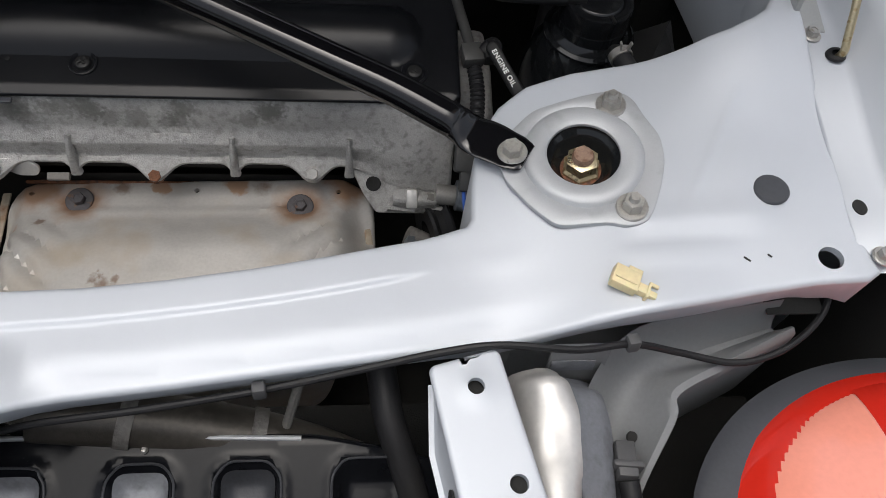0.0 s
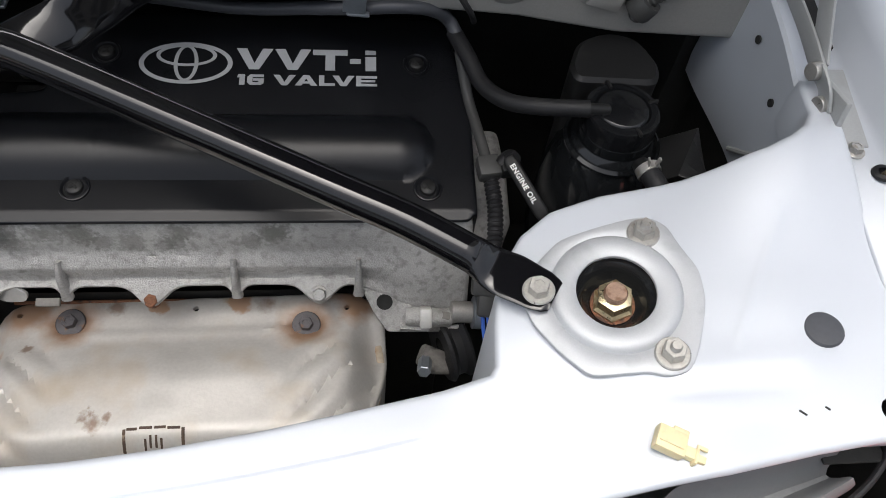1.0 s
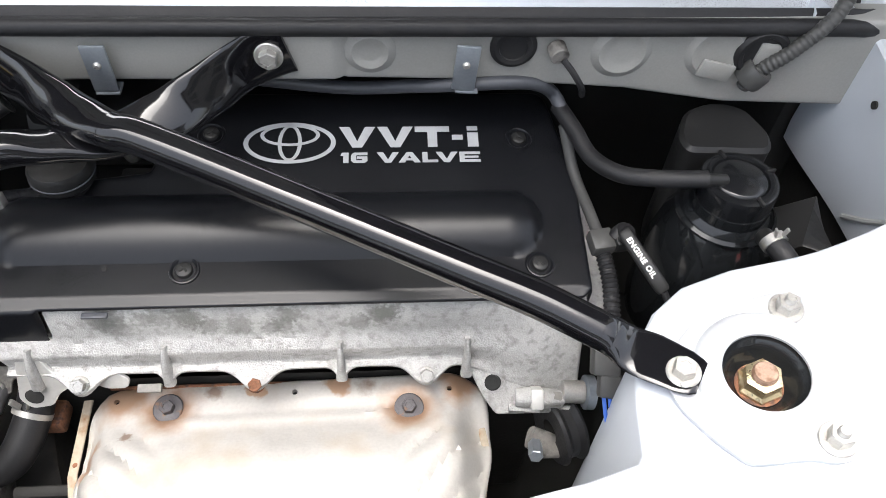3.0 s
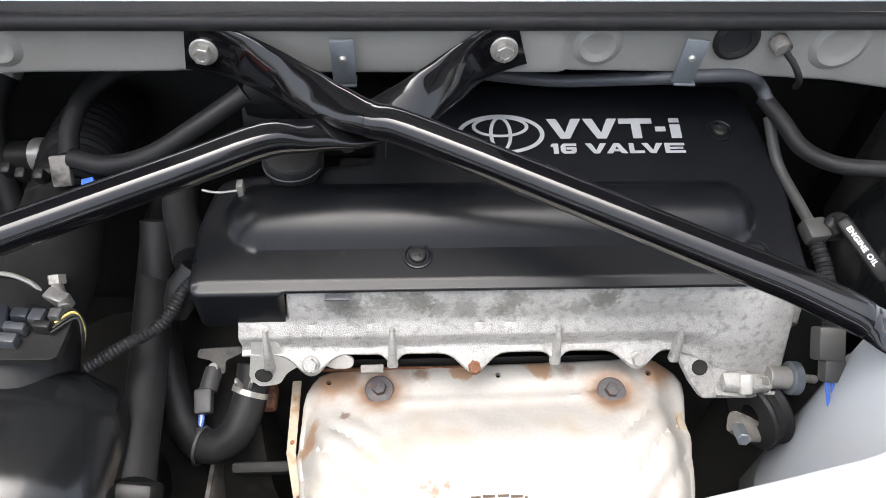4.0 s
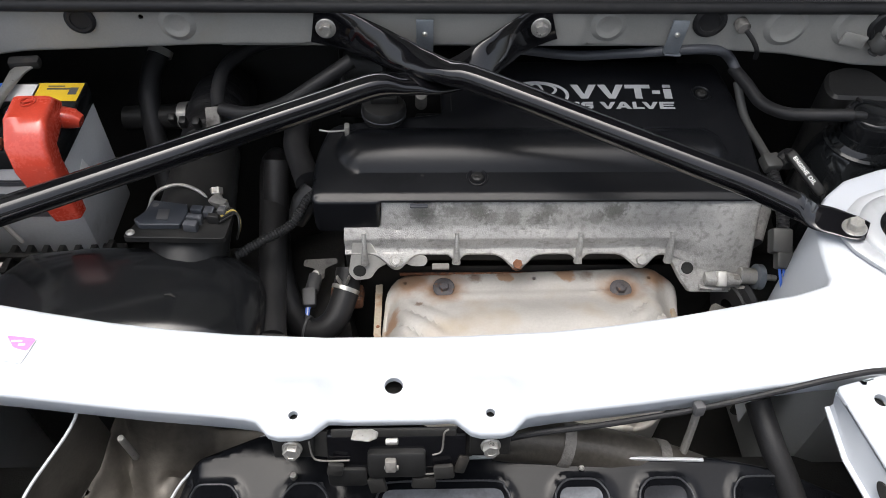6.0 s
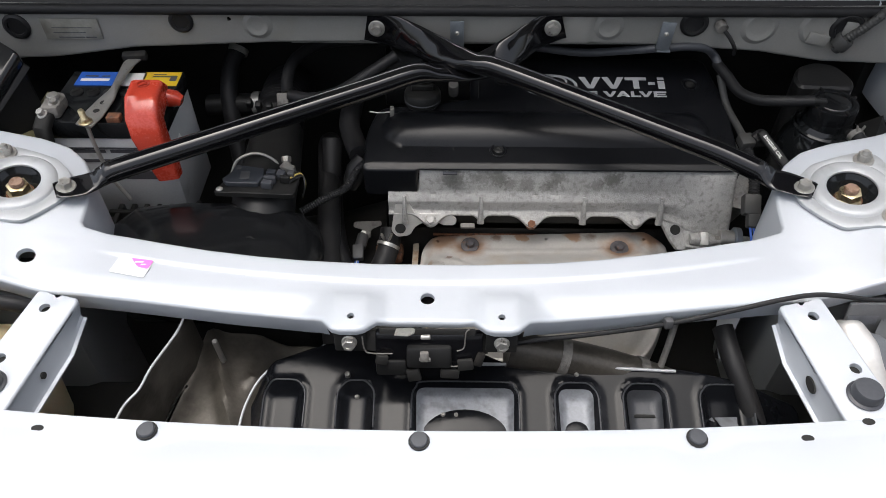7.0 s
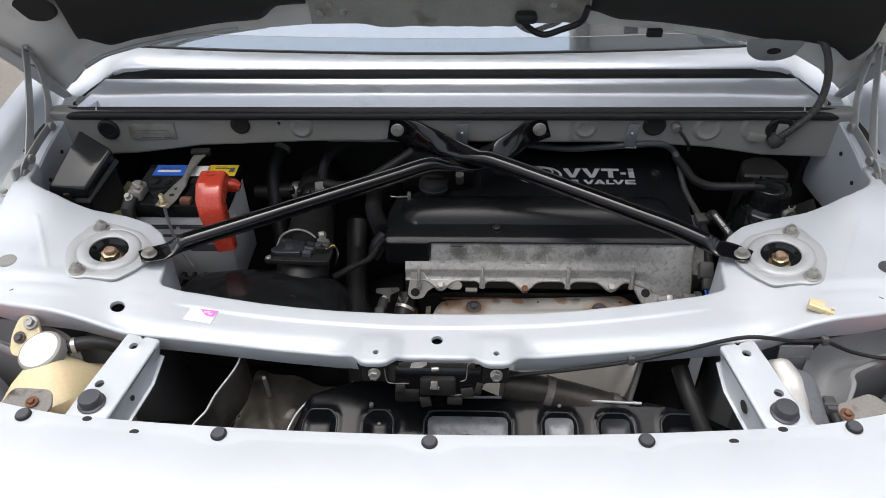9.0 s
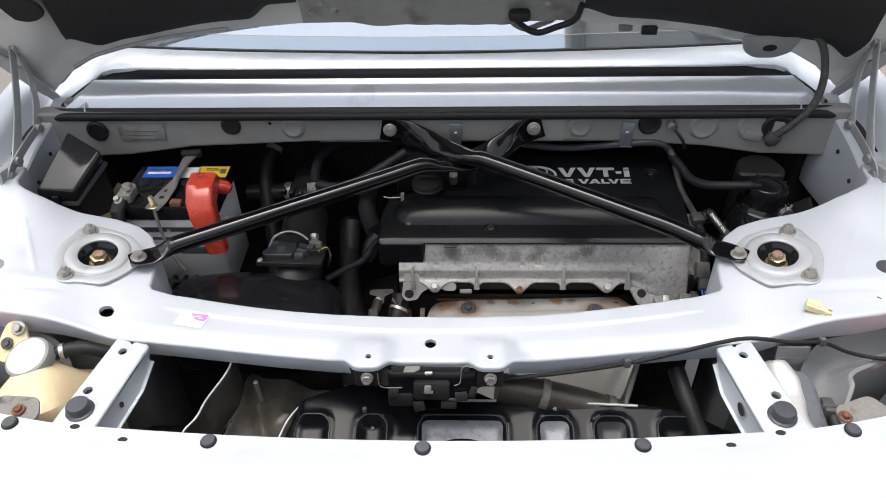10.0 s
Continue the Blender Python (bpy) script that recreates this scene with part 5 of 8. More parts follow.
# ---- right rear of the bay ----
def reservoir():
    r = thing("canister", "black plastic canister with a round screw cap and hose", "canister", (0.594, 0.66, 0.75))
    ax = pose(0.590, 0.648, 0.0, 0, 0, 0)
    part("body", lathe([(0, 0.66), (0.058, 0.66), (0.061, 0.68), (0.060, 0.760), (0.054, 0.792), (0.045, 0.812), (0.040, 0.820), (0.0365, 0.824), (0.036, 0.835), (0, 0.835)], ax, 40), BLACK_BOX, r)
    part("collar", lathe([(0.044, 0.8125), (0.047, 0.814), (0.047, 0.8165), (0.044, 0.819)], ax, 40), BLACK_BOX, r)
    cap = part("cap", lathe([(0.0335, 0.828), (0.0352, 0.830), (0.0352, 0.853), (0.0342, 0.8565), (0.0300, 0.8578), (0.0262, 0.8570), (0.0255, 0.8552), (0.0240, 0.8570), (0.0225, 0.8580), (0, 0.8592)], ax, 48), SATIN, r)
    for a in (15, 105, 195, 285):
        q = pose(0.590, 0.648, 0.8575, 0, 0, a) @ pose(0.0312, 0, 0)
        bmx = box((0.010, 0.003, 0.004), (0, 0, 0), 0.0008)
        bmesh.ops.transform(bmx, matrix=q, verts=bmx.verts)
        part("tab", bmx, BLACK_PLASTIC, cap)
    part("nipple", cylinder((0.575, 0.645, 0.858), (0.552, 0.642, 0.862), 0.0055), BLACK_PLASTIC, r)
    part("spigot", cylinder((0.602, 0.600, 0.835), (0.606, 0.575, 0.842), 0.008), BLACK_PLASTIC, r)
    part("spigot_hose", hose([(0.604, 0.585, 0.842), (0.612, 0.566, 0.838), (0.628, 0.556, 0.815), (0.64, 0.556, 0.77)], 0.0095, 12, 6), RUBBER, r, "black rubber hose")
    part("clamp", lathe([(0.0095, -0.004), (0.0112, -0.004), (0.0112, 0.004), (0.0095, 0.004)], along((0.604, 0.586, 0.842), (0.607, 0.575, 0.841)), 20), STEEL, r, "steel spring clamp")
    for k in (-1, 1):
        part("clamp_ear", box((0.002, 0.004, 0.010), (0.604 + 0.004 * k, 0.584, 0.856), 0.0005, (0, 14 * k, 0)), STEEL, r)
    dee = rounded([(0.552, 0.686), (0.632, 0.682), (0.640, 0.708), (0.626, 0.747), (0.596, 0.757), (0.563, 0.742), (0.549, 0.706)], 0.016, 6)
    part("pot", plate(dee, 0.15, Matrix.Translation((0, 0, 0.857)), 0.004), BLACK_PLASTIC, r, "second black pot with a flat lid")
    part("guard", loft([((0.625, 0.63, 0.80), 0.05, 0.004, (0, 1, 0)), ((0.655, 0.62, 0.83), 0.06, 0.004, (0, 1, 0)), ((0.672, 0.60, 0.815), 0.05, 0.004, (0, 1, 0)), ((0.680, 0.585, 0.79), 0.02, 0.008, (0, 1, 0))], 14, 4), BLACK_PLASTIC, r)


reservoir()


def hoses_right():
    h = thing("vent_hose", "grey-black rubber vent hose from the pipe to the canister", "hose", (0.45, 0.75, 0.86))
    part("hose", hose([(0.440, 0.748, 0.858), (0.452, 0.720, 0.852), (0.464, 0.690, 0.845), (0.484, 0.665, 0.848), (0.512, 0.650, 0.856), (0.556, 0.642, 0.862)], 0.0080, 16, 8), RUBBER, h)
    p = thing("metal_pipe", "thin grey metal pipe along the bulkhead", "pipe", (0.3, 0.77, 0.87))
    part("pipe", hose([(0.09, 0.775, 0.880), (0.16, 0.778, 0.866), (0.235, 0.776, 0.858), (0.30, 0.760, 0.872), (0.345, 0.744, 0.886), (0.385, 0.742, 0.890), (0.415, 0.746, 0.885), (0.435, 0.752, 0.868), (0.446, 0.735, 0.853)], 0.0065, 14, 8), TRIM_GREY, p)
    c = thing("wiring_harness", "corrugated black wiring conduit with grey connectors", "wiring", (0.47, 0.6, 0.78))
    part("riser", hose([(0.446, 0.735, 0.845), (0.455, 0.700, 0.815), (0.464, 0.655, 0.806), (0.469, 0.622, 0.803)], 0.0055, 12, 8), CABLE_GREY, c)
    part("elbow", hose([(0.480, 0.622, 0.806), (0.488, 0.627, 0.812), (0.490, 0.620, 0.816)], 0.008, 12, 6), RUBBER, c)
    part("conduit", hose([(0.471, 0.620, 0.796), (0.474, 0.585, 0.785), (0.470, 0.545, 0.772), (0.465, 0.530, 0.765)], 0.0072, 12, 36, 0.0008, 0.0045), RUBBER, c)
    part("connector", box((0.022, 0.022, 0.016), (0.469, 0.622, 0.803), 0.003, (10, 0, 8)), CABLE_GREY, c)
    part("connector", box((0.018, 0.016, 0.016), (0.488, 0.620, 0.806), 0.003, (10, 0, 8)), BLACK_PLASTIC, c)
    part("plug", box((0.024, 0.030, 0.020), (0.461, 0.522, 0.765), 0.003, (35, 0, -6)), CABLE_GREY, c, "grey plug with a latch")
    part("plug", box((0.019, 0.022, 0.016), (0.463, 0.503, 0.752), 0.003, (35, 0, -6)), CABLE_GREY, c)
    for i, (x, mat) in enumerate(((0.458, BLUE_WIRE), (0.463, BLUE_WIRE), (0.468, WHITE_WIRE))):
        part("wire", hose([(x, 0.495, 0.746), (x + 0.002, 0.480, 0.733), (0.466 + 0.002 * i, 0.462, 0.71), (0.468, 0.445, 0.67)], 0.0018, 8, 6), mat, c)
    part("sleeve", hose([(0.465, 0.470, 0.722), (0.468, 0.452, 0.69), (0.465, 0.44, 0.62), (0.455, 0.43, 0.52)], 0.006, 10, 6), RUBBER, c)
    d = thing("dipstick", "black dipstick handle marked in white", "dipstick", (0.50, 0.59, 0.81))
    a, b = Vector((0.484, 0.617, 0.8235)), Vector((0.5145, 0.566, 0.8005))
    t = (b - a).normalized()
    eye = Vector((0.345, 0.207, 1.322))
    n = (eye - (a + b) / 2)
    n = (n - t * n.dot(t)).normalized()
    part("handle", loft([(a, 0.010, 0.006, t.cross(n)), (a + t * 0.004, 0.0130, 0.009, t.cross(n)), (b - t * 0.004, 0.0130, 0.009, t.cross(n)), (b, 0.010, 0.006, t.cross(n))], 18, 3.5), BLACK_PLASTIC, d)
    up = n.cross(t)
    m = Matrix.Translation(a + t * 0.008 + n * 0.0048 - up * 0.0027) @ Matrix((t, up, n)).transposed().to_4x4()
    writing("ENGINE OIL", m, 0.041, 0.0052, WHITE_PRINT, d)
    part("rod", hose([tuple(b), tuple(b + t * 0.05 + Vector((0, 0, -0.03))), tuple(b + Vector((0.01, -0.05, -0.12)))], 0.003, 8, 6), RUBBER, d)
    sensor = thing("bulkhead_sensor", "small brass sensor with a black boot on the rail", "sensor", (0.43, 0.735, 0.925))
    part("body", cylinder((0.426, 0.744, 0.928), (0.428, 0.730, 0.926), 0.0085), CAST_DARK, sensor)
    part("boot", hose([(0.431, 0.730, 0.924), (0.440, 0.724, 0.915), (0.450, 0.722, 0.900), (0.455, 0.73, 0.885)], 0.0030, 10, 6), RUBBER, sensor)
    cab = thing("lid_cable", "black cable from the bulkhead up to the engine lid", "cable", (0.62, 0.74, 0.92))
    part("cable", hose([(0.612, 0.742, 0.885), (0.618, 0.738, 0.905), (0.640, 0.735, 0.93), (0.672, 0.745, 0.965), (0.690, 0.775, 1.005), (0.690, 0.815, 1.045), (0.665, 0.84, 1.07), (0.63, 0.85, 1.085)], 0.0068, 12, 40, 0.0004, 0.0045), CABLE_GREY, cab)
    part("clip", lathe([(0.009, -0.009), (0.0135, -0.009), (0.0145, -0.006), (0.0145, 0.006), (0.0135, 0.009), (0.009, 0.009)], along((0.614, 0.7375, 0.902), (0.624, 0.736, 0.920)), 20), CABLE_GREY, cab, "grey split cable clip")
    part("grommet", lathe([(0, 0.001), (0.016, 0.001), (0.018, 0.004), (0.022, 0.0045), (0.025, 0.001), (0.025, -0.002)], along((0.616, 0.7425, 0.922), (0.616, 0.70, 0.922)), 28), RUBBER, cab, "black rubber grommet")
    part("tab", box((0.034, 0.004, 0.018), (0.578, 0.7395, 0.905), 0.002, (0, 14, 0)), RAIL, cab)


hoses_right()


# ---- left side of the bay ----
def battery():
    b = thing("battery", "grey car battery with a black top and coloured labels", "battery", (-0.468, 0.645, 0.66))
    x0, x1, y0, y1, zt = -0.562, -0.388, 0.578, 0.712, 0.862
    cx, cy, w, d = (x0 + x1) / 2, (y0 + y1) / 2, x1 - x0, y1 - y0
    part("case", box((w - 0.004, d - 0.004, 0.165), (cx, cy, zt - 0.028 - 0.0825), 0.004), BATTERY, b)
    part("lid", box((w, d, 0.030), (cx, cy, zt - 0.015), 0.004), BLACK_BOX, b, "glossy black battery lid")
    top = Matrix.Translation((0, 0, zt + 0.0006))
    for name, mat, x, y, sx, sy in (("label_blue", BLUE, -0.515, 0.688, 0.062, 0.036), ("label_yellow", YELLOW, -0.418, 0.688, 0.056, 0.036), ("label_white", WHITE_LABEL, -0.461, 0.686, 0.036, 0.034)):
        part(name, box((sx, sy, 0.0008), (x, y, zt + 0.0005), 0.0002), mat, b)
    bars([(-0.540, 0.681, 0.044, 0.007)], Matrix.Translation((0, 0, zt + 0.0013)), WHITE_LABEL, b)
    bars([(-0.536, 0.693, 0.02, 0.003), (-0.510, 0.693, 0.012, 0.003), (-0.432, 0.692, 0.028, 0.003), (-0.432, 0.698, 0.02, 0.002), (-0.404, 0.682, 0.010, 0.014)], Matrix.Translation((0, 0, zt + 0.0013)), BARS, b)
    for k in range(6):
        x = -0.535 + 0.025 * k
        part("vent_plug", lathe([(0, 0.002), (0.008, 0.002), (0.0095, 0.0012), (0.0095, -0.001)], pose(x, 0.652, zt + 0.0005), 20), BLACK_PLASTIC, b)
        part("plug_slot", box((0.012, 0.002, 0.0008), (x, 0.652, zt + 0.003), 0.0002, (0, 0, 40)), SHADOW, b)
    fm = Matrix.Translation((0, y0 + 0.0014, 0)) @ Matrix(((1, 0, 0, 0), (0, 0, -1, 0), (0, 1, 0, 0), (0, 0, 0, 1)))
    bars([(-0.545, 0.806, 0.06, 0.006), (-0.478, 0.806, 0.05, 0.006), (-0.545, 0.788, 0.075, 0.006), (-0.462, 0.788, 0.05, 0.006), (-0.530, 0.755, 0.05, 0.016), (-0.47, 0.755, 0.05, 0.016)], fm, BARS, b)
    part("seam", box((w - 0.002, 0.0015, 0.003), (cx, y0 + 0.001, 0.815), 0.0005), TRIM_GREY, b)
    part("scuffed_sticker", box((0.0006, 0.028, 0.034), (x1 - 0.0018, 0.622, 0.785), 0.0002, (20, 0, 0)), WHITE_LABEL, b, "torn white sticker")
    neg = thing("negative_terminal", "corroded grey lead terminal clamp with bolts", "terminal", (-0.545, 0.602, zt))
    part("clamp", box((0.026, 0.034, 0.020), (-0.546, 0.602, zt + 0.010), 0.005), CAST_DARK, neg)
    part("jaw", lathe([(0.0085, 0.004), (0.014, 0.004), (0.0145, 0.010), (0.014, 0.018), (0.0085, 0.018)], pose(-0.546, 0.612, zt), 20), CAST_DARK, neg)
    part("post", cylinder((-0.546, 0.610, zt), (-0.546, 0.610, zt + 0.026), 0.008), STEEL, neg)
    part("tail", loft([((-0.552, 0.588, zt + 0.008), 0.024, 0.018, (1, 0, 0)), ((-0.556, 0.570, zt - 0.004), 0.024, 0.018, (1, 0, 0)), ((-0.556, 0.562, zt - 0.03), 0.022, 0.018, (1, 0, 0)), ((-0.552, 0.560, zt - 0.09), 0.016, 0.016, (1, 0, 0))], 16, 3), DARK, neg)
    bolt("clamp_bolt", (-0.541, 0.598, zt + 0.019), (0.2, -0.2, 1), "", neg, 0.010, 0.008, 0.008)
    bolt("clamp_bolt", (-0.554, 0.582, zt + 0.012), (-0.2, -0.4, 1), "", neg, 0.010, 0.008, 0.008)
    pos = thing("terminal_cover", "red plastic cover over the positive battery terminal", "terminal cover", (-0.405, 0.60, zt))
    part("hood", loft([((-0.407, 0.625, 0.880), 0.044, 0.030, (1, 0, 0)), ((-0.407, 0.615, 0.888), 0.048, 0.040, (1, 0, 0)), ((-0.406, 0.588, 0.886), 0.048, 0.042, (1, 0, 0)), ((-0.404, 0.570, 0.876), 0.047, 0.034, (1, 0, 0)),
                       ((-0.401, 0.562, 0.855), 0.046, 0.030, (1, 0, 0)), ((-0.397, 0.560, 0.83), 0.042, 0.028, (1, 0, 0)), ((-0.392, 0.558, 0.80), 0.037, 0.026, (1, 0, 0)), ((-0.389, 0.556, 0.782), 0.033, 0.022, (1, 0, 0))], 28, 6), RED_PLASTIC, pos)
    part("side_cap", loft([((-0.386, 0.622, 0.875), 0.022, 0.024, (0, 1, 0)), ((-0.374, 0.622, 0.873), 0.020, 0.022, (0, 1, 0)), ((-0.366, 0.621, 0.870), 0.014, 0.014, (0, 1, 0))], 18, 3), RED_PLASTIC, pos)
    part("plus_mark", lathe([(0.0085, 0.0), (0.0085, 0.0012), (0.0075, 0.0012), (0.0075, 0.0)], pose(-0.407, 0.606, 0.9085, -4, 0, 0), 28), RED_PLASTIC, pos)
    part("plus_mark", box((0.011, 0.0022, 0.0012), (-0.407, 0.606, 0.9088), 0.0003, (-4, 0, 30)), RED_PLASTIC, pos)
    hold = thing("battery_clamp", "bent weathered steel hold-down strap with a hook bolt", "battery clamp", (-0.487, 0.57, zt))
    part("strap", loft([((-0.470, 0.735, 0.868), 0.022, 0.004, (1, 0, 0)), ((-0.472, 0.715, 0.872), 0.020, 0.004, (1, 0, 0)), ((-0.474, 0.690, 0.871), 0.018, 0.006, (1, 0, 0.3)), ((-0.474, 0.650, 0.871), 0.016, 0.010, (0.7, 0, 0.7)),
                        ((-0.477, 0.622, 0.871), 0.026, 0.004, (1, 0, 0.1)), ((-0.484, 0.585, 0.870), 0.030, 0.004, (1, 0, 0)), ((-0.490, 0.562, 0.869), 0.026, 0.004, (1, 0, 0))], 18, 4), STEEL, hold)
    part("bracket", box((0.038, 0.014, 0.014), (-0.470, 0.736, 0.872), 0.004, (10, 0, 6)), DARK, hold)
    for x, y in ((-0.478, 0.612), (-0.481, 0.592)):
        part("slot", lathe([(0.0048, 0.0002), (0, 0.0002)], pose(x, y, 0.8728), 18), SHADOW, hold)
    bolt("hook_nut", (-0.488, 0.567, 0.8715), (0, 0, 1), "", hold, 0.011, 0.007, 0.0095, GOLD, 0.014)
    part("hook_rod", hose([(-0.488, 0.567, 0.87), (-0.486, 0.562, 0.83), (-0.478, 0.556, 0.78), (-0.46, 0.55, 0.74)], 0.003, 8, 6), STEEL, hold)
    part("rust_tab", box((0.02, 0.014, 0.01), (-0.455, 0.585, 0.866), 0.002), RUST, hold, "rusty tab")


battery()


def battery_tray():
    t = thing("battery_tray", "black ribbed plastic tray in front of the battery", "battery tray", (-0.43, 0.56, 0.70))
    part("floor", box((0.15, 0.07, 0.008), (-0.435, 0.560, 0.686), 0.002), BLACK_PLASTIC, t)
    for k in range(7):
        part("rib", box((0.008, 0.056, 0.014), (-0.495 + 0.020 * k, 0.562, 0.696), 0.002), BLACK_PLASTIC, t)
    part("rail", box((0.15, 0.008, 0.012), (-0.435, 0.562, 0.699), 0.002), BLACK_PLASTIC, t)


battery_tray()


def fuse_box():
    f = thing("fuse_box", "glossy black fuse box with a tilted smooth lid", "fuse box", (-0.68, 0.64, 0.80))
    plan = [(-0.703, 0.595), (-0.634, 0.593), (-0.600, 0.660), (-0.667, 0.694)]

    def block(grow, top, deep, bevel):
        bmx = bmesh.new()
        cx, cy = -0.651, 0.636
        rings = []
        for k, drop in ((1.0, 0.0), (1.0 + grow, deep)):
            rings.append([bmx.verts.new((cx + (x - cx) * k, cy + (y - cy) * k, top + 0.62 * (y - 0.594) * (1 if drop < 0.05 else 0.0) - drop)) for x, y in plan])
        bmx.faces.new(rings[0])
        bmx.faces.new(rings[1][::-1])
        for k in range(4):
            bmx.faces.new((rings[0][k], rings[1][k], rings[1][(k + 1) % 4], rings[0][(k + 1) % 4]))
        bmesh.ops.bevel(bmx, geom=bmx.edges[:], offset=bevel, segments=3, affect="EDGES", profile=0.5)
        return bmx
    part("lid", block(0.05, 0.886, 0.022, 0.005), BLACK_BOX, f)
    part("rim", block(0.14, 0.8640, 0.007, 0.002), BLACK_PLASTIC, f)
    part("base", block(0.02, 0.860, 0.16, 0.006), BLACK_PLASTIC, f)
    part("clip", box((0.012, 0.006, 0.020), (-0.668, 0.588, 0.868), 0.002), BLACK_PLASTIC, f)
    g = thing("green_bracket", "olive painted steel bracket between fuse box and battery", "bracket", (-0.60, 0.60, 0.79))
    part("web", box((0.06, 0.17, 0.004), (-0.600, 0.640, 0.800), 0.001, (0, 24, 0)), OLIVE, g)


fuse_box()


def air_box():
    a = thing("air_cleaner_box", "glossy black plastic air cleaner box under the bar", "air cleaner", (-0.29, 0.46, 0.7))
    rows = [((-0.452, 0.450, 0.690), 0.10, 0.06, (0, 1, 0)), ((-0.445, 0.450, 0.698), 0.140, 0.100, (0, 1, 0)), ((-0.425, 0.450, 0.705), 0.158, 0.124, (0, 1, 0)), ((-0.36, 0.450, 0.708), 0.164, 0.132, (0, 1, 0)), ((-0.30, 0.450, 0.709), 0.164, 0.132, (0, 1, 0)),
            ((-0.255, 0.452, 0.707), 0.162, 0.129, (0, 1, 0)), ((-0.225, 0.453, 0.703), 0.158, 0.122, (0, 1, 0)), ((-0.203, 0.455, 0.697), 0.150, 0.110, (0, 1, 0)), ((-0.188, 0.456, 0.690), 0.134, 0.090, (0, 1, 0)), ((-0.180, 0.457, 0.682), 0.11, 0.06, (0, 1, 0))]
    part("upper_shell", loft([(Vector(q), w, h, d) for q, w, h, d in rows], 48, 3.8), SATIN, a)
    part("lower_shell", box((0.27, 0.15, 0.16), (-0.31, 0.455, 0.585), 0.012), BLACK_PLASTIC, a)
    for x, y, turn in ((-0.252, 0.442, 10), (-0.247, 0.440, -30), (-0.272, 0.447, 20)):
        part("scratch", box((0.008, 0.0016, 0.0006), (x, y, 0.7715), 0.0002, (0, 0, turn)), SHADOW, a, "small nick in the plastic")
    neck = thing("intake_pipe", "black plastic intake pipe with a corrugated rubber elbow", "intake pipe", (-0.26, 0.6, 0.75))
    part("neck", hose([(-0.255, 0.510, 0.725), (-0.254, 0.550, 0.748), (-0.254, 0.610, 0.752), (-0.257, 0.660, 0.752), (-0.259, 0.700, 0.752)], lambda t: 0.048 - 0.007 * t, 28, 8), BLACK_PLASTIC, neck)
    part("bellows", hose([(-0.259, 0.690, 0.752), (-0.262, 0.740, 0.752), (-0.267, 0.79, 0.748), (-0.27, 0.85, 0.735), (-0.27, 0.90, 0.71)], 0.0395, 28, 10, 0.0013, 0.011), RUBBER, neck)
    part("stub", cylinder((-0.285, 0.790, 0.748), (-0.40, 0.80, 0.735), 0.018), BLACK_PLASTIC, neck)
    part("clamp", lathe([(0.0182, -0.007), (0.0200, -0.007), (0.0200, 0.007), (0.0182, 0.007)], along((-0.310, 0.7925, 0.7455), (-0.40, 0.80, 0.735)), 28), STEEL, neck, "bright steel clamp")
    for x, y in ((-0.300, 0.715), (-0.284, 0.708), (-0.266, 0.706)):
        part("tooth", box((0.010, 0.012, 0.016), (x, y, 0.800), 0.003, (20, 0, 0)), BLACK_PLASTIC, neck)
    band = hose([(-0.303, 0.568, 0.775), (-0.292, 0.580, 0.794), (-0.265, 0.586, 0.802), (-0.238, 0.580, 0.795), (-0.226, 0.570, 0.778)], 0.0022, 8, 8)
    part("band", band, STEEL, neck, "thin bright hose band")
    bx = part("band_screw", cylinder((-0.222, 0.586, 0.786), (-0.208, 0.560, 0.786), 0.005), STEEL, neck)
    part("screw_head", cylinder((-0.222, 0.586, 0.785), (-0.223, 0.593, 0.790), 0.008, seg=6), STEEL, bx)
    part("screw_block", box((0.022, 0.012, 0.016), (-0.217, 0.571, 0.783), 0.002, (0, 0, -24)), STEEL, bx)
    maf = thing("air_flow_sensor", "dark grey sensor with a wired plug on the intake pipe", "sensor", (-0.26, 0.555, 0.79))
    m = pose(-0.268, 0.536, 0.800, -4, 3, 0)
    part("flange", plate(rounded([(-0.042, -0.034), (0.072, -0.032), (0.074, 0.010), (0.040, 0.026), (-0.024, 0.026), (-0.030, -0.004)], 0.007), 0.008, m @ pose(0, 0, -0.004)), BLACK_PLASTIC, maf)
    part("body", plate(rounded([(-0.033, -0.012), (-0.025, -0.021), (0.020, -0.019), (0.025, -0.002), (0.022, 0.017), (-0.020, 0.023), (-0.024, 0.002)], 0.003), 0.008, m @ pose(0, 0, 0.004), 0.0012), PALE_GREY, maf, "blue-grey label face")
    part("mark", box((0.013, 0.018, 0.0006), (m @ Vector((-0.002, -0.003, 0.0044))), 0.0001, (-4, 3, 4)), GREY_PLASTIC, maf)
    part("mark", lathe([(0, 0.0005), (0.0035, 0.0005), (0.0035, 0)], m @ pose(-0.014, 0.013, 0.004), 14), GREY_PLASTIC, maf)
    for x, y, sx, sy, mat in ((0.034, 0.008, 0.014, 0.010, PALE_GREY), (0.048, 0.006, 0.012, 0.013, TRIM_GREY), (0.034, -0.006, 0.018, 0.008, TRIM_GREY), (0.032, -0.018, 0.016, 0.010, TRIM_GREY), (0.055, -0.004, 0.014, 0.008, BLACK_PLASTIC), (0.062, 0.008, 0.010, 0.010, GREY_PLASTIC)):
        part("plug", box((sx, sy, 0.012), (m @ Vector((x, y, 0.001))), 0.002, (-4, 3, -6)), mat, maf)
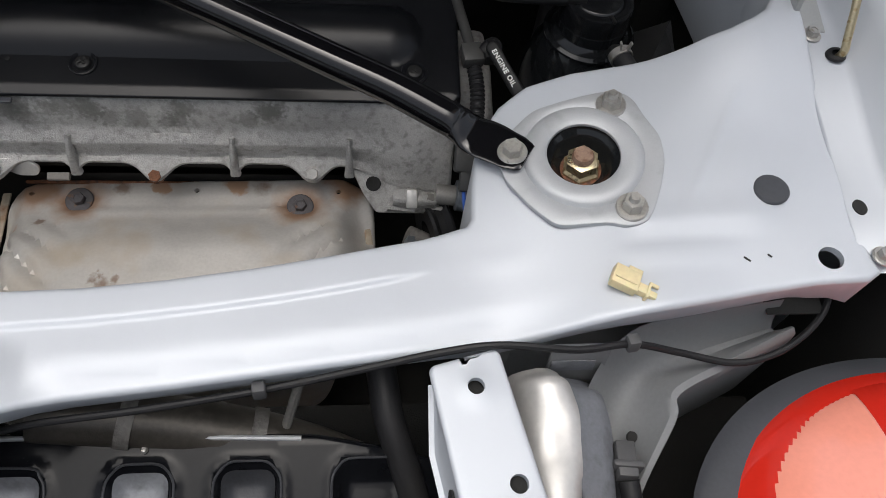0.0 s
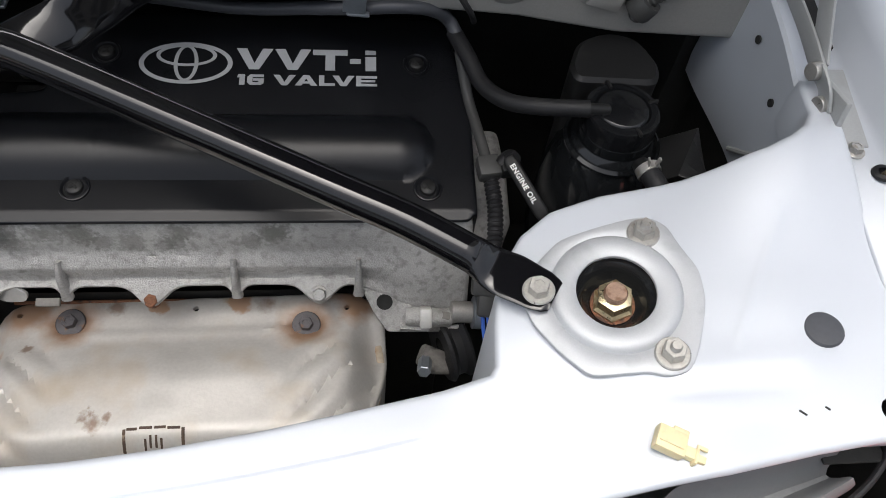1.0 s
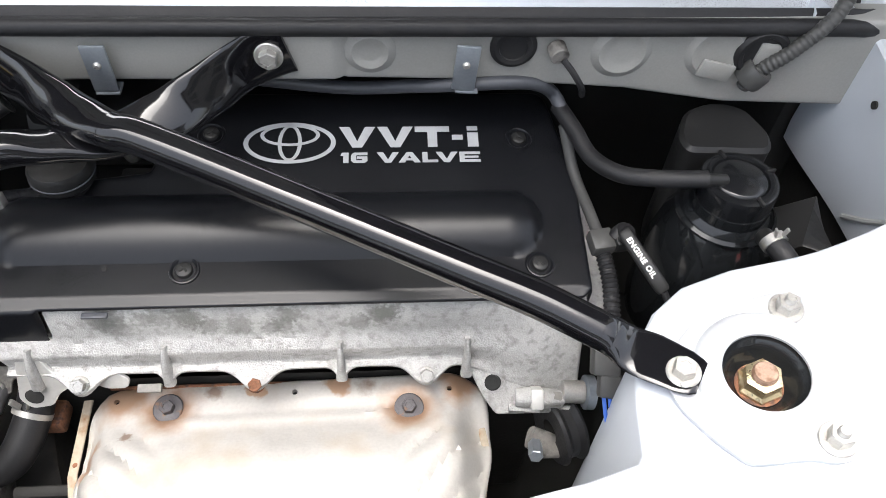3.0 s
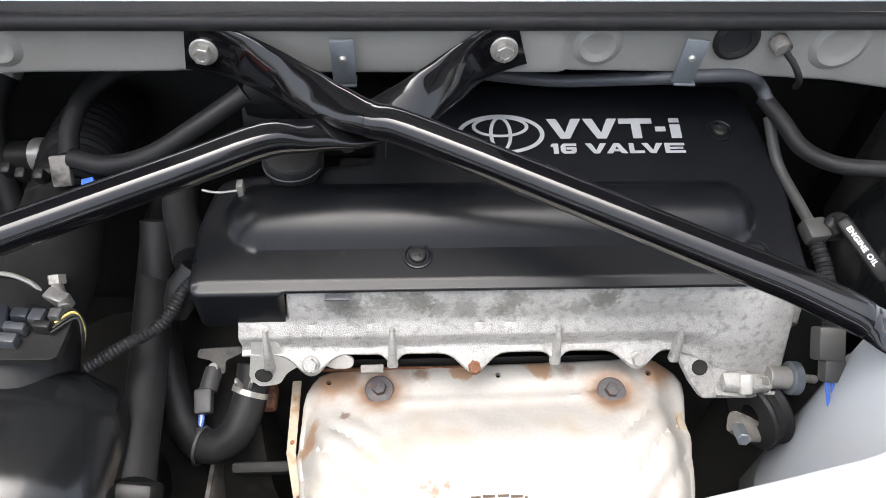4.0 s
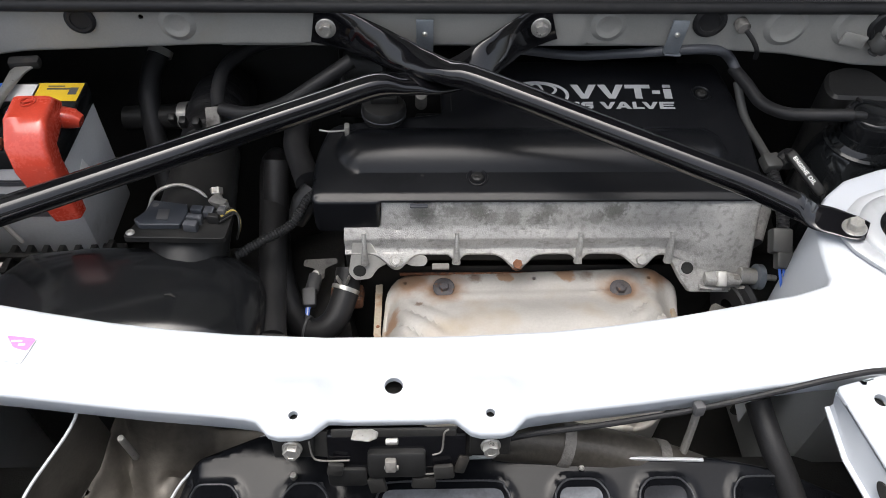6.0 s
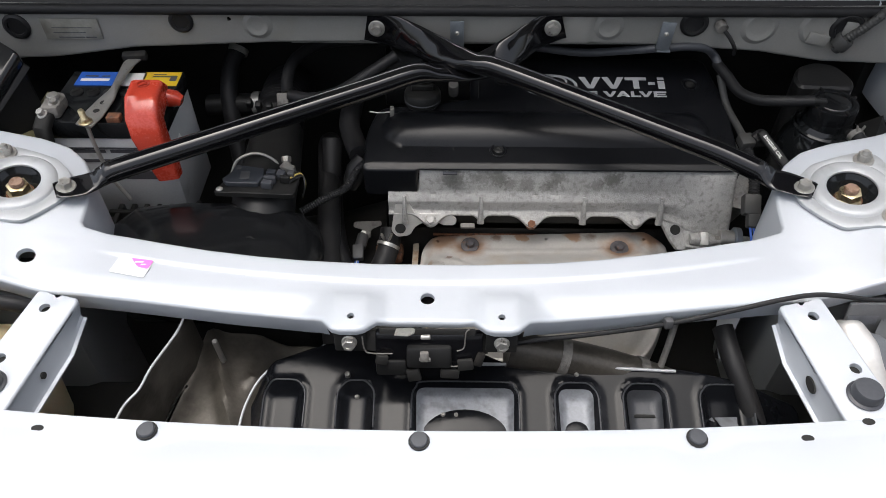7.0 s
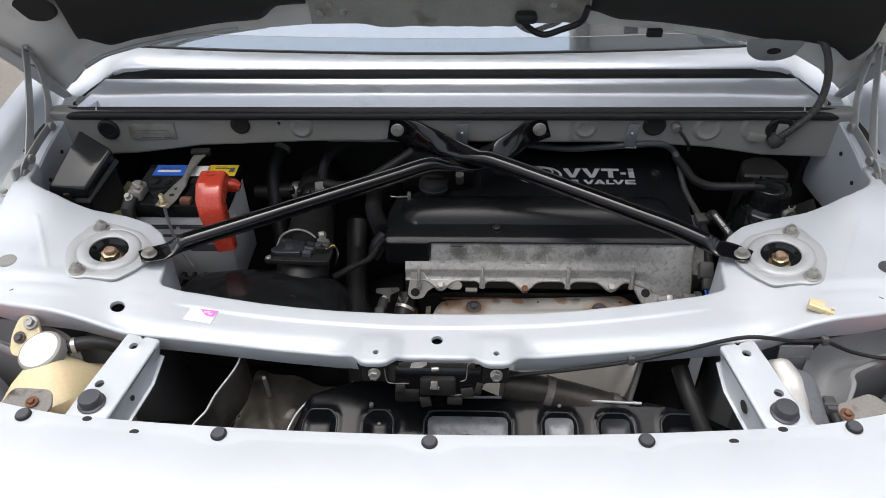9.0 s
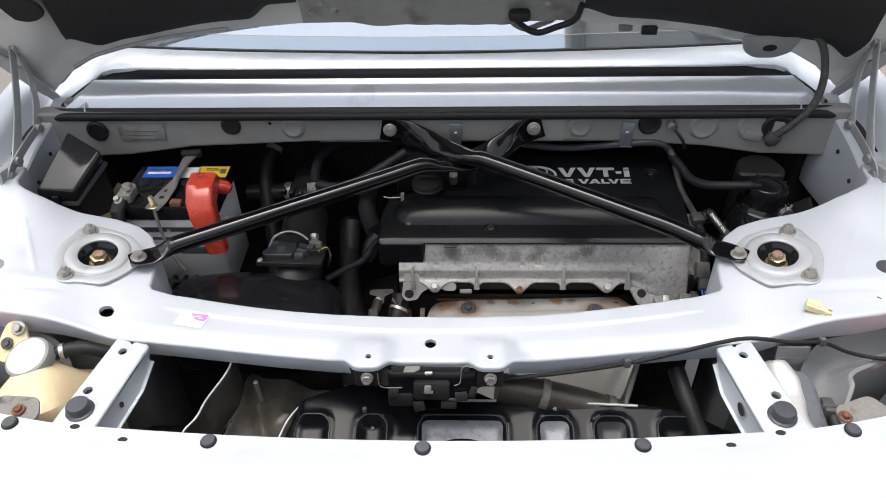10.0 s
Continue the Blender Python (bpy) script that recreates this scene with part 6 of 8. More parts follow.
    part("flange_screw", lathe([(0, 0.003), (0.003, 0.003), (0.005, 0.001), (0.005, 0)], m @ pose(-0.034, -0.027, -0.004), 14), STEEL, maf)
    for i in range(4):
        part("wire", hose([tuple(m @ Vector((0.062, 0.006 - 0.005 * i, 0.0))), (-0.196 + 0.002 * i, 0.552 - 0.003 * i, 0.795), (-0.186, 0.541 - 0.003 * i, 0.785), (-0.192, 0.530, 0.765)], 0.0013, 6, 6), YELLOW_WIRE if i == 1 else RUBBER, maf)


air_box()


def hoses_left():
    h = thing("coolant_hose", "black rubber coolant hose curving to the engine", "hose", (-0.15, 0.6, 0.6))
    part("hose", hose([(-0.071, 0.580, 0.650), (-0.076, 0.550, 0.632), (-0.092, 0.520, 0.612), (-0.122, 0.515, 0.600), (-0.150, 0.545, 0.605), (-0.168, 0.60, 0.64), (-0.172, 0.66, 0.70), (-0.170, 0.70, 0.74)], 0.0175, 18, 8), RUBBER, h)
    part("clamp", lathe([(0.0178, -0.0028), (0.0190, -0.0028), (0.0190, 0.0028), (0.0178, 0.0028)], along((-0.075, 0.556, 0.637), (-0.081, 0.540, 0.627)), 24), STEEL, h, "steel spring clamp")
    for k in (-1, 1):
        part("clamp_ear", box((0.003, 0.006, 0.014), (-0.076 + 0.006 * k, 0.553, 0.660), 0.0008, (0, 20 * k, 0)), STEEL, h)
    h2 = thing("radiator_hose", "thick black rubber hose running down past the air box", "hose", (-0.15, 0.45, 0.65))
    part("hose", hose([(-0.20, 0.82, 0.64), (-0.188, 0.74, 0.69), (-0.174, 0.64, 0.694), (-0.165, 0.55, 0.682), (-0.158, 0.48, 0.682), (-0.152, 0.44, 0.685)], 0.0185, 18, 8), RUBBER, h2)
    part("joint", box((0.044, 0.020, 0.034), (-0.150, 0.432, 0.690), 0.005, (25, 0, -6)), BLACK_PLASTIC, h2)
    part("lower_hose", hose([(-0.149, 0.425, 0.685), (-0.146, 0.40, 0.665), (-0.14, 0.36, 0.60)], 0.017, 16, 6), RUBBER, h2)
    b = thing("breather_hose", "grey-black rubber breather hose under the bars", "hose", (-0.15, 0.75, 0.86))
    part("hose", hose([(-0.232, 0.712, 0.818), (-0.195, 0.700, 0.820), (-0.150, 0.700, 0.833), (-0.105, 0.715, 0.855), (-0.062, 0.737, 0.874)], 0.0095, 16, 8), RUBBER, b)
    part("open_end", lathe([(0.0118, 0), (0.0118, 0.001), (0.008, 0.001), (0.008, -0.008), (0, -0.008)], along((-0.062, 0.737, 0.874), (-0.045, 0.746, 0.882)), 20), SHADOW, b)
    part("elbow", hose([(-0.236, 0.716, 0.816), (-0.240, 0.745, 0.826), (-0.232, 0.79, 0.835), (-0.19, 0.83, 0.84), (-0.10, 0.85, 0.84)], 0.0095, 16, 8), RUBBER, b)
    part("clip", box((0.018, 0.010, 0.030), (-0.242, 0.703, 0.810), 0.002, (-40, 0, 6)), CAST_DARK, b, "folded steel hose clip")
    part("tape", box((0.012, 0.008, 0.005), (-0.216, 0.692, 0.806), 0.002, (0, 0, 20)), BLUE_WIRE, b, "bright blue tag")
    k = thing("heater_hose", "ribbed black hose rising at the bulkhead", "hose", (-0.33, 0.83, 0.8))
    part("hose", hose([(-0.345, 0.862, 0.812), (-0.358, 0.835, 0.790), (-0.360, 0.80, 0.76), (-0.352, 0.76, 0.71), (-0.34, 0.72, 0.66)], 0.015, 16, 8), RUBBER, k)
    part("clamp", lathe([(0.0152, -0.005), (0.017, -0.005), (0.017, 0.005), (0.0152, 0.005)], along((-0.346, 0.858, 0.809), (-0.340, 0.872, 0.82)), 20), STEEL, k)
    c = thing("engine_harness", "corrugated black wiring conduit along the engine end", "wiring", (-0.12, 0.6, 0.76))
    part("conduit", hose([(-0.100, 0.600, 0.778), (-0.115, 0.590, 0.770), (-0.135, 0.565, 0.752), (-0.165, 0.545, 0.748), (-0.198, 0.528, 0.738)], 0.0058, 12, 10, 0.0006, 0.0036), RUBBER, c)
    part("branch", loft([((-0.108, 0.612, 0.770), 0.03, 0.026, (1, 0, 0)), ((-0.120, 0.600, 0.757), 0.034, 0.030, (1, 0, 0)), ((-0.127, 0.592, 0.744), 0.028, 0.024, (1, 0, 0)), ((-0.131, 0.586, 0.734), 0.02, 0.018, (1, 0, 0))], 16, 2.6), BLACK_PLASTIC, c)
    part("riser", hose([(-0.116, 0.625, 0.768), (-0.128, 0.66, 0.766), (-0.140, 0.70, 0.77), (-0.138, 0.75, 0.78)], 0.017, 14, 8), RUBBER, c)
    s = thing("coolant_sensor", "grey sensor plug with blue wires on a steel bracket", "sensor", (-0.12, 0.59, 0.64))
    part("bracket", plate(rounded([(-0.024, -0.004), (-0.008, -0.008), (-0.007, -0.022), (0.005, -0.022), (0.006, -0.008), (0.024, 0.0), (0.022, 0.007), (-0.022, 0.005)], 0.003), 0.003, pose(-0.112, 0.600, 0.641, 40, 0, 0)), CAST_DARK, s)
    part("screw", cylinder((-0.118, 0.590, 0.629), (-0.1185, 0.587, 0.634), 0.0055, seg=12), STEEL, s)
    part("body", cylinder((-0.119, 0.590, 0.626), (-0.123, 0.566, 0.622), 0.0095), GREY_PLASTIC, s)
    part("plug", box((0.018, 0.026, 0.016), (-0.125, 0.554, 0.622), 0.003, (20, 0, 4)), GREY_PLASTIC, s)
    for i in range(3):
        part("wire", hose([(-0.130 + 0.003 * i, 0.549, 0.620), (-0.129 + 0.002 * i, 0.54, 0.614), (-0.128 + 0.001 * i, 0.525, 0.612)], 0.0014, 6, 5), (BLUE_WIRE, WHITE_WIRE, BLUE_WIRE)[i], s)
    part("sleeve", hose([(-0.128, 0.528, 0.616), (-0.129, 0.512, 0.606), (-0.134, 0.505, 0.585), (-0.14, 0.52, 0.55)], 0.004, 8, 6), RUBBER, s)
    part("tie", lathe([(0.0185, -0.0015), (0.0198, -0.0015), (0.0198, 0.0015), (0.0185, 0.0015)], along((-0.126, 0.516, 0.600), (-0.14, 0.52, 0.60)), 20), GREY_PLASTIC, s, "grey cable tie")
    oil = thing("oil_filler_cap", "black screw cap behind the engine cover", "filler cap", (-0.022, 0.69, 0.82))
    part("cap", lathe([(0, 0.838), (0.018, 0.838), (0.026, 0.836), (0.0285, 0.832), (0.0285, 0.818), (0.025, 0.814), (0.024, 0.76)], pose(-0.020, 0.700, 0.0), 36), BLACK_PLASTIC, oil)
    part("grip", box((0.034, 0.008, 0.010), (-0.020, 0.700, 0.842), 0.002), BLACK_PLASTIC, oil)
    part("ring", lathe([(0.0288, 0.8235), (0.0295, 0.8245), (0.0288, 0.8255)], pose(-0.020, 0.700, 0.0), 36), TRIM_GREY, oil)
    tb = thing("intake_manifold", "black intake manifold in the dark behind the engine", "intake manifold", (0.1, 0.82, 0.78))
    part("plenum", loft([((-0.09, 0.83, 0.775), 0.09, 0.09, (0, 1, 0)), ((0.05, 0.845, 0.765), 0.10, 0.10, (0, 1, 0)), ((0.40, 0.845, 0.755), 0.10, 0.10, (0, 1, 0))], 24, 2.6), BLACK_PLASTIC, tb)
    part("throttle", cylinder((-0.075, 0.822, 0.815), (-0.02, 0.815, 0.815), 0.034), BLACK_PLASTIC, tb)
    part("valve", cylinder((0.028, 0.745, 0.80), (0.028, 0.735, 0.825), 0.008), CAST_DARK, tb)
    part("coil_strip", box((0.05, 0.03, 0.02), (0.045, 0.715, 0.79), 0.004), BLACK_PLASTIC, tb)
    clip = thing("wire_clip", "small bright bent wire clip by the oil cap", "clip", (-0.085, 0.67, 0.82))
    part("wire", hose([(-0.100, 0.664, 0.822), (-0.086, 0.660, 0.823), (-0.068, 0.662, 0.823)], 0.0012, 6, 6), STEEL, clip)
    part("tab", box((0.006, 0.010, 0.030), (-0.066, 0.668, 0.812), 0.001), STEEL, clip)
    g = thing("gearbox", "grimy cast gearbox with ribs deep in the bay", "gearbox", (-0.2, 0.6, 0.45))
    part("case", loft([((-0.36, 0.62, 0.42), 0.22, 0.22, (0, 1, 0)), ((-0.28, 0.62, 0.43), 0.28, 0.26, (0, 1, 0)), ((-0.16, 0.63, 0.44), 0.28, 0.26, (0, 1, 0)), ((-0.07, 0.64, 0.45), 0.30, 0.28, (0, 1, 0))], 30, 2.6), DARK, g)
    for y in (0.47, 0.50):
        part("bracket", box((0.10, 0.012, 0.035), (-0.045, y, 0.575 - (0.50 - y)), 0.004, (18, 0, 0)), DARK, g)
    part("fin", loft([((-0.125, 0.44, 0.60), 0.014, 0.06, (1, 0, 0)), ((-0.118, 0.40, 0.60), 0.014, 0.07, (1, 0, 0)), ((-0.108, 0.34, 0.56), 0.014, 0.07, (1, 0, 0))], 14, 4), CAST_DARK, g, "pale cast fin")
    part("fin", loft([((-0.120, 0.535, 0.525), 0.009, 0.09, (1, 0, 0)), ((-0.122, 0.50, 0.520), 0.009, 0.09, (1, 0, 0)), ((-0.128, 0.44, 0.505), 0.009, 0.09, (1, 0, 0))], 14, 4), CAST_DARK, g, "pale cast fin")
    part("solenoid", box((0.045, 0.03, 0.022), (-0.075, 0.565, 0.610), 0.005), RUST, g, "rust-brown connector")
    for y, z in ((0.43, 0.58), (0.46, 0.56)):
        part("tube", hose([(-0.11, y, z), (-0.04, y, z - 0.004), (-0.02, y + 0.01, z - 0.03)], 0.011, 12, 6), DARK, g)


hoses_left()


# ---- forward of the crossmember: brackets, bumper, trays ----
def support_bracket(s):
    b = thing("bumper_bracket", "silver painted steel strip bracket with a rubber buffer", "bracket", (s * 0.46, 0.2, 0.82), "bumper brackets")
    top = rounded([(0.411, 0.276), (0.457, 0.288), (0.494, 0.122), (0.439, 0.120)], 0.003)
    strip = sheet(top, lambda x, y: 0.834 - 0.004 * (0.28 - y) / 0.16 + 0.0025 * math.exp(-(math.hypot(x - 0.441, y - 0.261) / 0.013) ** 4) + 0.002 * math.exp(-(math.hypot(x - 0.461, y - 0.159) / 0.024) ** 6),
                  [circle(0.4405, 0.262, 0.0062), circle(0.465, 0.194, 0.0066)], 0.006, skirt=lambda x, y: 0.006)
    if s < 0:
        for v in strip.verts:
            v.co.x = -v.co.x
        bmesh.ops.reverse_faces(strip, faces=strip.faces[:])
    part("strip", strip, SILVER, b)
    # folded inner web with a flange
    web = bmesh.new()
    rows = []
    for i in range(25):
        t = i / 24
        x, y = s * (0.4065 + 0.028 * t), 0.277 - 0.156 * t
        off = -0.003 + 0.012 * min(1.0, 3 * t) - 0.004 * t
        rows.append([web.verts.new(q) for q in ((x + s * 0.018, y, 0.8295 - 0.004 * t), (x + s * 0.002, y, 0.826), (x - s * (off - 0.006), y, 0.804 - 0.012 * t), (x - s * (off - 0.004), y, 0.800 - 0.012 * t), (x - s * off, y, 0.799 - 0.012 * t), (x - s * off, y, 0.797 - 0.012 * t))])
    for p, q in zip(rows, rows[1:]):
        for k in range(5):
            web.faces.new((p[k], q[k], q[k + 1], p[k + 1]))
    part("web", web, SILVER, b)
    part("web_hole", lathe([(0, 0.001), (0.005, 0.001), (0.005, -0.001)], pose(s * 0.4205, 0.185, 0.813, 0, -s * 80, 0) @ Matrix.Diagonal((1.1, 2.2, 1, 1) if s > 0 else (0.8, 0.8, 1, 1)), 18), SHADOW, b)
    part("buffer", lathe([(0.0185, 0), (0.0185, 0.001), (0.0155, 0.0025), (0.0152, 0.011), (0.0135, 0.0135), (0, 0.0142)], pose(s * 0.461, 0.159, 0.8335), 36), TRIM_GREY, b, "dark grey rubber buffer")
    # Black discs just under the strip keep its holes dark, as shade would
    for x, y in ((0.4405, 0.262), (0.465, 0.194)):
        part("hole_shade_disc", lathe([(0, 0), (0.009, 0), (0.009, -0.001)], pose(s * x, y, 0.8255), 16), SHADOW, b)


support_bracket(1)
support_bracket(-1)


def bumper():
    b = thing("bumper_cover", "white-silver painted bumper cover with fixing clips", "bumper", (0, 0.0, 0.8))

    def edge(x):
        y = 0.094 + 0.10 * x * x + 0.02 * smooth01(0.45, 0.7, abs(x)) - 0.05 * smooth01(0.60, 0.85, abs(x))
        return y + 0.004
    bmx = bmesh.new()
    rows = []
    n = 240
    for i in range(n + 1):
        x = -0.86 + 1.72 * i / n
        e = edge(x)
        arc = 0.20 * (x / 0.86) ** 4 + 0.05 * x * x
        fall = -0.10 * smooth01(0.60, 0.86, abs(x))
        w = 0.016 + 0.010 * max(math.exp(-((x - c) / 0.030) ** 4) for c in (-0.525, -0.264, 0.0, 0.266, 0.525))
        prof = [(e, 0.838), (e + 0.0005, 0.8555), (e - 0.001, 0.8585), (e - 0.004, 0.8592), (e - w, 0.8592), (e - w - 0.004, 0.8597), (e - w - 0.012, 0.8612), (0.020 + arc, 0.868), (-0.04 + arc, 0.867), (-0.085 + arc, 0.858), (-0.11 + arc, 0.842), (-0.125 + arc, 0.81), (-0.135 + arc, 0.74), (-0.15 + arc, 0.62), (-0.13 + arc, 0.45), (-0.06 + arc, 0.30)]
        rows.append([bmx.verts.new((x, y, z + fall)) for y, z in prof])
    for p, q in zip(rows, rows[1:]):
        for k in range(len(p) - 1):
            bmx.faces.new((p[k], q[k], q[k + 1], p[k + 1]))
    part("shell", bmx, SILVER, b, angle=50)
    for x in (-0.525, -0.264, 0.0, 0.266, 0.525):
        y = edge(x) - 0.013
        clip = thing("bumper_clip", "black round plastic fixing clip on the bumper edge", "clip", (x, y, 0.8594), "bumper clips")
        part("flange", lathe([(0, 0.0), (0.0100, 0.0), (0.0104, 0.0012), (0.0098, 0.0026), (0, 0.0026)], pose(x, y, 0.8594, 0, 0, 20), sides=14), BLACK_PLASTIC, clip)
        part("head", lathe([(0.0086, 0.002), (0.0083, 0.0046), (0.0074, 0.0055), (0, 0.0058)], pose(x, y, 0.8594), 26), TRIM_GREY, clip)
    for x, y in ((-0.372, 0.094), (0.372, 0.094), (-0.440, 0.113), (0.437, 0.113)):
        part("slot", lathe([(0, 0.0006), (0.0062, 0.0006), (0.0062, -0.002)], pose(x, y, 0.8592) @ Matrix.Diagonal((1, 0.6, 1, 1)), 18), SHADOW, b)


bumper()


def latch():
    l = thing("lid_latch", "black greasy lid latch mechanism with bent steel plates", "latch", (0, 0.24, 0.8))
    part("base", box((0.124, 0.012, 0.045), (0.004, 0.238, 0.800), 0.003, (-24, 0, 0)), BLACK_GLOSS, l)
    part("housing", box((0.052, 0.016, 0.028), (0.004, 0.230, 0.796), 0.004, (-24, 0, 0)), BLACK_PLASTIC, l)
    part("block", box((0.036, 0.014, 0.020), (-0.040, 0.226, 0.780), 0.004, (-24, 0, 0)), BLACK_PLASTIC, l)
    part("jaw", box((0.010, 0.008, 0.012), (-0.001, 0.221, 0.806), 0.002, (-24, 0, 0)), CAST_DARK, l)
    part("jaw_pin", cylinder((-0.007, 0.224, 0.798), (0.006, 0.223, 0.798), 0.003), STEEL, l)
    part("lever", loft([((-0.034, 0.240, 0.826), 0.010, 0.002, (0, 1, 0)), ((-0.018, 0.236, 0.832), 0.012, 0.002, (0, 1, 0)), ((-0.012, 0.234, 0.836), 0.006, 0.002, (0, 1, 0))], 10, 4), STEEL, l)
    part("side_plate", box((0.034, 0.003, 0.030), (0.054, 0.240, 0.806), 0.001, (-30, 0, 10)), DARK, l)
    part("side_plate", box((0.036, 0.003, 0.026), (-0.056, 0.241, 0.808), 0.001, (-30, 0, -6)), DARK, l)
    for pts in (((-0.072, 0.236, 0.822), (-0.070, 0.231, 0.804), (-0.062, 0.229, 0.800), (-0.038, 0.229, 0.800)), ((0.036, 0.232, 0.802), (0.044, 0.234, 0.806), (0.046, 0.240, 0.826), (0.050, 0.242, 0.830)), ((0.020, 0.222, 0.788), (0.036, 0.222, 0.786), (0.048, 0.226, 0.792))):
        part("plate_edge", hose(pts, 0.0009, 6, 5), CAST_DARK, l, "thin paler line along a plate edge")
    part("lip", box((0.110, 0.003, 0.010), (0.002, 0.243, 0.822), 0.0008, (-24, 0, 0)), DARK, l)
    part("striker_pin", cylinder((-0.005, 0.233, 0.826), (0.006, 0.233, 0.827), 0.003), STEEL, l)
    for x, y, z, sx, sz, turn in ((-0.050, 0.222, 0.798, 0.014, 0.012, 12), (0.046, 0.222, 0.790, 0.018, 0.014, -8), (0.028, 0.219, 0.776, 0.022, 0.012, 4), (-0.014, 0.218, 0.774, 0.016, 0.016, -15), (0.062, 0.228, 0.792, 0.010, 0.018, 20)):
        part("lever_arm", box((sx, 0.006, sz), (x, y, z), 0.002, (-24, turn, 0)), DARK, l)


latch()


TRAY_WORN_LIT = material("worn_and_lit_tray_paint", (0.035, 0.037, 0.042), 0.4, 0.2, 0.25, 300, 30, 0.2, second=(0.04, 0.04, 0.045), spots=0.55, spot_scale=60, spot_soft=0.15)


def tray():
    """The black painted tray with its pressed windows, between crossmember and bumper."""
    t = thing("rear_tray", "black painted pressed tray with pale flaking recesses", "car body", (0.1, 0.2, 0.7))
    windows = [(-0.178, 0.024, 0), (-0.088, 0.020, 0), (0.047, 0.063, 1), (0.184, 0.024, 1), (0.268, 0.024, 2), (0.368, 0.030, 0)]

    def to_edge(x, y, cx, w):
        """Distance outside one window's rounded outline, minus inside."""
        r = 0.013
        dx, dy = abs(x - cx) - (w - r), abs(y - 0.160) - (0.082 - r)
        return math.hypot(max(dx, 0), max(dy, 0)) + min(max(dx, dy), 0) - r

    def height(x, y):
        z = 0.722 - 0.30 * (0.262 - y) - 0.006 * smooth01(0.30, 0.45, abs(x - 0.05))
        e = min(to_edge(x, y, cx, w) for cx, w, _ in windows)
        z += 0.0022 * math.exp(-((e - 0.005) / 0.003) ** 2) - 0.012 * (1 - smooth01(-0.011, 0.003, e))
        return z - 0.02 * smooth01(0.38, 0.46, x) - 0.03 * smooth01(-0.19, -0.225, x)
    out_line = rounded([(-0.228, 0.09), (0.46, 0.09), (0.46, 0.235), (0.32, 0.262), (0.10, 0.266), (0.02, 0.30), (-0.13, 0.29), (-0.20, 0.265), (-0.226, 0.22)], 0.01)
    part("pan", sheet(out_line, height, [], 0.0046, skirt=lambda x, y: 0.04), TRAY, t)
    for cx, w, pale in windows:
        rim = [(cx - w - 0.003, 0.190), (cx - w - 0.003, 0.212), (cx - w - 0.0025, 0.230), (cx - w + 0.002, 0.239), (cx - w + 0.010, 0.2448), (cx, 0.2455), (cx + w - 0.010, 0.2448), (cx + w - 0.002, 0.239), (cx + w + 0.0025, 0.230), (cx + w + 0.003, 0.212), (cx + w + 0.003, 0.190)]
        # Paler bead paints the gloss that the pressed rim catches
        part("window_rim", hose([(x, y, height(x, y) + 0.0004) for x, y in rim], 0.0011, 8, 5), TRAY_WORN_LIT, t, "grey bead standing for gloss on the window rim")
        if pale:
            pts = rounded([(cx - w + 0.006, 0.12), (cx + w - 0.006, 0.12), (cx + w - 0.002, 0.240), (cx - w + 0.002, 0.240)], 0.012)
            part("bare_patch", sheet(pts, lambda x, y: max(height(x, y), height(x, 0.20) + 0.30 * (y - 0.20)) + 0.0010, [], 0.006, thick=0.0006), WATER_SHEET if pale < 2 else TRAY_WORN_LIT, t, "pale bare metal patch")
    for mx, my, rx, ry in ((0.047, 0.186, 0.056, 0.036), (0.184, 0.186, 0.019, 0.022)):
        part("mound", lathe([(0, 0.004), (0.5, 0.0035), (0.85, 0.002), (1, -0.002)], pose(mx, my, height(mx, my) + 0.0012, 16.7, 0, 0) @ Matrix.Diagonal((rx, ry, 0.4, 1)), 32), TRAY, t)
    part("slot", box((0.026, 0.007, 0.001), (0.268, 0.214, height(0.268, 0.214) + 0.0012), 0.0004, (-16, 0, 0)), SHADOW, t)
    flakes = [[(-0.012, 0.004), (0.016, 0.005), (0.013, -0.006), (0.012, -0.022), (-0.006, -0.020), (-0.010, -0.006)], [(-0.004, 0.010), (0.002, 0.010), (0.001, 0.020), (-0.006, 0.021)], [(0.006, 0.012), (0.012, 0.011), (0.018, 0.022), (0.007, 0.024)], [(-0.020, 0.0), (-0.014, -0.004), (-0.015, 0.004)]]
    for f in flakes:
        part("paint_flake", plate([(x, y) for x, y in f], 0.0008, pose(0.366, 0.210, height(0.366, 0.212) + 0.0016, -17, 0, 0), 0), WATER_SHEET, t, "flaking pale paint")
    part("edge", hose([(0.02, 0.266, 0.727), (0.15, 0.266, 0.7265), (0.31, 0.262, 0.7225)], 0.0022, 8, 6), MOUNT, t, "pale bead along the front edge")
    part("edge", hose([(-0.132, 0.292, 0.728), (-0.20, 0.267, 0.712), (-0.228, 0.222, 0.695), (-0.234, 0.16, 0.675)], 0.0016, 8, 6), MOUNT, t)
    for x, y in ((0.02, 0.212), (0.036, 0.212), (-0.088, 0.232), (0.186, 0.256)):
        part("rivet", lathe([(0, 0.0022), (0.002, 0.002), (0.0032, 0)], pose(x, y, height(x, y) + 0.0012), 12), STEEL, t)
    f = thing("floor_panel", "dirty grey pressed metal panel below the crossmember", "car body", (-0.28, 0.2, 0.68))

    def floor_z(x, y):
        z = 0.694 - 0.1 * (0.30 - y) - 0.03 * smooth01(-0.24, -0.19, x)
        z += 0.010 * math.exp(-((x + 0.262 + 0.35 * (y - 0.25)) / 0.010) ** 2)
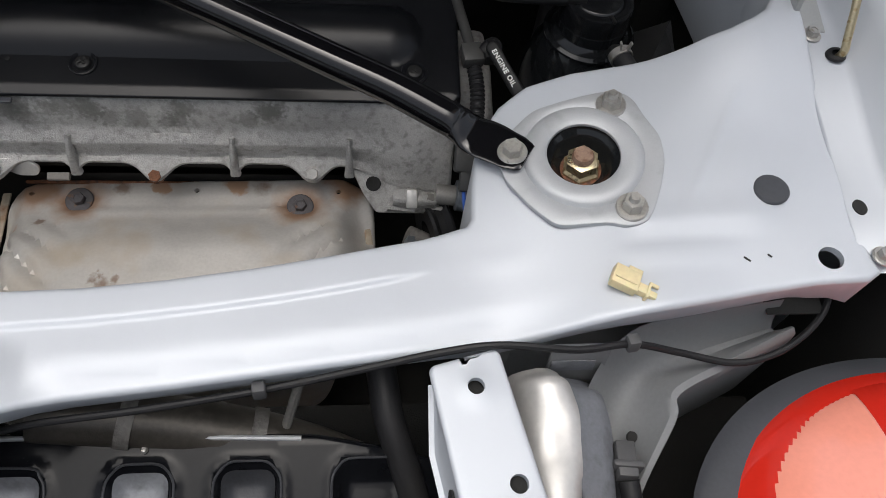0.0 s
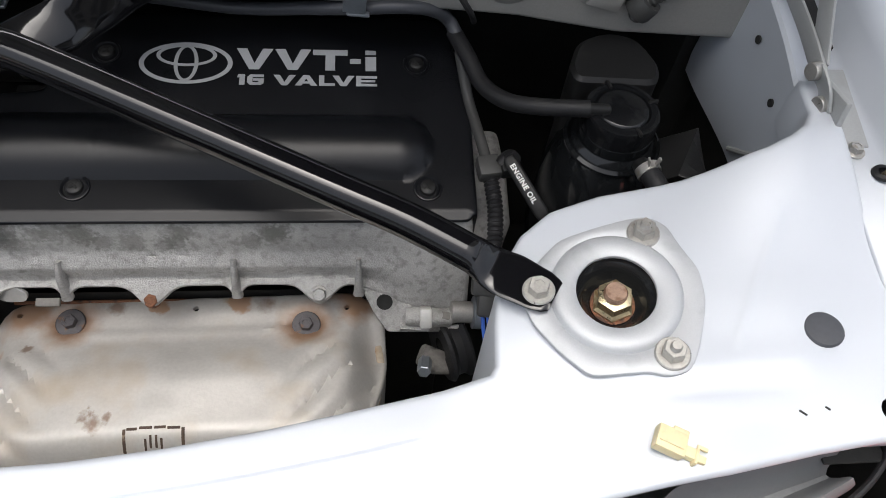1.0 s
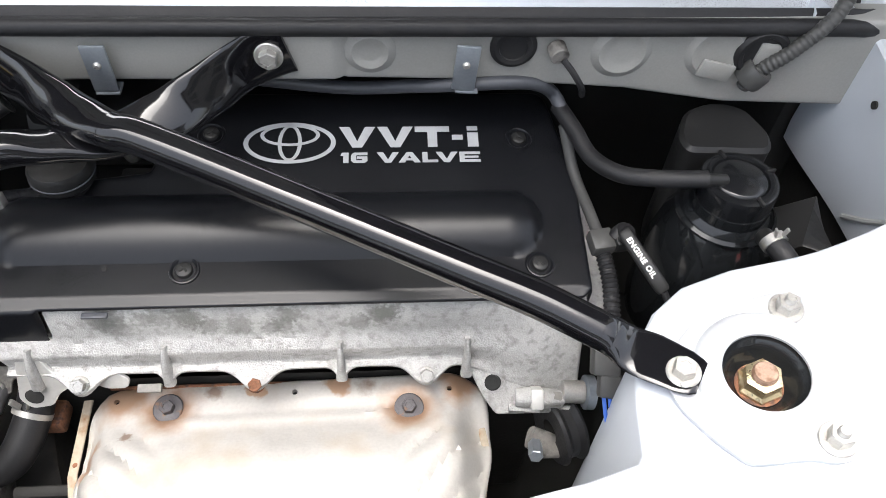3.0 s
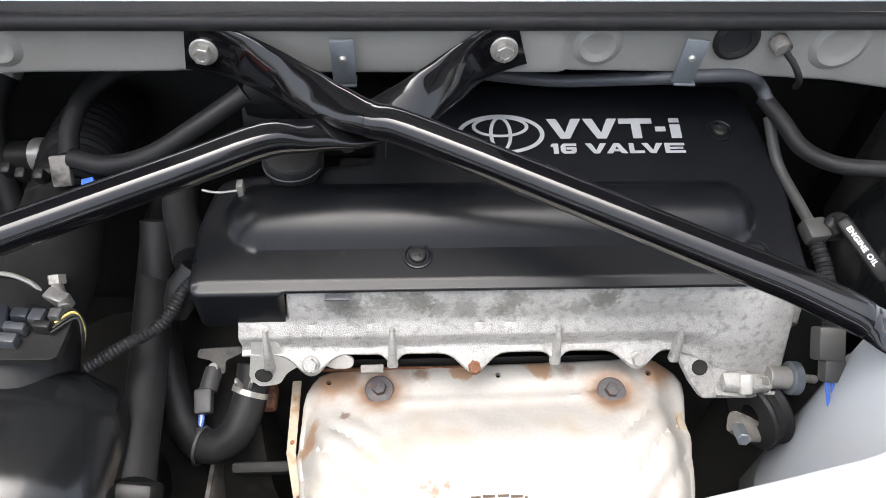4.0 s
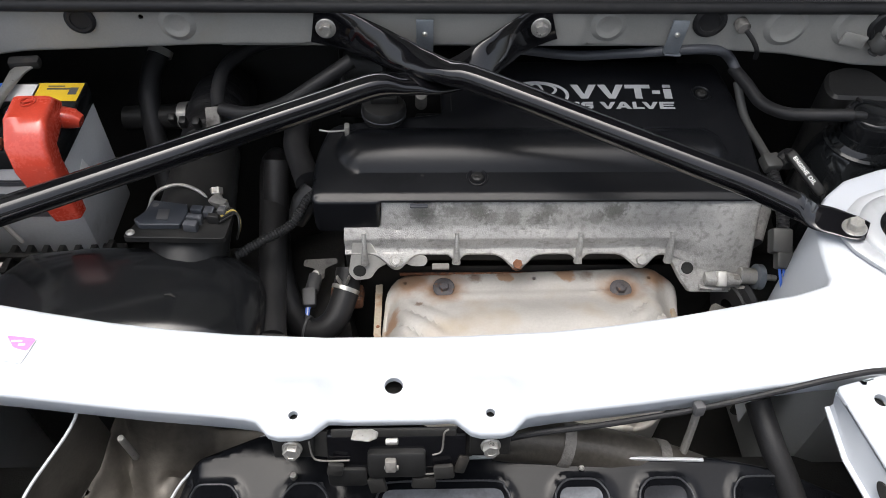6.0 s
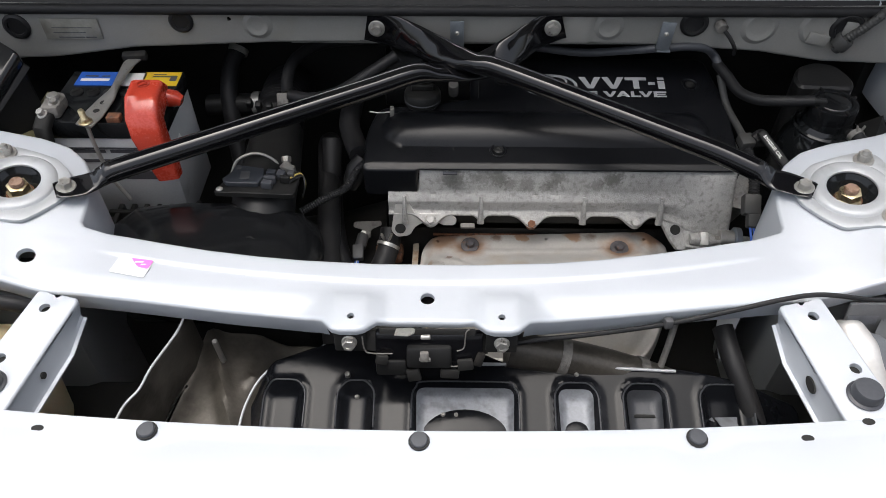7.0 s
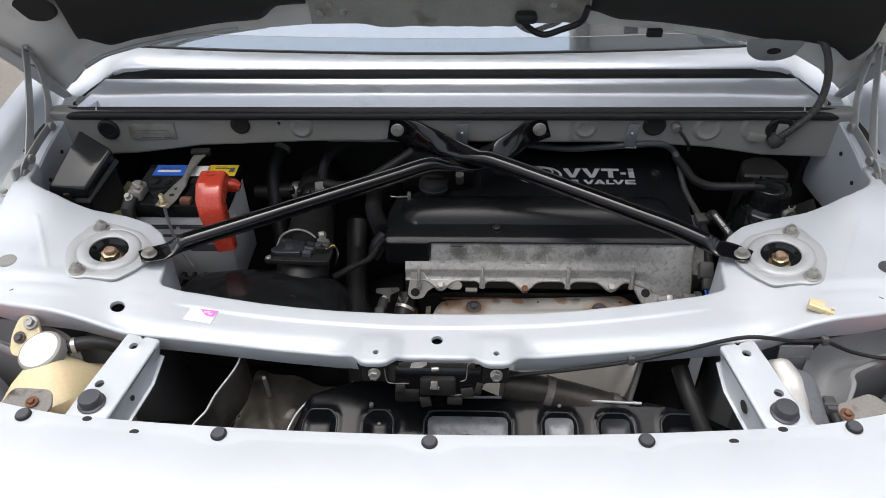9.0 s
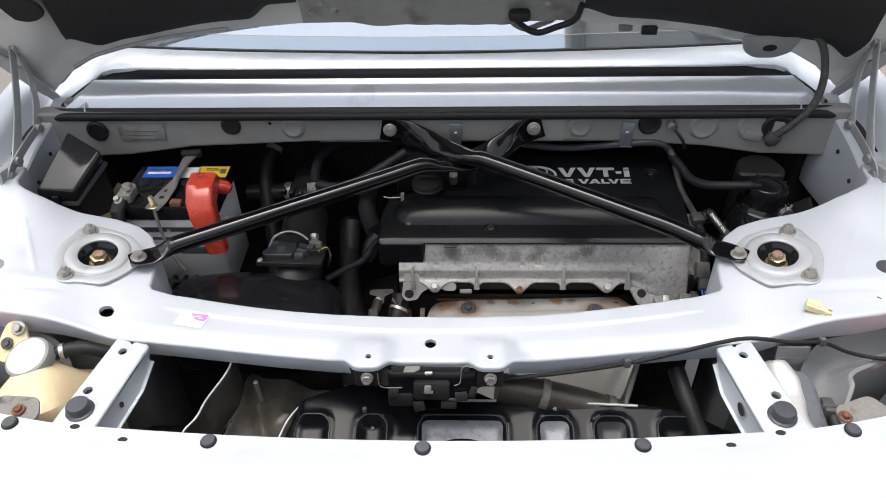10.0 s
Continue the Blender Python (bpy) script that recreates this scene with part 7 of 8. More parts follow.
        z += 0.012 * math.exp(-((y - 0.262 + 0.06 * (x + 0.2)) / 0.008) ** 2) * smooth01(-0.245, -0.22, x)
        z += 0.008 * math.exp(-(math.hypot(x + 0.228, y - 0.17) / 0.012) ** 2)
        return z + 0.002 * noise.noise(Vector((x * 20, y * 20, 0)))
    part("pan", sheet([(-0.345, 0.08), (-0.10, 0.08), (-0.10, 0.33), (-0.298, 0.33)], floor_z, [], 0.006, skirt=lambda x, y: 0.03), DIRTY, f)
    part("upright", loft([((-0.302, 0.31, 0.74), 0.085, 0.003, (0, 0, 1)), ((-0.303, 0.275, 0.738), 0.085, 0.003, (0, 0, 1)), ((-0.320, 0.220, 0.738), 0.085, 0.003, (0, 0, 1)), ((-0.326, 0.19, 0.735), 0.09, 0.003, (0, 0, 1)), ((-0.340, 0.165, 0.73), 0.09, 0.003, (0, 0, 1)), ((-0.345, 0.11, 0.73), 0.09, 0.003, (0, 0, 1))], 10, 5), DIRTY, f, "folded upright edge")
    part("upright_edge", hose([(-0.302, 0.31, 0.783), (-0.303, 0.275, 0.781), (-0.320, 0.220, 0.781), (-0.326, 0.19, 0.780), (-0.340, 0.165, 0.776), (-0.345, 0.11, 0.775)], 0.0016, 8, 5), MOUNT, f)
    for x, y, h in ((-0.268, 0.285, 0.05), (-0.10, 0.255, 0.055), (-0.243, 0.135, 0.012)):
        part("stud", cylinder((x, y, floor_z(x, y)), (x, y - 0.004, floor_z(x, y) + h), 0.0035, seg=12), STEEL, f)
    # Boards added to shut out light from below and stand for shade
    deep = thing("under_car_blanks", "added dark boards closing the space under the rear of the car", "car body", (0, 0.3, 0.4), kind="structure")
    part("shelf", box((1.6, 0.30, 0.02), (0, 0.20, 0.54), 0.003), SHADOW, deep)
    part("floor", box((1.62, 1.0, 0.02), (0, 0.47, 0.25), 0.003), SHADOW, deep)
    bar = thing("muffler", "dull grey silencer pipe under the crossmember", "exhaust", (0.2, 0.3, 0.66))
    part("pipe", hose([(0.10, 0.285, 0.735), (0.20, 0.280, 0.715), (0.30, 0.265, 0.688), (0.38, 0.24, 0.66)], 0.024, 16, 6), DIRTY, bar)
    for x, y, z in ((0.17, 0.2825, 0.721), (0.27, 0.271, 0.697)):
        part("strap", lathe([(0.0242, -0.006), (0.0258, -0.006), (0.0258, 0.006), (0.0242, 0.006)], along((x, y, z), (x + 0.1, y - 0.012, z - 0.024)), 24), CAST_DARK, bar, "steel pipe strap")
    strap = thing("stay_rod", "thin beige metal stay below the crossmember", "rod", (0.3, 0.3, 0.74))
    part("rod", hose([(0.318, 0.325, 0.77), (0.305, 0.295, 0.735), (0.292, 0.268, 0.700)], 0.0042, 10, 4), CAST_DARK, strap)
    duct = thing("dark_hose", "smooth black hose beside the bumper bracket", "hose", (0.38, 0.22, 0.75))
    part("hose", hose([(0.375, 0.315, 0.745), (0.382, 0.275, 0.730), (0.397, 0.235, 0.705), (0.415, 0.19, 0.67), (0.43, 0.15, 0.64)], 0.013, 14, 6), RUBBER, duct)


tray()


def edge_cable():
    c = thing("lid_release_cable", "thin black release cable clipped along the crossmember", "cable", (0.3, 0.26, 0.8))
    part("cable", hose([(0.06, 0.240, 0.790), (0.12, 0.256, 0.790), (0.20, 0.264, 0.795), (0.285, 0.274, 0.803), (0.36, 0.283, 0.818), (0.415, 0.289, 0.832), (0.46, 0.292, 0.838), (0.52, 0.290, 0.832), (0.565, 0.297, 0.825), (0.612, 0.299, 0.802), (0.657, 0.291, 0.798), (0.692, 0.297, 0.800), (0.721, 0.312, 0.802), (0.742, 0.330, 0.806), (0.75, 0.345, 0.812)], 0.0030, 10, 8), RUBBER, c)
    for x, y, z in ((0.285, 0.273, 0.806), (0.565, 0.297, 0.827)):
        part("clip", box((0.010, 0.010, 0.013), (x, y, z), 0.002, (-10, 0, 8)), GREY_PLASTIC, c)


edge_cable()


def connector_on_panel():
    c = thing("loose_connector", "cream plastic wiring connector lying on the silver panel", "connector", (0.561, 0.328, 0.852))
    m = pose(0.5605, 0.3305, panel_height(0.5605, 0.3305) + 0.0052, 0, 6, -26) @ Matrix.Diagonal((0.80, 0.80, 0.80, 1))
    for name, size, at in (("body", (0.026, 0.021, 0.012), (-0.008, 0, 0)), ("wing", (0.014, 0.005, 0.010), (-0.002, 0.011, 0.001)), ("neck", (0.010, 0.010, 0.009), (0.010, -0.003, 0)), ("flange", (0.003, 0.015, 0.011), (0.015, -0.004, 0)), ("tip", (0.009, 0.007, 0.006), (0.020, -0.004, 0)), ("latch", (0.010, 0.004, 0.003), (0.019, 0.005, 0.003)), ("rib", (0.022, 0.002, 0.003), (-0.008, -0.004, 0.006))):
        bmx = box(size, at, 0.0012)
        bmesh.ops.transform(bmx, matrix=m, verts=bmx.verts)
        part(name, bmx, CREAM, c)


connector_on_panel()


def sticker():
    s = thing("sticker", "white sticker with a pink corner on the crossmember", "sticker", (-0.36, 0.335, 0.833))
    z = 0.8302
    part("sheet", box((0.046, 0.028, 0.0006), (-0.363, 0.333, z), 0.0002, (0, 0, -12)), WHITE_LABEL, s)
    part("corner", plate(rounded([(-0.367, 0.346), (-0.338, 0.342), (-0.342, 0.328), (-0.356, 0.332)], 0.003), 0.0004, Matrix.Translation((0, 0, z + 0.0009)), 0), PINK, s)
    bars([(-0.360, 0.338, 0.010, 0.002), (-0.352, 0.334, 0.006, 0.002)], Matrix.Translation((0, 0, z + 0.0014)), WHITE_LABEL, s)


sticker()


def coolant_bottle():
    b = thing("coolant_bottle", "yellowed translucent plastic coolant bottle with a grey cap", "coolant bottle", (-0.56, 0.22, 0.7))
    rows = [((-0.555, 0.215, 0.60), 0.13, 0.17, (1, 0, 0)), ((-0.555, 0.215, 0.68), 0.145, 0.185, (1, 0, 0)), ((-0.556, 0.217, 0.755), 0.142, 0.180, (1, 0, 0)), ((-0.560, 0.225, 0.785), 0.125, 0.155, (1, 0, 0)), ((-0.565, 0.238, 0.803), 0.085, 0.10, (1, 0, 0)), ((-0.570, 0.248, 0.814), 0.056, 0.06, (1, 0, 0)), ((-0.571, 0.252, 0.824), 0.05, 0.052, (1, 0, 0))]
    part("tank", loft(rows, 36, 3.0), BOTTLE, b)
    m = pose(-0.573, 0.256, 0.818, 14, -8, 0)
    cap = part("cap", lathe([(0.030, 0), (0.033, 0.002), (0.0335, 0.015), (0.0320, 0.019), (0.0295, 0.0205), (0, 0.0205)], m, 40), BOTTLE_CAP, b, "grey screw cap")
    part("cap_label", lathe([(0.0285, 0.0208), (0.0275, 0.0216), (0, 0.0216)], m, 40), CAP_TOP, cap, "chalky white cap top")
    part("ear", plate(rounded([(-0.640, 0.0), (-0.590, -0.004), (-0.596, 0.030), (-0.608, 0.062), (-0.632, 0.060), (-0.642, 0.03)], 0.012), 0.006, Matrix.Translation((0, 0.268, 0.806)) @ Euler((radians(38), 0, 0)).to_matrix().to_4x4()), BOTTLE, b)
    bolt("ear_bolt", (-0.613, 0.306, 0.838), (0, -0.6, 0.8), "", b, 0.012, 0.008, 0.011)
    bolt("ear_bolt", (-0.627, 0.288, 0.824), (0, -0.6, 0.8), "", b, 0.010, 0.006, 0.009, DARK_BOLT)
    part("neck_hose", hose([(-0.548, 0.270, 0.822), (-0.520, 0.281, 0.822), (-0.490, 0.286, 0.812), (-0.46, 0.29, 0.79)], 0.010, 14, 6), RUBBER, b, "black rubber hose")
    part("clamp", lathe([(0.0102, -0.003), (0.012, -0.003), (0.012, 0.003), (0.0102, 0.003)], along((-0.538, 0.274, 0.822), (-0.51, 0.284, 0.822)), 20), STEEL, b)


coolant_bottle()


def lamp(s):
    t = thing("tail_lamp", "red and amber ribbed tail lamp in a dark grey surround", "tail lamp", (s * 0.72, 0.2, 0.74), "tail lamps")
    cx, cy = 0.840, 0.135

    def dome(rx, ry, h, z0, mat, name, label="", u0=-1.0, u1=1.0, ribs=0.0, nx=60, nv=24):
        """A domed cover over an oval, between two fractions of its width; ribs: fine upright flutes."""
        bmx = bmesh.new()
        grid = []
        for i in range(nx + 1):
            u = u0 + (u1 - u0) * i / nx
            if abs(u) > 0.9999:
                u = math.copysign(0.9999, u)
            col = []
            for j in range(nv + 1):
                v = -1 + 2 * j / nv
                x, y = cx + rx * u * (1.0 if u < 0 else 0.3), cy + ry * v * math.sqrt(1 - u * u)
                r2 = u * u + v * v * (1 - u * u)
                z = z0 + h * math.sqrt(max(0.0, 1 - r2)) - 0.10 * (x - cx) - 0.30 * max(0.0, cy - y) - 0.05 * max(0.0, y - cy)
                col.append(bmx.verts.new((s * x, y, z + (ribs if i % 2 else 0.0))))
            grid.append(col)
        for p, q in zip(grid, grid[1:]):
            for j in range(nv):
                bmx.faces.new((p[j], q[j], q[j + 1], p[j + 1]))
        return part(name, bmx, mat, t, label)
    dome(0.243, 0.180, 0.024, 0.752, TRIM_GREY, "surround")
    dome(0.220, 0.171, 0.042, 0.752, LENS_RED, "lens", "clear red lens")
    dome(0.199, 0.158, 0.0465, 0.7575, LENS_AMBER, "inner_lens", "paler ribbed lens", -0.985, -0.36, 0.0009, 44)
    dome(0.201, 0.161, 0.0462, 0.7567, LENS_RED, "outer_lens", "red ribbed lens", -0.355, 0.97, 0.0009, 76)
    part("mount", plate(rounded([(-0.024, -0.016), (0.03, -0.024), (0.045, 0.0), (0.03, 0.026), (-0.022, 0.018)], 0.010), 0.004, pose(s * 0.543, 0.142, 0.855, 8, s * -4, s * 10)), CAST_DARK, t, "brownish steel mounting tab")
    bolt("tab_bolt", (s * 0.527, 0.141, 0.8555), (0, -0.15, 1), "rusty bolt with a washer", t, 0.009, 0.006, 0.0085, RUST)


lamp(1)
lamp(-1)


def quarter(s):
    """Outer body on one side: gutter flange, inner wall, fender, inner side panel."""
    q = thing("quarter_panel", "silver painted rear quarter panel with its bolted gutter flange", "car body", (s * 0.82, 0.5, 0.7), "quarter panels")
    bmx = bmesh.new()
    rows = []
    ys = [0.0 + 0.025 * i for i in range(50)]
    for y in ys:
        k = smooth01(0.36, 0.15, y)
        low = 0.870 + 0.022 * smooth01(0.40, 0.55, y) + 0.030 * smooth01(0.60, 0.95, y) - 0.10 * k
        xs0 = 0.7445 + 0.003 * math.sin(y * 30 + 1.0)
        prof = [(xs0, low - 0.02), (xs0, low + 0.002), (xs0 + 0.002, low + 0.004), (0.780, low + 0.004), (0.787, low + 0.008), (0.800, low + 0.030), (0.806, low + 0.036), (0.818, low + 0.040), (0.850, low + 0.036), (0.885, low + 0.012), (0.905, low - 0.03 - 0.06 * k), (0.91, low - 0.15), (0.90, 0.55), (0.88, 0.28)]
        rows.append([bmx.verts.new((s * x, y + 0.01, z)) for x, z in prof])
    rows = rows[13:]
    for p, r in zip(rows, rows[1:]):
        for j in range(len(p) - 1):
            bmx.faces.new((p[j], r[j], r[j + 1], p[j + 1]))
    bmesh.ops.delete(bmx, geom=[v for v in bmx.verts if not v.link_faces], context="VERTS")
    part("outer_panel", bmx, SILVER, q, angle=50)
    for y in (0.345, 0.562, 0.655):
        bolt("flange_bolt", (s * 0.7585, y, 0.8745 + 0.022 * smooth01(0.40, 0.55, y) + 0.030 * smooth01(0.60, 0.95, y)), (0, 0, 1), "", q, 0.0105, 0.007, 0.009)
    part("flange_hole", lathe([(0, 0.0008), (0.0072, 0.0008), (0.0072, -0.002)], pose(s * 0.756, 0.391, 0.8745) @ Matrix.Diagonal((0.8, 1, 1, 1)), 20), SHADOW, q)
    # inner side panel of the bay
    inner = bmesh.new()
    rows = []
    for i in range(15):
        y = 0.552 + 0.24 * i / 14
        x = 0.7285 - 0.010 * smooth01(0.66, 0.79, y)
        topz = 0.8915 + 0.045 * (y - 0.59) / 0.16
        rows.append([inner.verts.new((s * (xx), y, z)) for xx, z in ((x + 0.020, topz + 0.001), (x + 0.003, topz), (x, topz - 0.003), (x - 0.001, 0.856), (x - 0.004, 0.80), (x - 0.002, 0.775), (x + 0.012, 0.765))])
    for p, r in zip(rows, rows[1:]):
        for j in range(6):
            inner.faces.new((p[j], r[j], r[j + 1], p[j + 1]))
    part("inner_panel", inner, SILVER, q, "silver painted inner side panel")
    # Dark plate over the gap and two added boxes stand in for shade
    part("gap_shade_plate", plate([(s * x, y) for x, y in ((0.764, 0.66), (0.772, 0.74), (0.768, 0.82), (0.742, 0.915), (0.728, 0.91), (0.742, 0.80), (0.745, 0.72))], 0.004, Matrix.Translation((0, 0, 0.922)), 0), SHADOW, q, "dark plate standing for the shaded gap beside the hinge")
    part("lower_side_blank", box((0.05, 0.24, 0.47), (s * 0.766, 0.68, 0.55), 0.003), DARK, q, "added dark box for the shaded lower bay side")
    part("rear_filler", box((0.14, 0.15, 0.47), (s * 0.775, 0.876, 0.65), 0.003), SHADOW, q, "added dark box filling the space behind the corner")
    part("panel_ridge", hose([(s * 0.7265, 0.600, 0.846), (s * 0.7240, 0.63, 0.815), (s * 0.7225, 0.66, 0.79)], 0.003, 8, 6), SILVER_DULL, q)
    for y, z in ((0.646, 0.868), (0.705, 0.892)):
        part("panel_hole", lathe([(0, 0.001), (0.004, 0.001), (0.004, -0.001)], pose(s * (0.7265 if y < 0.7 else 0.7225), y, z, 0, -s * 88, 0), 14), SHADOW, q)
    # wheelhouse and corner structure ahead of the tower
    inner_edge = spline([(0.705, 0.338, 0.818), (0.640, 0.330, 0.812), (0.575, 0.318, 0.800), (0.535, 0.270, 0.772), (0.520, 0.200, 0.730), (0.515, 0.140, 0.690)], 6)
    outer_edge = spline([(0.715, 0.322, 0.800), (0.660, 0.300, 0.790), (0.607, 0.277, 0.785), (0.599, 0.254, 0.775), (0.573, 0.208, 0.752), (0.548, 0.150, 0.715)], 6)
    gus = bmesh.new()
    grid = []
    for p, r in zip(inner_edge, outer_edge):
        away = (r - p).normalized()
        col = [p.lerp(r, k / 6) - Vector((0, 0, 0.030 * math.sin(math.pi * k / 6))) for k in range(7)]
        col += [r + away * 0.003 + Vector((0, 0, 0.004)), r + away * 0.009 + Vector((0, 0, 0.004)), r + away * 0.011 + Vector((0, 0, -0.004)), r + away * 0.012 + Vector((0, 0, -0.12))]
        grid.append([gus.verts.new((s * v.x, v.y, v.z)) for v in col])
    for p, r in zip(grid, grid[1:]):
        for j in range(len(p) - 1):
            gus.faces.new((p[j], r[j], r[j + 1], p[j + 1]))
    part("corner_gusset", gus, GUSSET, q, "corner gusset with a raised edge, greyed for the overhang's shade", angle=50)
    part("gusset_hole", lathe([(0, 0.0015), (0.0045, 0.0015), (0.0045, -0.001)], pose(s * 0.5775, 0.246, 0.7545, 24, s * 10, 0), 16), SHADOW, q)
    part("wheelhouse", box((0.17, 0.20, 0.36), (s * 0.575, 0.44, 0.58), 0.03), SILVER_DULL, q)
    # Near-black board added for the dark interior beside the tail lamp
    part("corner_shade_board", box((0.02, 0.34, 0.5), (s * 0.86, 0.26, 0.52), 0.005), SHADOW, q)


quarter(1)
quarter(-1)


def silver_duct():
    d = thing("vent_duct", "crinkled silver heat-shielded vent duct with a greyed side", "duct", (0.52, 0.24, 0.75))
    bmx = bmesh.new()
    grid = []
    for i in range(40):
        t = i / 39
        y = 0.292 - 0.165 * t
        dip = 0.018 * (1 - smooth01(0.0, 0.10, t)) + 0.20 * max(0.0, 0.25 - y) * 0.5
        lean = 0.010 * t + 0.004 * math.sin(t * 7)
        prof = [(0.470, 0.760), (0.474, 0.785), (0.478, 0.797), (0.486, 0.805), (0.496, 0.808), (0.506, 0.807), (0.512, 0.804), (0.516, 0.800)]
        grid.append([bmx.verts.new((x + lean + 0.0025 * noise.noise(Vector((x * 60, y * 30, 1))), y, z - dip + 0.007 * noise.noise(Vector((x * 45, y * 34, 3))))) for x, z in prof])
    for p, q in zip(grid, grid[1:]):
        for j in range(len(p) - 1):
            bmx.faces.new((p[j], q[j], q[j + 1], p[j + 1]))
    bmesh.ops.solidify(bmx, geom=bmx.faces[:], thickness=0.0012)
    part("foil", bmx, SHIELD_PLAIN, d, "bright crinkled foil", angle=70)
    bmx = bmesh.new()
    grid = []
    for i in range(40):
        t = i / 39
        y = 0.290 - 0.163 * t
        dip = 0.018 * (1 - smooth01(0.0, 0.12, t)) + 0.20 * max(0.0, 0.25 - y) * 0.5
        lean = 0.010 * t + 0.004 * math.sin(t * 7)
        prof = [(0.5155, 0.7985), (0.5200, 0.7960), (0.5240, 0.7925), (0.5360, 0.7880), (0.5460, 0.7800), (0.5500, 0.7700), (0.5520, 0.7400)]
        grid.append([bmx.verts.new((x + lean, y, z - dip + 0.0018 * noise.noise(Vector((x * 40, y * 28, 7))))) for x, z in prof])
    for p, q in zip(grid, grid[1:]):
        for j in range(len(p) - 1):
            bmx.faces.new((p[j], q[j], q[j + 1], p[j + 1]))
    bmesh.ops.solidify(bmx, geom=bmx.faces[:], thickness=0.0012)
    # Side turned from the light gets a darker sheet than the foil
    part("sleeve", bmx, WATER_SHEET, d, "side of the shield, greyed to stand for shade", angle=70)
    part("plate", box((0.048, 0.004, 0.05), (0.532, 0.299, 0.785), 0.001, (-10, 0, 0)), GUSSET, d)
    part("label", box((0.036, 0.001, 0.014), (0.528, 0.2962, 0.786), 0.0003, (-10, 0, 0)), WATER_SHEET, d)
    p = thing("lamp_plug", "grey plastic lamp plug with a black lead", "connector", (0.565, 0.215, 0.765))
    part("body", box((0.016, 0.030, 0.014), (0.562, 0.222, 0.772), 0.002, (-10, 0, -6)), GREY_PLASTIC, p)
    part("collar", box((0.024, 0.006, 0.018), (0.562, 0.217, 0.773), 0.002, (-10, 0, -6)), GREY_PLASTIC, p)
    part("lead", hose([(0.563, 0.208, 0.770), (0.566, 0.18, 0.76), (0.572, 0.15, 0.73)], 0.008, 12, 6), RUBBER, p)


SHIELD_PLAIN = material("crinkled_foil", (0.60, 0.59, 0.57), 0.45, 0.5, 0.12, 200, 20, 0.2, bump_scale=60)
silver_duct()


# ---- hinges and open lid ----
rod = thing("prop_rod", "gold plated prop rod hooked into a rubber grommet", "prop rod", (0.776, 0.538, 0.90))
part("rod", hose([(0.776, 0.538, 0.890), (0.777, 0.536, 0.904), (0.776, 0.545, 0.920), (0.778, 0.60, 1.00), (0.778, 0.65, 1.15), (0.765, 0.66, 1.28)], 0.0036, 12, 6), GOLD, rod)
part("grommet", lathe([(0.004, 0.003), (0.008, 0.002), (0.009, 0), (0, -0.001)], pose(0.774, 0.538, 0.8965, 0, -10, 0), 24), RUBBER, rod)


LID_EDGE = [(0, 0.900, 1.073), (0.24, 0.900, 1.070), (0.41, 0.898, 1.056), (0.52, 0.893, 1.042), (0.60, 0.885, 1.029), (0.66, 0.868, 1.017), (0.715, 0.855, 0.990), (0.745, 0.850, 0.962), (0.757, 0.850, 0.952),
            (0.780, 0.845, 0.968), (0.81, 0.840, 1.000), (0.85, 0.83, 1.040), (0.90, 0.82, 1.090)]


def lid_at(x, v, w=0.0):
    """A point on the open lid: v metres up from its lower edge, w towards the bay."""
    ax = min(abs(x), 0.899)
    for (x1, y1, z1), (x2, y2, z2) in zip(LID_EDGE, LID_EDGE[1:]):
        if x1 <= ax <= x2:
            k = (ax - x1) / (x2 - x1)
            y, z = y1 + (y2 - y1) * k, z1 + (z2 - z1) * k
            break
    k = smooth01(0.0, 0.20, v)
    y += (0.900 - 0.05 * (ax / 0.8) ** 2 - y) * k
    z += (1.056 - 0.07 * (ax / 0.8) ** 2 - z) * k
    return Vector((x * (1 - 0.05 * v / 0.7), y - 0.42 * v - 0.907 * w, z + 0.907 * v - 0.42 * w))


def lid_patch(x0, x1, low, high, w, nx=70, nv=16):
    """A skin on the lid between two x, from low(x) to high(x); w(x, v): its stand-off."""
    bmx = bmesh.new()
    grid = []
    for i in range(nx + 1):
        x = x0 + (x1 - x0) * i / nx
        a, b = low(x), high(x)
        grid.append([bmx.verts.new(lid_at(x, a + (b - a) * j / nv, w(x, a + (b - a) * j / nv))) for j in range(nv + 1)])
    for p, q in zip(grid, grid[1:]):
        for j in range(nv):
            bmx.faces.new((p[j], q[j], q[j + 1], p[j + 1]))
    return bmx


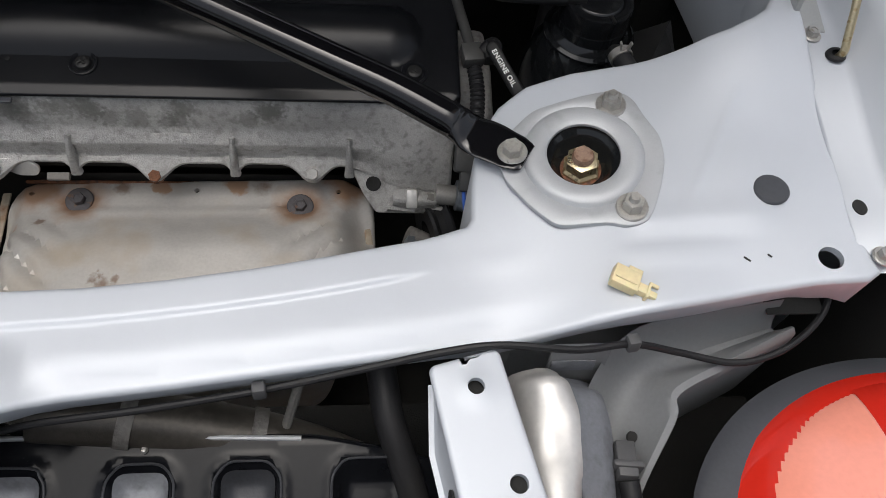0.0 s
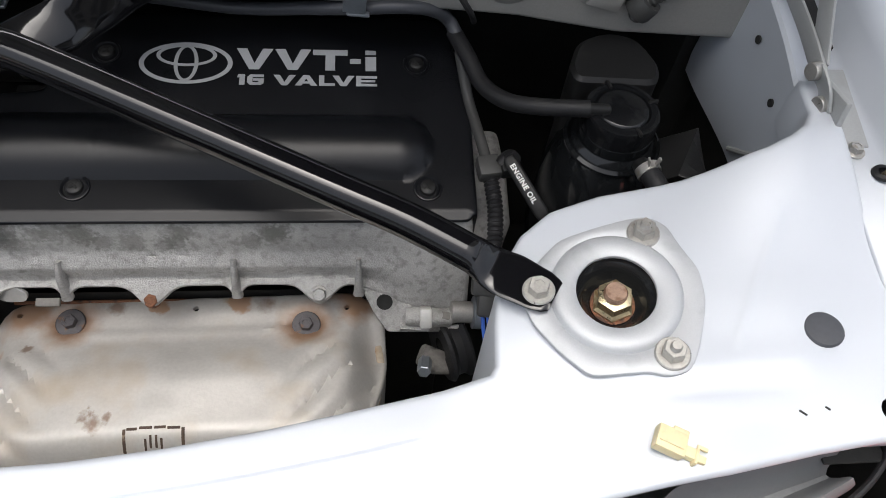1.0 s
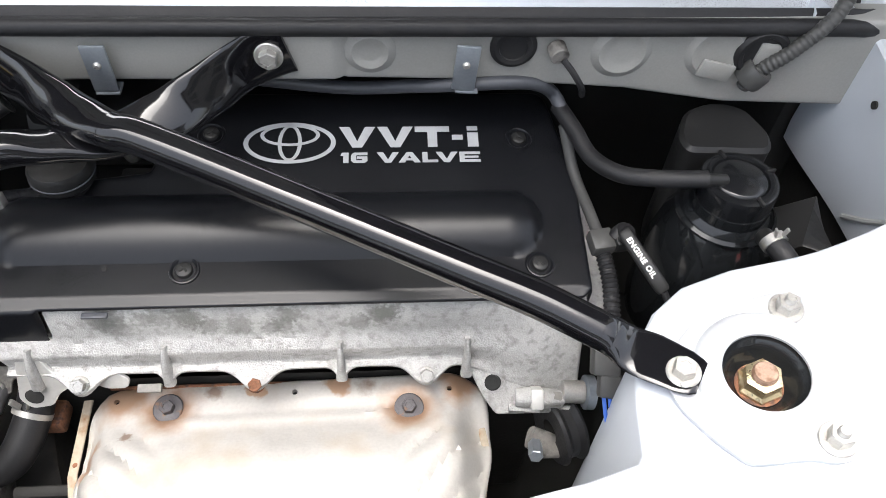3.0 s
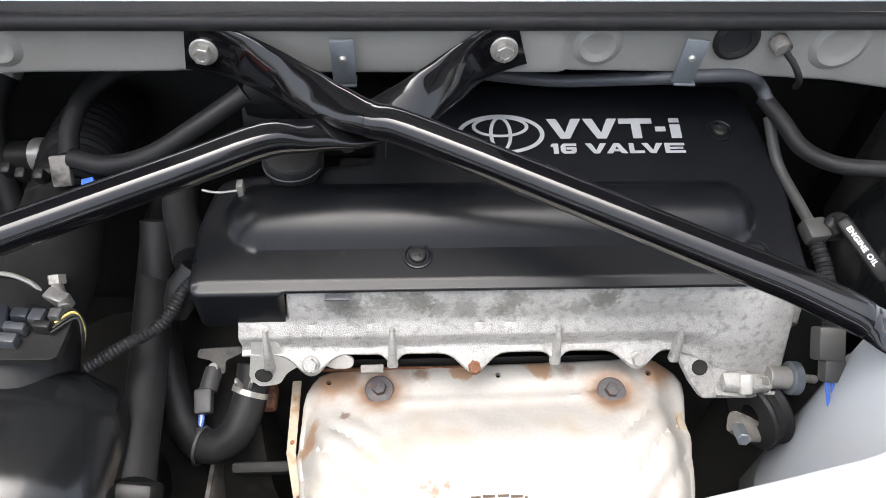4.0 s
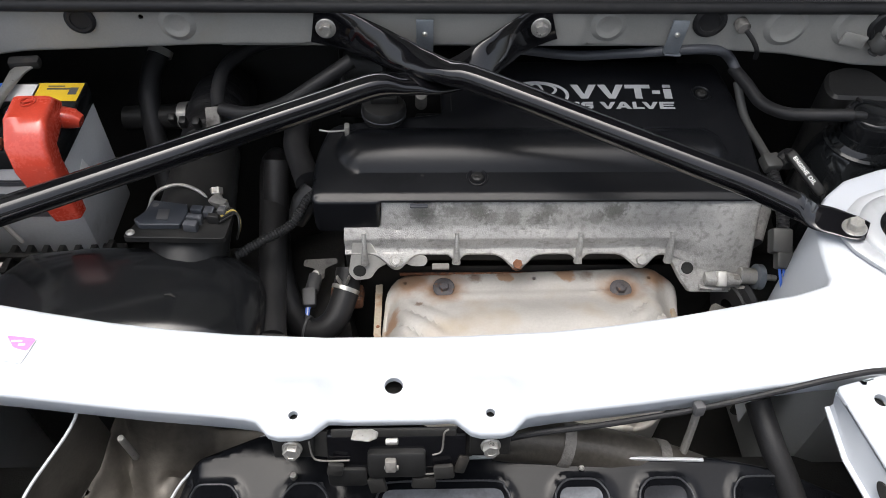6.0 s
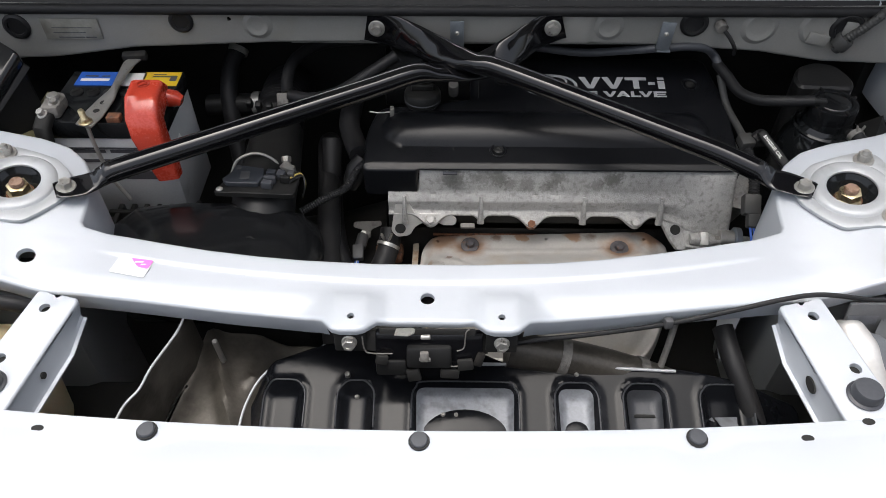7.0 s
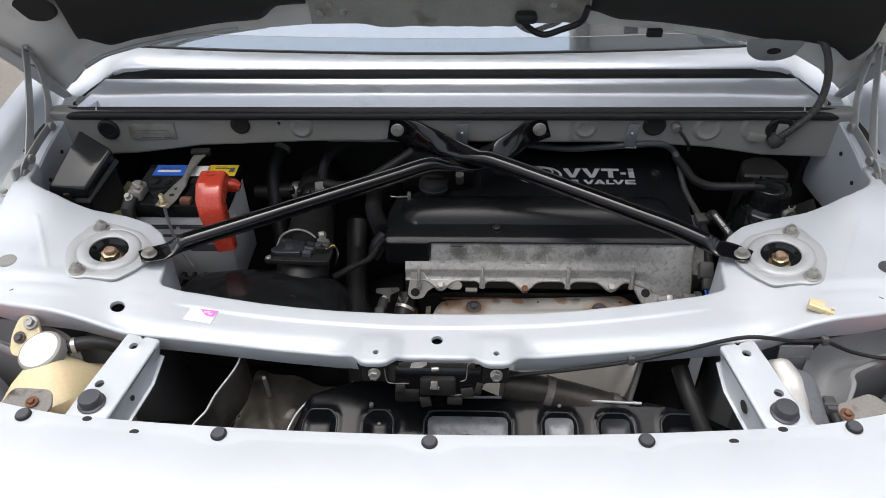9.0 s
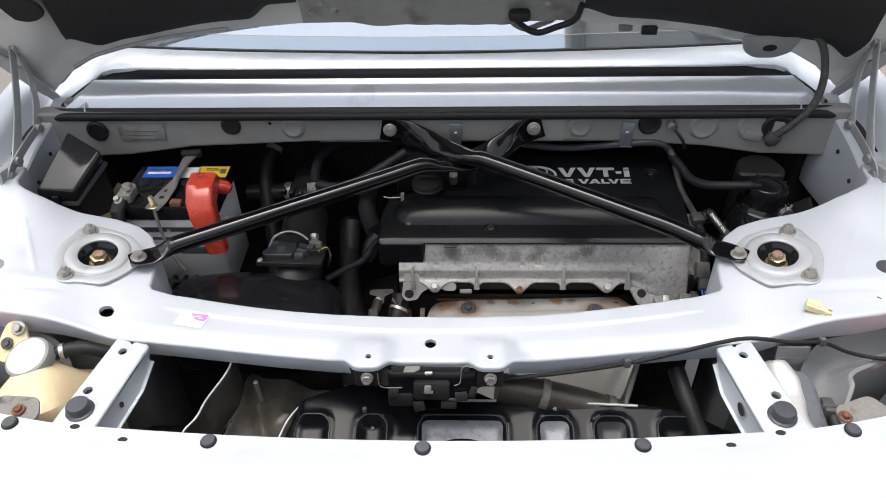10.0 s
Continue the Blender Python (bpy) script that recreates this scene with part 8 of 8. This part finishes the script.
def lid():
    l = thing("bonnet", "open silver bonnet with dark insulation pads underneath", "bonnet", (0, 0.87, 1.07))

    def relief(x, v):
        h = 0.010 * (1 - smooth01(0.012, 0.035, v)) + 0.010 * (1 - smooth01(0.12, 0.17, abs(x - 0.0)))
        h += 0.012 * smooth01(0.68, 0.72, abs(x)) * smooth01(0.05, 0.09, v)
        return h + 0.0012 * noise.noise(Vector((x * 7, v * 7, 3)))
    part("inner_panel", lid_patch(-0.895, 0.895, lambda x: 0.0, lambda x: 0.72, relief, 180, 40), LID_GREY, l, angle=60)
    part("outer_skin", lid_patch(-0.895, 0.895, lambda x: 0.0, lambda x: 0.74, lambda x, v: -0.022, 90, 12), SILVER, l, angle=60)
    edge = [tuple(lid_at(-0.895 + 1.79 * i / 70, 0.0, -0.006)) for i in range(71)]
    part("edge_seal", hose(edge, 0.008, 8, 2), SILVER_DULL, l)

    def pad(x0, x1, low):
        bmx = lid_patch(x0, x1, low, lambda x: 0.66, lambda x, v: 0.020 + 0.003 * noise.noise(Vector((x * 10, v * 10, 8))) - 0.016 * max(1 - smooth01(0, 0.008, min(x - x0, x1 - x)), 1 - smooth01(0, 0.008, v - low(x))), 80, 24)
        part("insulation_pad", bmx, SHADOW, l, "black felt insulation pad")

    part("centre_stiffener", lid_patch(-0.255, 0.265, lambda x: 0.004, lambda x: 0.60, lambda x, v: relief(x, v) + 0.006 + 0.006 * math.exp(-((v - 0.05) / 0.02) ** 2) + 0.003 * noise.noise(Vector((x * 25, v * 25, 5))), 60, 30), STIFFENER, l, "grimy brown-grey stiffener")

    def low_left(x):
        return 0.016 + 0.05 * smooth01(-0.62, -0.69, x) ** 2 + 0.036 * smooth01(-0.36, -0.31, x)
    pad(-0.69, -0.26, low_left)
    pad(0.27, 0.77, lambda x: 0.010 + 0.020 * (1 - smooth01(0.27, 0.33, x)) + 0.045 * smooth01(0.60, 0.72, x) + 0.03 * smooth01(0.74, 0.77, x))
    for x, v, rx, ry in ((-0.725, 0.165, 0.036, 0.028), (0.80, 0.17, 0.03, 0.03), (-0.055, 0.045, 0.006, 0.006), (0.02, 0.05, 0.006, 0.006), (-0.155, 0.10, 0.012, 0.02)):
        q = lid_at(x, v, relief(x, v) + 0.005)
        part("panel_hole", lathe([(0, 0.001), (1, 0.001), (1.08, -0.004)], Matrix.Translation(q) @ Euler((radians(114.8), 0, 0)).to_matrix().to_4x4() @ Matrix.Diagonal((rx, ry, 1, 1)), 24), SHADOW, l)
    for x, v in ((-0.235, 0.03), (-0.215, 0.055), (-0.19, 0.03), (0.14, 0.03), (0.20, 0.05), (-0.80, 0.05), (-0.785, 0.02)):
        bolt("lid_bolt", tuple(lid_at(x, v, relief(x, v) + 0.009)), (0, -0.907, -0.42), "", l, 0.011, 0.006, 0.009)
    part("inner_rib", hose([tuple(lid_at(-0.70 + 0.30 * i / 8, 0.006 + 0.0 * i, 0.012)) for i in range(9)], 0.004, 8, 3), SILVER_DULL, l)
    for s in (1, -1):
        part("side_rib", loft([(lid_at(s * 0.845, 0.10, 0.02), 0.03, 0.008, (1, 0, 0)), (lid_at(s * 0.80, 0.05, 0.02), 0.034, 0.010, (1, 0, 0)), (lid_at(s * 0.765, 0.016, 0.018), 0.030, 0.008, (1, 0, 0)), (lid_at(s * 0.757, -0.02, 0.010), 0.02, 0.006, (1, 0, 0))], 14, 4), SILVER_DULL, l, "riveted hinge arm")
    hook = thing("lid_harness", "black wiring loop hanging from the open lid", "wiring", lid_at(0.2, 0.0, 0.02))
    part("loop", hose([tuple(lid_at(*q)) for q in ((0.14, 0.03, 0.03), (0.16, 0.012, 0.04), (0.185, 0.004, 0.045), (0.215, 0.012, 0.04), (0.25, 0.03, 0.035), (0.26, 0.07, 0.03))], 0.006, 12, 6), RUBBER, hook)
    part("boot", box((0.04, 0.03, 0.02), lid_at(0.15, 0.035, 0.03), 0.008), RUBBER, hook)
    part("clip", box((0.030, 0.012, 0.016), lid_at(0.395, -0.004, 0.016), 0.003), RUBBER, hook)
    lug_m = Matrix.Translation(lid_at(0.615, 0.0, 0.024)) @ Matrix(((1, 0, 0, 0), (0, -0.42, -0.907, 0), (0, 0.907, -0.42, 0), (0, 0, 0, 1)))
    part("corner_lug", plate(rounded([(-0.06, 0.035), (0.05, 0.035), (0.045, -0.004), (0.02, -0.020), (-0.02, -0.020), (-0.045, -0.002)], 0.012), 0.006, lug_m), SILVER_DULL, l)
    part("lug_hole", lathe([(0, 0.001), (0.010, 0.001), (0.010, -0.001)], lug_m @ pose(0.0, 0.008, 0.0005) @ Matrix.Diagonal((1.3, 0.8, 1, 1)), 18), SHADOW, l)
    return l


bonnet = lid()


def hinge(s):
    h = part("hinge", box((0.006, 0.060, 0.030), (s * 0.742, 0.606, 0.912), 0.002, (-12, 0, 0)), SILVER_DULL, bonnet, "bare steel multi-link hinge with rivets")

    def bar(pts, w, name="link"):
        part(name, loft([(q, w, 0.004, (0, 1, -0.3)) for q in spline([(s * x, y, z) for x, y, z in pts], 4)], 14, 4), SILVER_DULL, h)
    part("foot_plate", box((0.034, 0.08, 0.004), (s * 0.757, 0.606, 0.902), 0.001, (10, 0, 0)), SILVER_DULL, h)
    bar([(0.738, 0.596, 0.910), (0.734, 0.606, 0.925), (0.732, 0.622, 0.930)], 0.020)
    bar([(0.732, 0.622, 0.930), (0.735, 0.670, 0.935), (0.737, 0.721, 0.938)], 0.016)
    bar([(0.733, 0.624, 0.930), (0.752, 0.690, 0.958), (0.766, 0.752, 1.006), (0.776, 0.800, 1.060)], 0.018)
    bar([(0.738, 0.721, 0.938), (0.755, 0.775, 0.965), (0.764, 0.800, 1.015), (0.775, 0.805, 1.070)], 0.018)
    for q in ((0.736, 0.600, 0.913), (0.730, 0.622, 0.930), (0.735, 0.721, 0.938), (0.772, 0.800, 1.058), (0.772, 0.805, 1.030)):
        part("rivet", cylinder((s * (q[0] + 0.004), q[1], q[2]), (s * (q[0] - 0.007), q[1] - 0.003, q[2] + 0.001), 0.0075), STEEL, h)


hinge(1)
hinge(-1)
